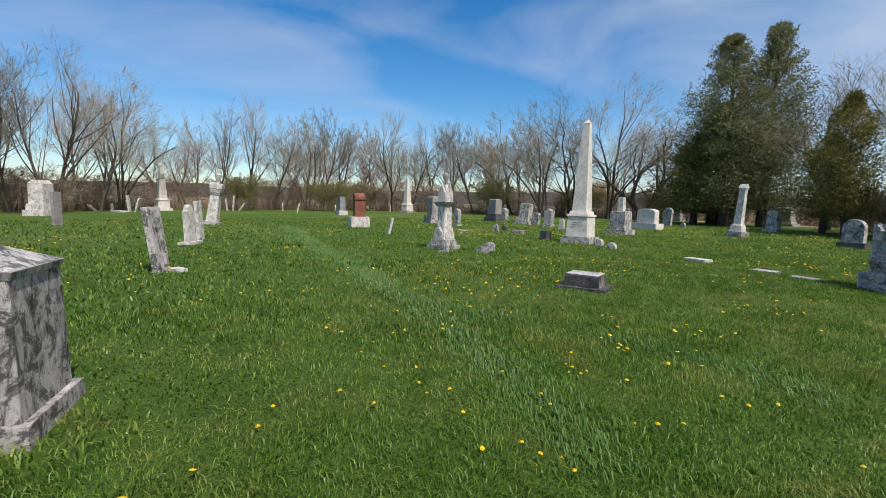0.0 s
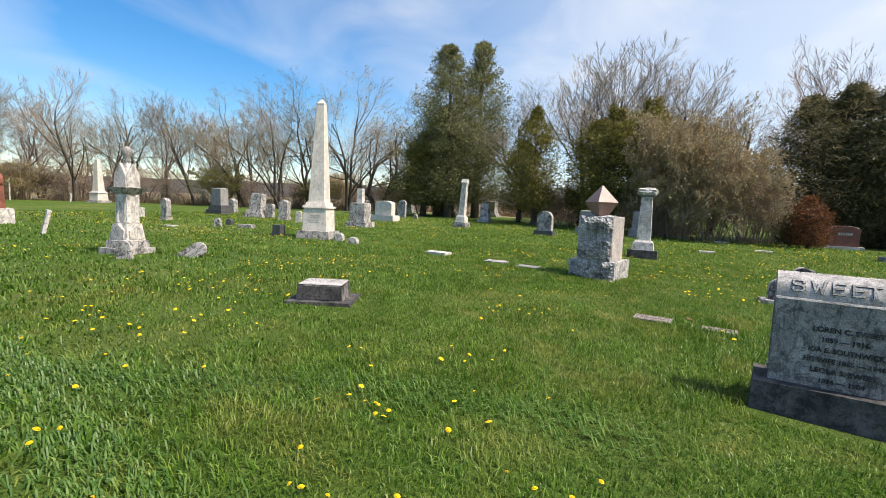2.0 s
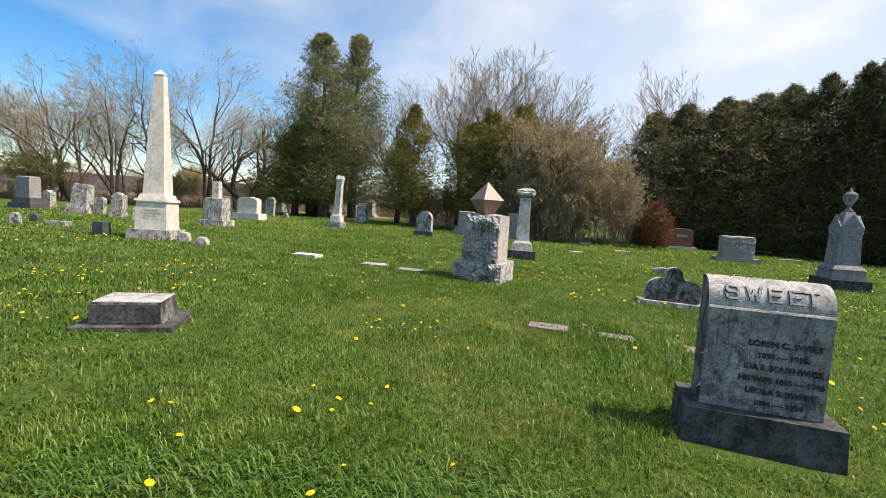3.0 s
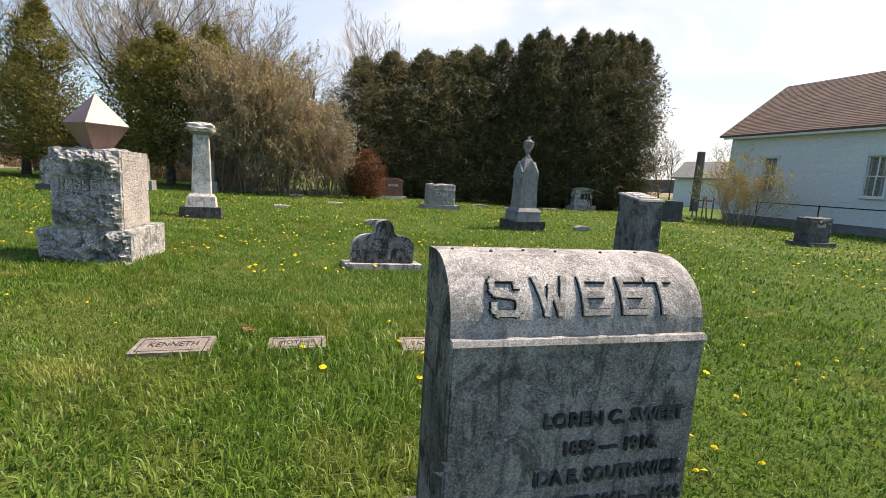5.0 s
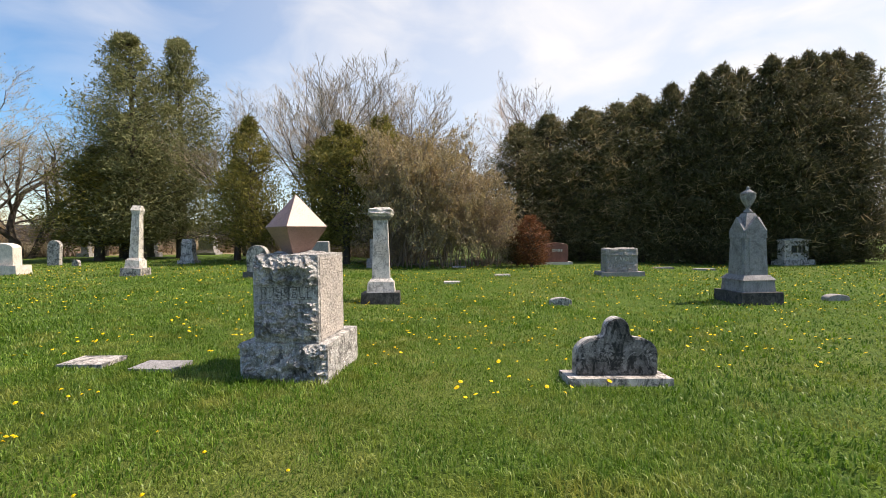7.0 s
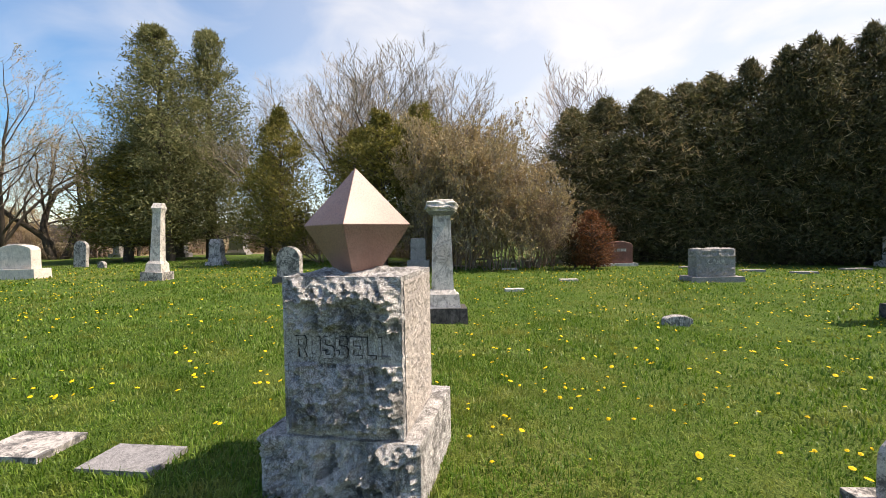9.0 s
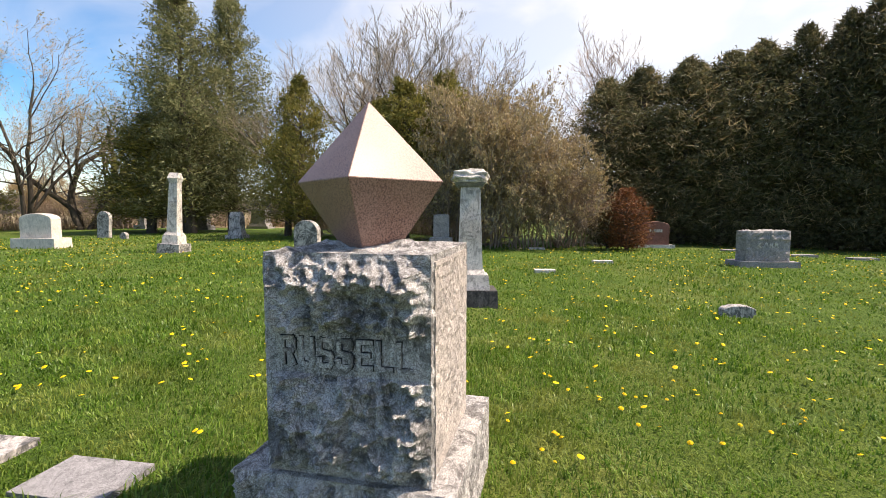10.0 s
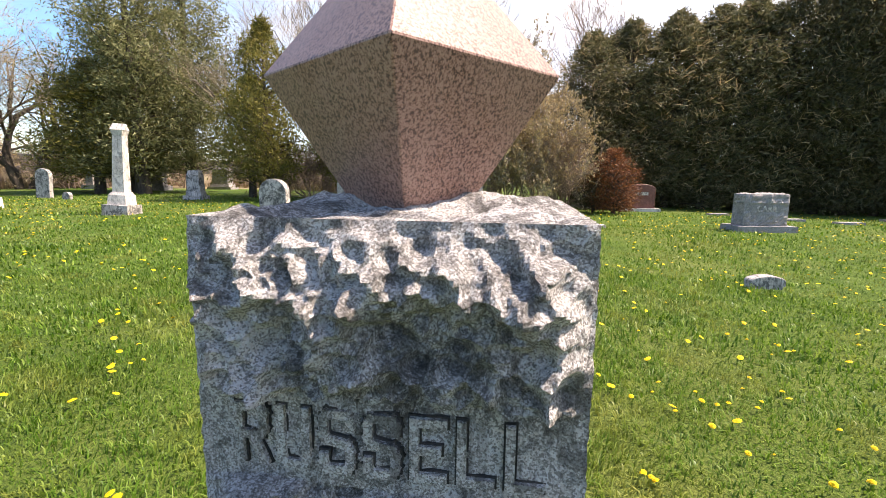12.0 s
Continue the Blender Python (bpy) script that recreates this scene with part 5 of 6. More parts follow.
def grow_tree(name, seed, height, stems, spread, twig, bud=None, bud_size=0.05, buds=2, crook=0.25, counts=(8, 5, 4, 4), trunk_r=0.16, first=0.25, label="", category="tree", bark=None):
    """A leafless tree: stems fork into limbs, limbs into branches, branches into twigs."""
    rnd = random.Random(seed)
    tv, tf, wv, wf, bv, bf = [], [], [], [], [], []

    def limb(p, d, length, r, level):
        n = (7, 5, 4, 3, 2)[level]
        pts, cur = [p.copy()], d.copy()
        for _ in range(n):
            cur = (cur + Vector((rnd.gauss(0, crook), rnd.gauss(0, crook), rnd.gauss(0, crook) * 0.6 + (0.10 if level else 0.05)))).normalized()
            pts.append(pts[-1] + cur * length / n)
        end = (0.35, 0.3, 0.3, 0.3, 0.4)[level]
        radii = [r * (1 - (1 - end) * k / n) for k in range(n + 1)]
        if level < 2:
            tube(tv, tf, pts, radii, 6 if level == 0 else 5)
        elif level == 2:
            tube(wv, wf, pts, radii, 3)
        else:
            # the finest twigs: a tapering three-cornered sliver
            side = (pts[-1] - pts[0]).cross(Vector((0.3, 0.7, 0.6))).normalized() * radii[0] * 1.3
            b0 = len(wv)
            wv.extend([tuple(pts[0] - side * 1.15), tuple(pts[0] + side * 1.15), tuple(pts[-1])])
            wf.append((b0, b0 + 1, b0 + 2))
        if level == 4 or level > len(counts) - 1:
            if bud:
                for _ in range(buds):
                    fleck(bv, bf, pts[rnd.randrange(1, len(pts))], bud_size * rnd.uniform(0.6, 1.4), rnd)
            return
        cnt = counts[level]
        for c in range(cnt):
            t = first + (1 - first) * (c + rnd.random()) / cnt if level == 0 else 0.18 + 0.8 * (c + rnd.random()) / cnt
            k = min(n - 1, int(t * n))
            q = pts[k].lerp(pts[k + 1], t * n - k)
            ax = (pts[k + 1] - pts[k]).normalized()
            side = ax.cross(Vector((rnd.gauss(0, 1), rnd.gauss(0, 1), rnd.gauss(0, 1)))).normalized()
            ang = radians(rnd.uniform(24, 55)) * spread
            limb(q, (ax * math.cos(ang) + side * math.sin(ang)).normalized(), length * (rnd.uniform(0.42, 0.68) * (1.15 - 0.45 * t)), max(0.006, radii[k] * rnd.uniform(0.34, 0.56)), level + 1)

    for s in range(stems):
        a = 2 * math.pi * (s + rnd.random()) / max(1, stems)
        out = 0.0 if stems == 1 else rnd.uniform(0.08, 0.30) * spread
        limb(Vector((0.12 * stems ** 0.5 * math.cos(a) * (stems > 1), 0.12 * stems ** 0.5 * math.sin(a) * (stems > 1), -0.15)),
             Vector((math.cos(a) * out, math.sin(a) * out, 1)).normalized(), height * rnd.uniform(0.68, 0.82), trunk_r * rnd.uniform(0.7, 1.1), 0)
    ob = new(name)
    raw("trunk", tv, tf, bark or BARK, ob, smooth=True)
    tw = raw("branchwork", wv, wf, twig, ob)
    tw["kind"] = "stuff"
    if bv:
        cr = raw("crown", bv, bf, bud, ob)
        cr["kind"] = "stuff"
    return tagged(ob, label, category)


def copies(src, places):
    """Trees of one kind, at (x, y, height factor, width factor, turn)."""
    for i, (x, y, h, w, yaw) in enumerate(places):
        m = Matrix.Translation((x, y, ground_z(x, y))) @ pose(0, 0, 0, 0, 0, yaw) @ Matrix.Diagonal((w, w, h, 1))
        if i == 0:
            src.matrix_world = m
        else:
            ob = src.copy()
            scene.collection.objects.link(ob)
            for ch in src.children:
                c2 = ch.copy()
                scene.collection.objects.link(c2)
                c2.parent = ob
            ob.matrix_world = m


bare = "bare grey deciduous tree in the far tree line"
t1 = grow_tree("bare_tree", 1, 10, 1, 0.8, TWIG, None, 0.05, 0, 0.10, (13, 6, 6, 6), 0.15, 0.2, bare)
t2 = grow_tree("bare_tree", 2, 10, 2, 0.9, TWIG, None, 0.05, 0, 0.10, (10, 6, 5, 6), 0.12, 0.2, "bare twin-stemmed deciduous tree in the tree line")
t3 = grow_tree("bare_tree", 3, 10, 3, 1.0, TWIG, BUDS_GREEN, 0.07, 1, 0.17, (8, 6, 5, 5), 0.12, 0.2, "bare clumped tree with first yellow-green buds")
t4 = grow_tree("bare_tree", 4, 10, 1, 0.7, TWIG_RED, None, 0.05, 0, 0.08, (13, 6, 5, 6), 0.13, 0.2, "slender bare brown tree in the tree line")
R = random.Random(12)
line = [(-14, 40, 10.5), (-10, 39, 10.1), (-8, 37, 10.1), (-8, 41, 11.0), (-6, 43, 10.7), (-5, 47, 10.6), (-3, 60, 8.5), (0, 58, 8.1), (3, 55, 12.1), (6, 57, 12.6), (8, 54, 12.2), (13, 58, 12.3),
        (15, 58, 12.2), (19, 62, 12.8), (22, 64, 11.5), (23, 55, 12.3), (26, 56, 12.7), (30, 57, 12.6), (31, 53, 11.4), (31, 48, 12.2), (34, 49, 11.5), (37, 47, 11.5), (-12, 44, 10), (28, 66, 11), (-9, 52, 9), (11, 62, 11), (1, 64, 11.5), (5, 66, 12), (16, 68, 12.5), (25, 68, 12), (33, 58, 12), (37, 53, 12), (40, 45, 12), (-1, 68, 10)]
by_kind = {0: [], 1: [], 2: [], 3: []}
for i, (x, y, h) in enumerate(line):
    by_kind[(0, 1, 3, 0, 1, 2)[i % 6]].append((x, y, h / 10 * (0.98 if x < -4 else 0.90), h / 10 * R.uniform(0.85, 1.1), R.uniform(0, 360)))
by_kind[2] += [(34, 39, 1.18, 1.3, 20), (36.5, 37, 1.25, 1.3, 100), (38, 33.5, 1.28, 1.4, 200), (45, 29, 1.35, 1.3, 300), (33.5, 44, 1.12, 1.3, 60)]
by_kind[0] += [(38, 13, 1.0, 1.3, 40), (37, 9.5, 1.08, 1.3, 140), (39, 6.0, 1.08, 1.4, 250), (36.5, 3.5, 1.0, 1.3, 10), (42, 16, 1.0, 1.3, 77), (35.8, 0.8, 0.82, 1.2, 190), (38, 7.6, 1.15, 1.3, 320), (35.5, 5.2, 1.1, 1.3, 90), (36.2, 7.0, 1.05, 1.2, 45), (37.5, 4.6, 1.0, 1.2, 200), (35.6, 2.4, 0.95, 1.2, 120)]
by_kind[3] += [(36.5, -6.2, 1.16, 1.2, 60), (35.5, -3.6, 1.0, 1.1, 150), (60, -52, 1.0, 1.2, 0), (66, -60, 1.0, 1.3, 90), (58, -60, 0.9, 1.3, 200)]
for k, src in enumerate((t1, t2, t3, t4)):
    copies(src, by_kind[k])
big = grow_tree("crooked_tree", 15, 11, 4, 1.25, TWIG, BUDS_GREEN, 0.06, 1, 0.2, (9, 6, 5, 5), 0.28, 0.22, "large crooked multi-stemmed bare tree with dark limbs")
copies(big, [(41.6, 32.4, 1.12, 1.15, 30)])


def evergreen(name, seed, height, radius, shape, mat, boughs, per, size, label, droop=0.0, low=0.06, category="tree", lump=0.3, dead=0):
    """A conifer: a trunk, boughs of uneven length, and sprays along each bough, thickest at its tip."""
    rnd = random.Random(seed)
    tv, tf, cv, cf, lv, lf = [], [], [], [], [], []
    lean = Vector((rnd.uniform(-0.02, 0.02), rnd.uniform(-0.02, 0.02), 1))
    tube(tv, tf, [lean * (height * k / 8) - Vector((0, 0, 0.15)) for k in range(9)], [max(0.02, radius * 0.10 * (1 - k / 8.3)) for k in range(9)], 6)
    for _ in range(boughs):
        t = low + (1 - low) * (1 - math.sqrt(rnd.random()) if shape == "cone" else rnd.random() ** 1.05)
        a = rnd.uniform(0, 2 * math.pi)
        if shape == "cone":
            env = (1 - t) ** 0.75 * 0.95 + 0.04
        elif shape == "column":
            env = min(1.0, (1 - t) * 3.4) ** 0.66 * (0.82 + 0.18 * math.sin(t * 3.1))
        elif shape == "spire":
            env = min(1.0, (t + 0.25) * 2.0) * max(0.0, 1 - t) ** 0.62 + 0.05
        else:
            env = max(0.05, math.sin(min(1.0, t * 0.93 + 0.12) * math.pi)) ** 0.55
        wob = 1 + lump * noise.noise(Vector((math.cos(a) * 1.6, math.sin(a) * 1.6, t * height * 0.55 + seed * 3)))
        ln = radius * env * wob * rnd.uniform(0.6, 1.12)
        out = Vector((math.cos(a), math.sin(a), 0.35 - droop + 0.45 * t * t))
        across = Vector((-math.sin(a), math.cos(a), 0))
        root = lean * (t * height - out.z * ln * 0.8)
        if root.z < 0.1:
            root.z = 0.1
        if rnd.random() < 0.5:
            tube(lv, lf, [root, root + out * (ln * 0.5), root + out * ln * 0.9], [0.035, 0.02, 0.006], 3)
        width = 0.16 + 0.20 * ln
        for _ in range(per):
            k = 0.25 + 0.8 * rnd.random() ** 0.7
            w = width * (1.15 - 0.65 * k) * 1.6
            q = root + out * (ln * k) + across * rnd.gauss(0, w * 0.6) + Vector((0, 0, rnd.gauss(0, w * 0.45) - 0.10 * ln * k * k * droop))
            if q.z > 0.08 and q.z < height * 1.03:
                fleck(cv, cf, q, size * rnd.uniform(0.6, 1.5), rnd, out * 0.35 + Vector((0, 0, 0.25 - droop)), 0.5)
    ob = new(name)
    raw("trunk", tv, tf, BARK, ob, smooth=True)
    bo = raw("branchwork", lv, lf, BARK, ob)
    bo["kind"] = "stuff"
    cr = raw("crown", cv, cf, mat, ob)
    cr["kind"] = "stuff"
    if dead:
        dv, df = [], []
        for _ in range(dead):
            t, a = rnd.uniform(0.1, 0.97), rnd.uniform(0, 6.283)
            rr = radius * (0.75 + 0.35 * rnd.random()) * min(1.0, (1 - t) * 2.4) ** 0.75
            q = lean * (t * height) + Vector((math.cos(a) * rr, math.sin(a) * rr, 0))
            for _ in range(5):
                fleck(dv, df, q + Vector((rnd.gauss(0, 0.1), rnd.gauss(0, 0.1), rnd.gauss(0, 0.1))), rnd.uniform(0.2, 0.55), rnd, Vector((math.cos(a), math.sin(a), rnd.uniform(-0.6, 0.9))), 0.10)
        dd = raw("dead_twig_mass", dv, df, BUDS, ob, "tan dead twigs")
        dd["kind"] = "stuff"
    return tagged(ob, label, category)


spruce = evergreen("tall_cedar", 21, 15.0, 4.5, "spire", SPRUCE, 460, 88, 0.20, "tall dark green cedar with an open uneven crown", 0.1, 0.12, lump=0.95)
copies(spruce, [(36.4, 20.6, 0.95, 1.0, 0), (39.3, 19.4, 1.01, 0.9, 120), (38.5, 22.5, 0.66, 1.0, 200)])
cedar = evergreen("cedar", 22, 8.0, 2.1, "oval", CEDAR_OLIVE, 260, 60, 0.17, "olive-green cedar with dense feathery sprays", 0.1, 0.16)
copies(cedar, [(36.2, 23.0, 0.92, 1.6, 0), (40, 24.0, 0.9, 1.3, 70), (30.6, 10.9, 0.95, 0.85, 140), (29.6, 5.9, 0.90, 1.05, 30), (30.9, 4.2, 0.97, 1.1, 200), (31.8, 7.6, 0.85, 1.0, 270), (33.4, 13.0, 0.75, 1.0, 320)])
hedge_a = evergreen("hedge_cedar", 23, 9.5, 2.0, "column", CEDAR_DRY, 340, 76, 0.15, "tall dark cedar in a hedgerow, some dead twigs", 0.25, 0.02, lump=0.5, dead=300)
hedge_b = evergreen("hedge_cedar", 24, 9.5, 1.9, "column", CEDAR, 360, 76, 0.15, "tall dark columnar cedar in a hedgerow", 0.1, 0.02, lump=0.3, dead=110)
copies(hedge_a, [(31.6, -3.5, 0.80, 1.1, 10), (31.5, -5.1, 0.84, 1.05, 80), (31.4, -6.7, 0.87, 1.1, 150), (31.2, -8.3, 0.90, 1.1, 220), (31.0, -9.8, 0.95, 1.1, 300), (33.6, -5.4, 0.86, 1.1, 15), (33.2, -7.8, 0.90, 1.15, 190), (32.5, -10.4, 0.95, 1.0, 100)])
copies(hedge_b, [(30.4, -11.3, 0.98, 1.05, 10), (30.0, -12.4, 1.02, 1.0, 210), (29.6, -13.3, 1.05, 1.0, 100), (29.4, -14.4, 1.03, 1.0, 330), (29.1, -16.4, 1.06, 1.0, 140), (29.2, -18.4, 1.09, 1.0, 30), (29.2, -15.4, 1.08, 1.0, 190), (29.0, -17.3, 1.10, 0.95, 260), (29.3, -20.3, 1.10, 1.0, 300), (29.6, -19.3, 1.12, 1.0, 77), (31.5, -16.5, 1.01, 1.1, 50), (31.5, -13.4, 0.98, 1.1, 80), (31.4, -20.3, 0.99, 1.0, 20)])
rust = evergreen("rusty_shrub", 25, 2.45, 0.80, "oval", RUST, 230, 40, 0.075, "dense cone-shaped shrub, rusty red with dull green low down", 0, 0.02, "shrub", 0.12)
copies(rust, [(26.9, -2.95, 0.92, 1.2, 0)])
rust2 = evergreen("low_shrub", 26, 1.5, 0.8, "oval", RUST_GREEN, 120, 40, 0.075, "low dull brown shrub beside the rusty one", 0, 0.02, "shrub", 0.12)
copies(rust2, [(27.5, -2.4, 1.0, 1.0, 0)])
shrub = grow_tree("budding_shrub", 31, 3.6, 10, 1.15, TWIG, BUDS, 0.07, 3, 0.16, (7, 5, 5, 4), 0.032, 0.12, "bare tangled shrub with tan buds", "shrub", TWIG_RED)
shrub2 = grow_tree("budding_shrub", 32, 3.6, 9, 1.2, TWIG_RED, BUDS, 0.05, 1, 0.22, (6, 5, 4, 4), 0.038, 0.1, "bare red-brown tangled shrub", "shrub", TWIG_RED)
copies(shrub, [(28.1, 2.3, 1.65, 1.1, 0), (28.1, 0.7, 1.4, 1.1, 120), (29.3, 1.5, 1.8, 1.2, 200), (28.4, 3.4, 1.8, 1.1, 60), (28.7, -0.5, 1.25, 1.0, 260), (31.6, 3.0, 1.8, 1.1, 20), (54, 49, 1.4, 1.6, 10), (20, 60, 1.0, 1.5, 10)])
copies(shrub2, [(28.6, -0.8, 1.05, 0.95, 30), (29.2, -1.5, 0.85, 0.9, 160), (28.6, 3.6, 0.9, 1.0, 250), (33.5, 11.5, 0.8, 1.2, 40), (42.0, 14.0, 0.8, 1.2, 140), (32.0, 9.3, 0.8, 1.1, 290), (30.2, 2.9, 0.9, 1.1, 310), (34.5, 9.0, 0.9, 1.2, 80), (48.5, 25, 0.8, 1.4, 60), (-9.5, 40, 0.9, 1.6, 0), (-6.5, 46, 0.9, 1.6, 90), (-2, 56, 1.0, 1.8, 20), (4, 57, 1.0, 1.8, 50), (9, 57, 1.1, 1.8, 80), (17, 60, 1.2, 1.8, 110), (25, 58, 1.2, 1.8, 140), (29, 54, 1.2, 1.8, 170), (34, 46, 1.1, 1.7, 200), (37.5, 40, 1.0, 1.7, 230), (12, 60, 1.2, 1.8, 260), (21, 62, 1.2, 1.8, 290), (-13, 42, 1.0, 1.7, 320), (44, 31, 0.8, 1.6, 350)])
willow = grow_tree("green_shrub", 33, 4.2, 12, 1.0, TWIG, BUDS_GREEN, 0.10, 5, 0.14, (5, 4, 4, 3), 0.03, 0.1, "rounded shrub hazed with yellow-green buds", "shrub", TWIG)
copies(willow, [(31.5, 45.0, 1.0, 1.2, 0), (14, 53, 0.8, 1.2, 60), (5, 52, 0.9, 0.9, 100), (37, 36, 0.75, 1.1, 190), (46, 33, 0.9, 1.1, 10)])
forsythia = grow_tree("budding_shrub", 34, 2.5, 10, 0.95, BUDS, BLOSSOM, 0.06, 2, 0.14, (5, 4, 3, 2), 0.018, 0.1, "thin shrub in yellow bloom against the white house", "shrub", TWIG)
copies(forsythia, [(19.9, -18.5, 1.25, 1.25, 0), (20.9, -19.2, 0.95, 0.9, 130)])


def build_reeds():
    """Dry brush and reeds under the far trees."""
    rnd = random.Random(6)
    pts = [(-16, 38), (-11, 38.5), (-6.5, 46), (0, 53), (6, 54), (14, 56), (21, 58), (28, 52), (32, 46), (36, 38.5), (41, 34), (48, 32), (52, 26), (47, 17), (40, 10), (33, 3)]
    verts, faces = [], []
    for (x0, y0), (x1, y1) in zip(pts, pts[1:]):
        n = int(math.hypot(x1 - x0, y1 - y0) * 110)
        nx, ny = (y1 - y0), -(x1 - x0)
        ln = math.hypot(nx, ny)
        for _ in range(n):
            t, off = rnd.random(), -abs(rnd.gauss(0, 2.2)) + rnd.uniform(-0.2, 0.5)
            x, y = x0 + (x1 - x0) * t + nx / ln * off * (1 if ny < 0 else 1), y0 + (y1 - y0) * t + ny / ln * off
            h = rnd.uniform(0.3, 1.0) * (1.0 + 0.6 * noise.noise(Vector((x * 0.3, y * 0.3, 2))))
            a = rnd.uniform(0, 6.28)
            lx, ly, w = rnd.gauss(0, 0.16) * h, rnd.gauss(0, 0.16) * h, rnd.uniform(0.012, 0.03)
            b, z = len(verts), ground_z(x, y) - 0.05
            verts += [(x - math.cos(a) * w, y - math.sin(a) * w, z), (x + math.cos(a) * w, y + math.sin(a) * w, z), (x + lx, y + ly, z + h)]
            faces.append((b, b + 1, b + 2))
    tv, tf = [], []
    for (x0, y0), (x1, y1) in zip(pts, pts[1:]):
        nx, ny, ln = (y1 - y0), -(x1 - x0), math.hypot(x1 - x0, y1 - y0)
        for _ in range(int(ln * 85)):
            t, off = rnd.random(), -0.6 - abs(rnd.gauss(0, 2.6))
            x, y = x0 + (x1 - x0) * t + nx / ln * off, y0 + (y1 - y0) * t + ny / ln * off
            h = rnd.uniform(0.8, 2.4) * (1.0 + 0.8 * noise.noise(Vector((x * 0.22, y * 0.22, 5))))
            p, z = Vector((x, y, ground_z(x, y) - 0.05)), 0
            tip = p + Vector((rnd.gauss(0, 0.2) * h, rnd.gauss(0, 0.2) * h, h))
            for k in range(5):
                q = p.lerp(tip, 0.0 if k == 0 else rnd.uniform(0.2, 0.85))
                e = tip if k == 0 else q + Vector((rnd.gauss(0, 0.3), rnd.gauss(0, 0.3), rnd.uniform(0.1, 0.6))) * h * 0.5
                a, w, b = rnd.uniform(0, 3.14), rnd.uniform(0.008, 0.018), len(tv)
                tv += [tuple(q + Vector((math.cos(a) * w, math.sin(a) * w, 0))), tuple(q - Vector((math.cos(a) * w, math.sin(a) * w, 0))), tuple(e)]
                tf.append((b, b + 1, b + 2))
    tagged(raw("thicket", tv, tf, TWIG_RED), "brown leafless brush in a dense band under the tree line", "brush", kind="stuff")
    tagged(raw("dry_reeds", verts, faces, REED), "dry tan reeds and brush under the far trees", "reeds", kind="stuff")


build_reeds()


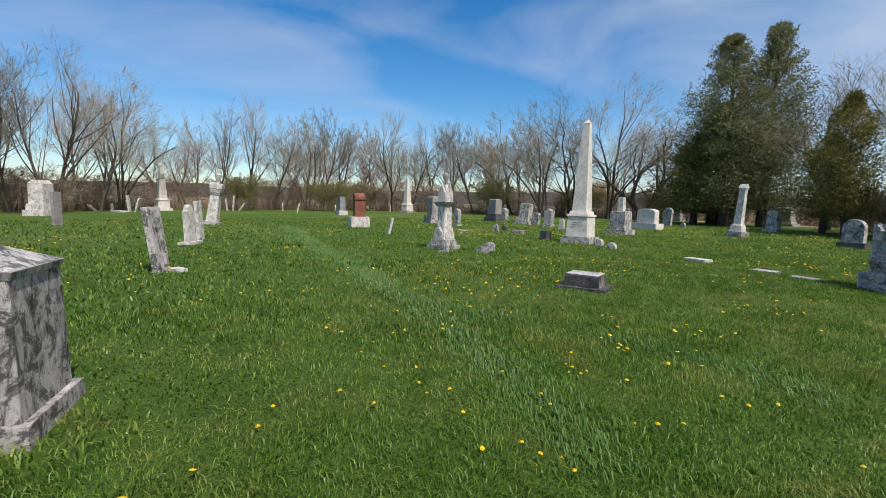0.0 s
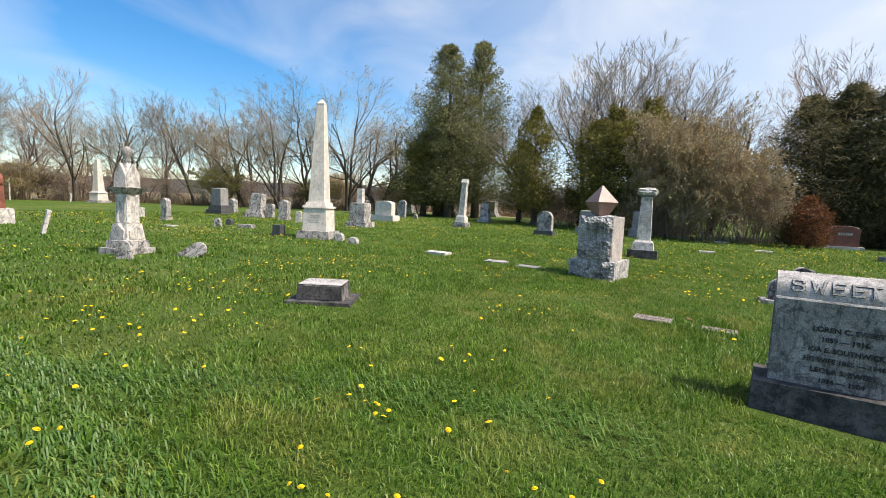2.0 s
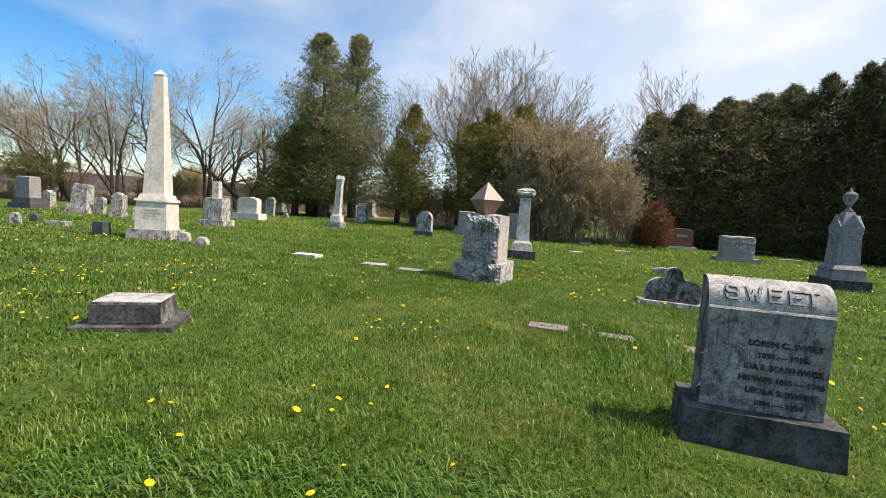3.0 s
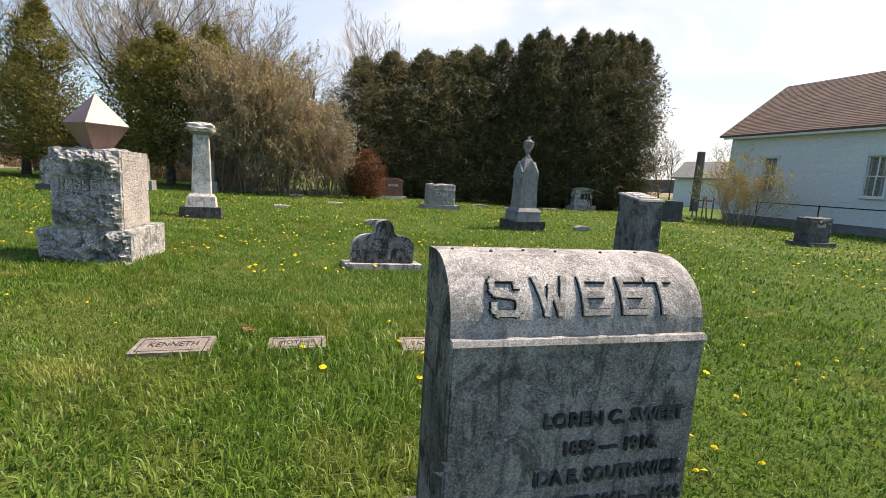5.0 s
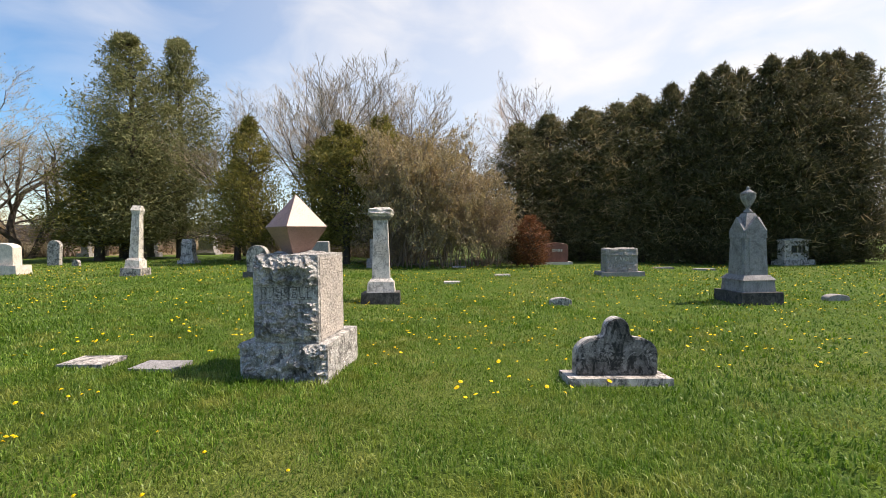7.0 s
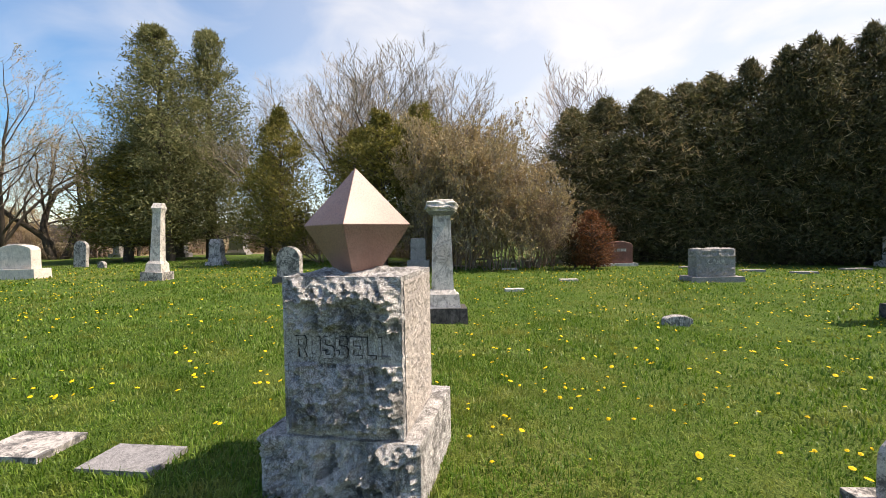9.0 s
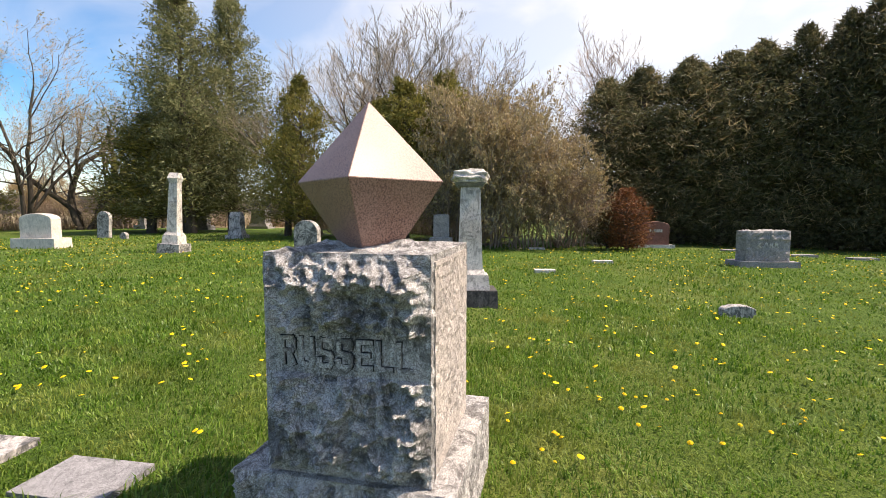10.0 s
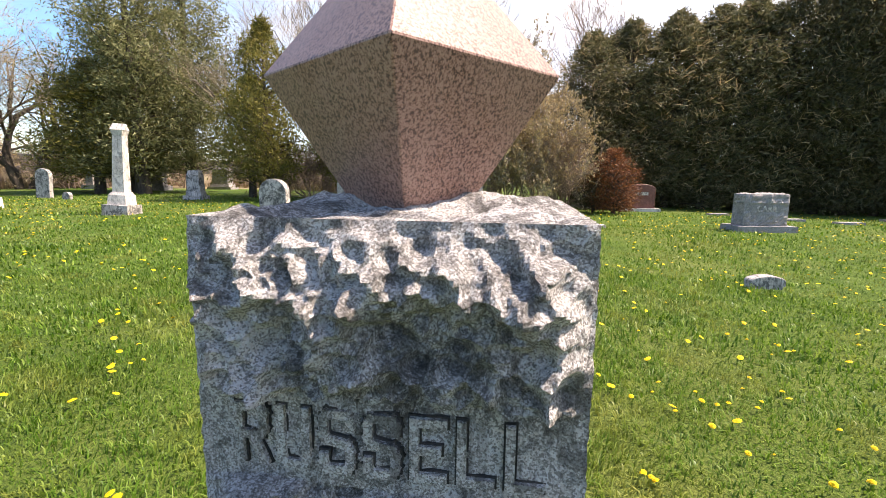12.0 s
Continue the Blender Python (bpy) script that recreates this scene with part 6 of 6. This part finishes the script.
# ---- white house, shed and fence ----
def build_house():
    hs = new("house")
    hs.location = (0, 0, 0)
    x0, x1, y0, y1, zf, ze, zr = 8.0, 23.6, -30.0, -21.8, 0.36, 4.40, 7.5
    wins = [(16.55, 17.30), (20.98, 21.72), (12.1, 12.85)]
    wz0, wz1 = 1.58, 3.24
    bm = bmesh.new()

    def blk(a0, a1, b0, b1, c0, c1):
        frustum(bm, c0, c1, a1 - a0, b1 - b0, a1 - a0, b1 - b0, (a0 + a1) / 2, (b0 + b1) / 2)
    cuts = [x0] + [v for w in sorted(wins) for v in w] + [x1]
    for i in range(0, len(cuts), 2):
        blk(cuts[i], cuts[i + 1], y1 - 0.2, y1 - 0.03, wz0, wz1)
    blk(x0, x1, y1 - 0.2, y1 - 0.03, zf, wz0), blk(x0, x1, y1 - 0.2, y1 - 0.03, wz1, ze)
    blk(x0, x0 + 0.2, y0, y1 - 0.2, zf, ze), blk(x1 - 0.2, x1, y0, y1 - 0.2, zf, ze), blk(x0, x1, y0 - 0.2, y0, zf, ze)
    part("wall", bm, SIDING, hs, "white clapboard wall")
    for xe in (x0 + 0.1, x1 - 0.1):
        bm = slab(bmesh.new(), [(y0, ze), (y1, ze), ((y0 + y1) / 2, zr - 0.1)], xe - 0.1, xe + 0.1)
        part("gable_wall", bm, SIDING, hs)
    bm = frustum(bmesh.new(), -0.5, zf - 0.002, x1 - x0 - 0.1, y1 - y0 - 0.1, x1 - x0 - 0.1, y1 - y0 - 0.1, (x0 + x1) / 2, (y0 + y1) / 2)
    part("foundation", bm, CONCRETE, hs, "grey concrete foundation")
    # clapboards, each its own board
    step, boards = 0.135, {}
    z = zf
    while z < ze - 0.02:
        spans = [(x0, x1)] if z + step < wz0 - 0.06 or z > wz1 + 0.06 else [(cuts[i] + (0.07 if i else 0), cuts[i + 1] - (0.07 if i + 2 < len(cuts) else 0)) for i in range(0, len(cuts), 2)]
        for a, b in spans:
            key = (round(a, 2), round(b, 2))
            if key not in boards:
                bm = bmesh.new()
                vs = [bm.verts.new(p) for p in ((a, 0, 0), (a, 0.022, 0), (a, 0.002, step), (a, -0.02, step), (b, 0, 0), (b, 0.022, 0), (b, 0.002, step), (b, -0.02, step))]
                for q in ((0, 1, 2, 3), (7, 6, 5, 4), (0, 4, 5, 1), (1, 5, 6, 2), (2, 6, 7, 3)):
                    bm.faces.new([vs[i] for i in q])
                bmesh.ops.recalc_face_normals(bm, faces=bm.faces)
                ob = part("clapboard", bm, SIDING, hs)
                boards[key] = ob.data
            else:
                ob = new("clapboard", boards[key])
                ob.parent = hs
            ob.location = (0, y1 - 0.03, z)
        z += step
    bm = frustum(bmesh.new(), zf - 0.02, ze, 0.12, 0.05, 0.12, 0.05, x1 - 0.06, y1 + 0.005)
    part("corner_board", bm, TRIMWHITE, hs)
    bm = frustum(bmesh.new(), ze - 0.16, ze + 0.02, x1 - x0 + 0.4, 0.05, x1 - x0 + 0.4, 0.05, (x0 + x1) / 2 + 0.1, y1 + 0.30)
    part("fascia", bm, TRIMWHITE, hs)
    ym = (y0 + y1) / 2
    for ya in (y1 + 0.34, y0 - 0.34):
        xa, xb, n = x0 - 0.5, x1 + 0.55, 34
        verts = [(xa, ya, ze - 0.06), (xb, ya, ze - 0.06), (xb, ym, zr - 0.05), (xa, ym, zr - 0.05), (xa, ya, ze + 0.02), (xb, ya, ze + 0.02), (xb, ym, zr + 0.02), (xa, ym, zr + 0.02)]
        deck = raw("roof", verts, [(0, 1, 2, 3), (0, 1, 5, 4), (0, 3, 7, 4), (1, 2, 6, 5), (4, 5, 6, 7), (3, 2, 6, 7)], SHINGLE, hs, "brown asphalt shingle roof")
        dy, dz = (ym - ya) / n, (zr - ze) / n
        strip = None
        for k in range(n):
            if strip is None:
                strip = raw("shingle_course", [(xa, 0, 0.024), (xb, 0, 0.024), (xa, 0, 0.042), (xb, 0, 0.042), (xa, dy * 1.1, dz * 1.1 + 0.026), (xb, dy * 1.1, dz * 1.1 + 0.026)], [(0, 1, 3, 2), (2, 3, 5, 4)], SHINGLE, deck)
                row = strip
            else:
                row = new("shingle_course", strip.data)
                row.parent = deck
            row.location = (0, ya + dy * k, ze + dz * k)
    for a, b in wins:
        w = b - a
        bm = bmesh.new()
        for (c, s, lo, hi) in ((a - 0.03, 0.10, wz0 - 0.02, wz1 + 0.1), (b + 0.03, 0.10, wz0 - 0.02, wz1 + 0.1)):
            frustum(bm, lo, hi, s, 0.07, s, 0.07, c, y1 + 0.002)
        frustum(bm, wz1, wz1 + 0.12, w + 0.16, 0.08, w + 0.16, 0.08, (a + b) / 2, y1 + 0.004)
        wn = part("window", bm, TRIMWHITE, hs, "white double-hung window")
        part("sill", frustum(bmesh.new(), wz0 - 0.08, wz0, w + 0.2, 0.16, w + 0.2, 0.12, (a + b) / 2, y1 + 0.03), TRIMWHITE, wn)
        mid = (wz0 + wz1) / 2
        for lo, hi, yy in ((wz0, mid + 0.02, y1 - 0.06), (mid - 0.02, wz1, y1 - 0.09)):
            bm = bmesh.new()
            for xx in (a + 0.03, (a + b) / 2, b - 0.03):
                frustum(bm, lo, hi, 0.045, 0.03, 0.045, 0.03, xx, yy)
            for zz in (lo, hi - 0.045):
                frustum(bm, zz, zz + 0.045, w - 0.06, 0.028, w - 0.06, 0.028, (a + b) / 2, yy)
            part("sash", bm, TRIMWHITE, wn)
            gl = part("pane", frustum(bmesh.new(), lo, hi, w - 0.06, 0.006, w - 0.06, 0.006, (a + b) / 2, yy), GLASS, wn)
            gl.visible_shadow = False
        bm = bmesh.new()
        for k in range(10):
            frustum(bm, wz0, wz1, 0.022, 0.02 + 0.01 * (k % 2), 0.022, 0.02, a + 0.04 + 0.02 * k, y1 - 0.16 - 0.008 * (k % 3))
            if k < 4:
                frustum(bm, wz0, wz1, 0.022, 0.02, 0.022, 0.02, b - 0.04 - 0.02 * k, y1 - 0.16 - 0.008 * (k % 3))
        part("curtain", bm, CURTAIN, wn)
        part("room_back", frustum(bmesh.new(), wz0 - 0.3, wz1 + 0.3, w + 1.2, 0.02, w + 1.2, 0.02, (a + b) / 2, y1 - 1.0), DARKROOM, wn)
    tagged(hs, "white clapboard house with a brown shingle roof", "house")
    # pipe fence along the wall
    fc = new("pipe_fence")
    fc.location = (17.5, -21.0, ground_z(17.5, -21))
    for px in (-4.2, -1.8, 0.8, 3.6):
        part("post", lathe(bmesh.new(), [(0.028, -0.2), (0.028, 1.12), (0.01, 1.14)], 8, px, 0), IRON, fc)
    bm = lathe(bmesh.new(), [(0.022, -4.8), (0.022, 3.7)], 8)
    bmesh.ops.rotate(bm, verts=bm.verts, cent=(0, 0, 0), matrix=Matrix.Rotation(radians(90), 3, "Y"))
    bmesh.ops.translate(bm, verts=bm.verts, vec=(0, 0, 1.10))
    part("rail", bm, IRON, fc)
    tagged(fc, "black iron pipe fence beside the white house", "fence")
    gt = new("picket_gate")
    gt.location = (23.2, -20.6, ground_z(23, -21))
    for k in range(5):
        bm = frustum(bmesh.new(), 0.0, 1.2, 0.05, 0.05, 0.05, 0.05, 0.22 * k, 0.1 * k, 0.18 * (k % 2))
        part("picket", soften(bm, 0.005, 1), POLEWOOD, gt)
    part("rail", frustum(bmesh.new(), 0.95, 1.02, 1.0, 0.05, 1.0, 0.05, 0.45, 0.2), POLEWOOD, gt)
    tagged(gt, "dark weathered wooden gate by a thin shrub", "gate")


build_house()


def build_shed(x, y, yaw):
    sh = new("far_shed")
    sh.matrix_world = Matrix.Translation((x, y, ground_z(x, y))) @ pose(0, 0, 0, 0, 0, yaw)
    w, d, h, r = 5.0, 6.0, 3.0, 4.5
    bm = bmesh.new()
    frustum(bm, -0.1, h, d, w, d, w)
    part("wall", bm, SIDING, sh)
    part("gable_wall", slab(bmesh.new(), [(-w / 2, h), (w / 2, h), (0, r)], -d / 2, d / 2), SIDING, sh)
    for s in (1, -1):
        bm = slab(bmesh.new(), [(s * (w / 2 + 0.4), h - 0.28), (s * (w / 2 + 0.4), h - 0.1), (0, r + 0.16), (0, r + 0.0)], -d / 2 - 0.3, d / 2 + 0.3)
        part("roof", bm, CONCRETE, sh)
    wn = part("window", frustum(bmesh.new(), 1.1, 2.4, 0.06, 1.0, 0.06, 1.0, -d / 2 - 0.03, 0.3), TRIMWHITE, sh)
    for a in (-0.22, 0.22):
        for b in (1.17, 1.79):
            part("pane", frustum(bmesh.new(), b, b + 0.54, 0.02, 0.38, 0.02, 0.38, -d / 2 - 0.06, 0.3 + a), DARKROOM, wn)
    part("porch_roof", frustum(bmesh.new(), 2.55, 2.7, 1.4, w + 0.6, 1.3, w + 0.6, -d / 2 - 0.6, 0), CONCRETE, sh)
    return tagged(sh, "small white shed with a low gable and window", "shed")
build_shed(41.0, -41.0, 20)


def build_pole():
    pl = new("old_post")
    pl.location = (31.5, -28.3, ground_z(31, -28))
    part("post", soften(frustum(bmesh.new(), -0.2, 4.4, 0.42, 0.42, 0.38, 0.38), 0.03), POLEWOOD, pl)
    tagged(pl, "tall dark weathered square post near the shed", "post")
    ts = new("blue_roofed_hut")
    ts.location = (40, -46, ground_z(40, -46))
    part("wall", frustum(bmesh.new(), -0.1, 2.2, 3, 4, 3, 4), SIDING, ts)
    part("roof", slab(bmesh.new(), [(-2.3, 2.2), (2.3, 2.2), (0.8, 3.4), (-0.8, 3.4)], -1.8, 1.8), TARP, ts, "blue metal roof")
    tagged(ts, "small hut with a blue roof behind the house", "hut")


build_pole()


# ---- grass and flowers ----
def clear_of_stones(px, py):
    """True where no stone stands."""
    ok = np.ones(len(px), bool)
    for x, y, a, hd, hw in FOOT:
        dx, dy = px - x, py - y
        u, v = dx * math.cos(a) + dy * math.sin(a), -dx * math.sin(a) + dy * math.cos(a)
        ok &= ~((np.abs(u) < hd - 0.01) & (np.abs(v) < hw - 0.01))
    return ok


def lawn_z(px, py):
    fade = np.clip((py + 12) / 6, 0, 1) * np.clip((1.5 - py) / 4, 0, 1)
    return 0.03 + 0.03 * np.clip(py, -2.0, 7.5) + 0.02 * np.clip(px - 14, 0, 8) * fade


def tuft_map(px, py):
    """Where the grass stands taller, in soft patches about half a metre wide."""
    return (np.sin(px * 3.1 + 1.7 * np.sin(py * 1.3)) * np.sin(py * 2.7 + 1.4 * np.sin(px * 1.1 + 2)) + np.sin(px * 0.9 + py * 1.3) + 0.8 * np.sin(px * 11 + 2 * np.sin(py * 7)) * np.sin(py * 9.5 + 2 * np.sin(px * 6))) * 0.5


def path_gap(px, py):
    """Distance from the walked line on the plan."""
    ax, ay, bx, by = 0.0, -0.3, 11.0, 3.0
    t = np.clip(((px - ax) * (bx - ax) + (py - ay) * (by - ay)) / ((bx - ax) ** 2 + (by - ay) ** 2), 0, 1)
    return np.hypot(px - ax - t * (bx - ax), py - ay - t * (by - ay))


def build_grass():
    rng = np.random.default_rng(5)
    got = []
    for lo, hi, box, dens, h, w in ((0, 3.2, (-3, -3.6, 14.5, 6.5), 2800, 0.056, 0.0036), (3.2, 6.5, (-5, -7, 18, 10), 900, 0.060, 0.0060), (6.5, 13, (-6, -14, 25, 17), 240, 0.066, 0.0098), (13, 30, (-10, -22, 42, 34), 50, 0.075, 0.018)):
        n = int((box[2] - box[0]) * (box[3] - box[1]) * dens)
        px, py = rng.uniform(box[0], box[2], n), rng.uniform(box[1], box[3], n)
        g = path_gap(px, py)
        keep = (g >= lo) & (g < hi) & clear_of_stones(px, py) & (px < 29.5 + 0.4 * np.clip(py, -5, 30))
        px, py = px[keep], py[keep]
        tm = tuft_map(px, py)
        tall = np.maximum(0.45, 1 + 0.42 * tm)
        # long grass round the flush markers and at the foot of the rolled-top stone
        for cx, cy, rad, more in ((7.9, 0.4, 1.3, 0.9), (6.7, 0.3, 1.0, 0.6), (5.4, 0.9, 0.6, 0.5), (10.8, 2.3, 0.4, 0.8), (-1.0, 3.2, 0.5, 0.5)):
            tall += more * np.clip(1 - np.hypot(px - cx, py - cy) / rad, 0, 1)
        # the worn wheel track, lying lighter and longer
        trk = np.abs(px - 2.3 - 0.05 * (py - 3) ** 1.0)
        tall += 0.35 * np.exp(-(trk / 0.16) ** 2) * (py > 0.5)
        got.append((px, py, h * tall * rng.uniform(0.45, 1.35, len(px)), w * rng.uniform(0.7, 1.4, len(px))))
    px, py, h, w = (np.concatenate(c) for c in zip(*got))
    n = len(px)
    z = lawn_z(px, py) - 0.008
    a = rng.uniform(0, 2 * np.pi, n)
    # neighbours lean the same way, in swirls
    swirl = 2.6 * np.sin(px * 2.3 + 1.9 * np.sin(py * 1.9)) + 2.2 * np.sin(py * 3.1 + 1.3 * np.sin(px * 2.7))
    b = swirl + rng.normal(0, 1.5, n)
    a = b - np.pi / 2 + rng.uniform(-1.1, 1.1, n)
    bend = h * rng.uniform(0.2, 1.25, n)
    ux, uy, vx, vy = np.cos(a) * w, np.sin(a) * w, np.cos(b) * bend, np.sin(b) * bend
    co = np.empty((n, 5, 3), np.float32)
    co[:, 0] = np.stack([px - ux, py - uy, z], 1)
    co[:, 1] = np.stack([px + ux, py + uy, z], 1)
    co[:, 2] = np.stack([px + ux * 0.8 + vx * 0.3, py + uy * 0.8 + vy * 0.3, z + h * 0.62], 1)
    co[:, 3] = np.stack([px - ux * 0.8 + vx * 0.3, py - uy * 0.8 + vy * 0.3, z + h * 0.62], 1)
    co[:, 4] = np.stack([px + vx, py + vy, z + h * (1.05 - 0.35 * bend / h)], 1)
    me = bpy.data.meshes.new("grass")
    me.vertices.add(n * 5)
    me.vertices.foreach_set("co", co.ravel())
    base = np.arange(n, dtype=np.int32)[:, None] * 5
    loops = (base + np.array([[0, 1, 2, 3, 3, 2, 4]], np.int32)).ravel()
    me.loops.add(n * 7)
    me.loops.foreach_set("vertex_index", loops)
    me.polygons.add(n * 2)
    starts = (np.arange(n, dtype=np.int32)[:, None] * 7 + np.array([[0, 4]], np.int32)).ravel()
    me.polygons.foreach_set("loop_start", starts)
    me.update(calc_edges=True)
    me.validate()
    me.materials.append(GRASS)
    tagged(new("grass", me), "uneven spring grass, freshly green with pale old blades", "grass", kind="stuff")


build_grass()


def build_dandelions():
    rnd = random.Random(77)
    bm = bmesh.new()
    for k, (r, z, n) in enumerate(((0.021, 0.0, 12), (0.016, 0.006, 10), (0.009, 0.010, 7))):
        c = bm.verts.new((0, 0, z + 0.004))
        ring = [bm.verts.new((r * (1 + 0.12 * (i % 2)) * math.cos(2 * math.pi * i / n + k), r * (1 + 0.12 * (i % 2)) * math.sin(2 * math.pi * i / n + k), z - 0.002 * (i % 2))) for i in range(n)]
        for i in range(n):
            bm.faces.new((c, ring[i], ring[(i + 1) % n]))
    src = new("dandelion")
    hd = part("flower_head", bm, YELLOW, src)
    part("stem", lathe(bmesh.new(), [(0.003, -0.07), (0.0025, 0.001)], 5), STEM, src)
    tagged(src, "yellow dandelion in bloom in the grass", "dandelion", "dandelions in the lawn")

    def free(x, y):
        return bool(clear_of_stones(np.array([x]), np.array([y]))[0])
    spots = [(0.05, 2.66), (0.18, 2.9), (0.82, 2.66), (1.22, 2.62), (1.28, 2.87), (1.37, 3.11), (1.33, 2.28), (1.41, 2.61), (0.65, 2.92), (1.08, 3.68), (1.14, 3.26), (1.38, 1.57), (1.47, 1.64), (1.54, 1.54), (1.53, 1.43), (1.18, 1.82), (1.45, 1.79), (3.33, 1.66), (3.58, 1.38), (3.1, 0.71), (-0.92, 7.0), (11.6, 2.0), (12.06, 2.24), (11.18, 2.1), (12.11, 1.38), (11.9, 1.14), (11.96, 0.92), (12.22, 0.68), (12.29, 0.36), (12.56, 0.06), (12.8, 1.28), (12.87, 0.69), (11.25, 1.46), (12.83, 4.91), (12.87, 4.85), (12.78, 4.99), (8.54, 3.38), (8.34, 3.22), (8.34, 3.15), (8.47, 3.08), (8.53, 3.01), (8.24, 2.63), (9.33, 3.4), (9.02, 2.92), (8.81, 2.32), (8.25, 1.97), (8.92, -2.06), (8.21, -1.65)]
    clusters = [(3.54, 2.80, 5, 0.12), (4.45, 1.91, 1, 0.05), (3.3, 5.2, 12, 0.8), (2.0, 4.2, 10, 1.0), (1.2, 4.6, 12, 1.2), (9.2, 4.4, 9, 0.3), (10.2, 4.6, 6, 0.25), (12.6, 1.2, 10, 0.5), (13.6, 0.8, 14, 0.9), (12.2, 0.2, 10, 0.9),
                (11.9, 2.0, 6, 0.25), (6.6, 3.4, 9, 0.5), (7.3, 3.0, 8, 0.6), (6.3, -1.4, 10, 0.7), (7.4, -3.2, 10, 0.8), (8.8, 5.4, 12, 1.0), (7.2, 8.2, 26, 1.0), (8.4, 7.6, 18, 0.9), (5.2, 7.2, 12, 0.9), (9.8, 6.2, 8, 0.7), (3.2, 1.9, 4, 0.4), (2.4, 2.4, 7, 0.4), (2.6, 1.7, 4, 0.3)]
    for cx, cy, n, r in clusters:
        for _ in range(n):
            spots.append((cx + rnd.gauss(0, r * 0.6), cy + rnd.gauss(0, r * 0.6)))
    spots = [s for s in spots if free(*s)][:290]
    first = True
    for x, y in spots:
        s = rnd.uniform(0.65, 1.1)
        m = Matrix.Translation((x, y, ground_z(x, y) + rnd.uniform(0.045, 0.075))) @ pose(0, 0, 0, rnd.gauss(0, 16), rnd.gauss(0, 16), rnd.uniform(0, 360)) @ Matrix.Scale(s, 4)
        if first:
            src.matrix_world, first = m, False
        else:
            copy_thing(src, m)
    # the rest of the lawn's flowers, too many to count
    verts, faces = [], []
    for _ in range(12000):
        x, y = rnd.uniform(-4, 30), rnd.uniform(-18, 30)
        g = float(path_gap(np.array([x]), np.array([y]))[0])
        dens = 0.5 + 0.5 * noise.noise(Vector((x * 0.35, y * 0.35, 7))) + (0.25 if 11 < x < 24 and y < 2 else 0)
        if dens < (0.44 if x > 10 else 0.56) or g < 1.2 or rnd.random() < 0.3:
            continue
        if not free(x, y):
            continue
        z, r = ground_z(x, y) + rnd.uniform(0.04, 0.075), rnd.uniform(0.014, 0.026)
        tx, ty, b = rnd.gauss(0, 0.25), rnd.gauss(0, 0.25), len(verts)
        verts.append((x, y, z + 0.008))
        for i in range(8):
            dx, dy = r * math.cos(i * 0.785), r * math.sin(i * 0.785)
            verts.append((x + dx, y + dy, z + tx * dx + ty * dy))
        faces += [(b, b + 1 + i, b + 1 + (i + 1) % 8) for i in range(8)]
    tagged(raw("dandelion_heads", verts, faces, YELLOW), "countless yellow dandelion heads across the lawn", "dandelions", kind="stuff")
    lf = new("dead_leaf")
    lf.matrix_world = Matrix.Translation((8.12, 1.09, ground_z(8.1, 1.1) + 0.05)) @ pose(0, 0, 0, 20, -15, 40)
    bm = bmesh.new()
    c = bm.verts.new((0, 0, 0.015))
    ring = [bm.verts.new(((0.05 + 0.025 * (i % 3)) * math.cos(i * 0.5236), (0.035 + 0.02 * (i % 2)) * math.sin(i * 0.5236), 0.02 * math.sin(i * 1.7))) for i in range(12)]
    for i in range(12):
        bm.faces.new((c, ring[i], ring[(i + 1) % 12]))
    part("blade", bm, DEADLEAF, lf)
    tagged(lf, "curled brown dead leaf on the grass", "leaf")


build_dandelions()


def build_wheel_tracks():
    """Two faint wheel tracks, where longer grass lies over and catches the light."""
    rnd = random.Random(19)
    verts, faces = [], []
    lines = [[(1.78, 1.3), (1.95, 1.94), (2.26, 3.7), (2.35, 5.0), (2.6, 8.0), (2.85, 12.3), (3.9, 23.0)], [(4.25, 1.1), (4.2, 2.06), (3.9, 3.1), (3.1, 4.15), (2.3, 5.6)]]
    for pts in lines:
        for (x0, y0), (x1, y1) in zip(pts, pts[1:]):
            ln = math.hypot(x1 - x0, y1 - y0)
            ux, uy = (x1 - x0) / ln, (y1 - y0) / ln
            for _ in range(int(ln * 420)):
                t, off = rnd.random(), rnd.gauss(0, 0.17)
                x, y = x0 + (x1 - x0) * t - uy * off, y0 + (y1 - y0) * t + ux * off
                z, h = ground_z(x, y), rnd.uniform(0.045, 0.085)
                a, w = rnd.gauss(0, 0.6), rnd.uniform(0.0025, 0.0045) * (1 + 0.05 * max(0, y))
                dx, dy = ux * math.cos(a) - uy * math.sin(a), uy * math.cos(a) + ux * math.sin(a)
                b = len(verts)
                verts += [(x - dy * w, y + dx * w, z), (x + dy * w, y - dx * w, z), (x + dx * h * 0.5 + dy * w, y + dy * h * 0.5 - dx * w, z + h * 0.7), (x + dx * h * 0.5 - dy * w, y + dy * h * 0.5 + dx * w, z + h * 0.7), (x + dx * h * 1.2, y + dy * h * 1.2, z + h * 0.6)]
                faces += [(b, b + 1, b + 2, b + 3), (b + 3, b + 2, b + 4)]
    tagged(raw("laid_grass", verts, faces, GRASS_PALE), "longer pale grass laid over in old wheel tracks", "grass", kind="stuff")


build_wheel_tracks()
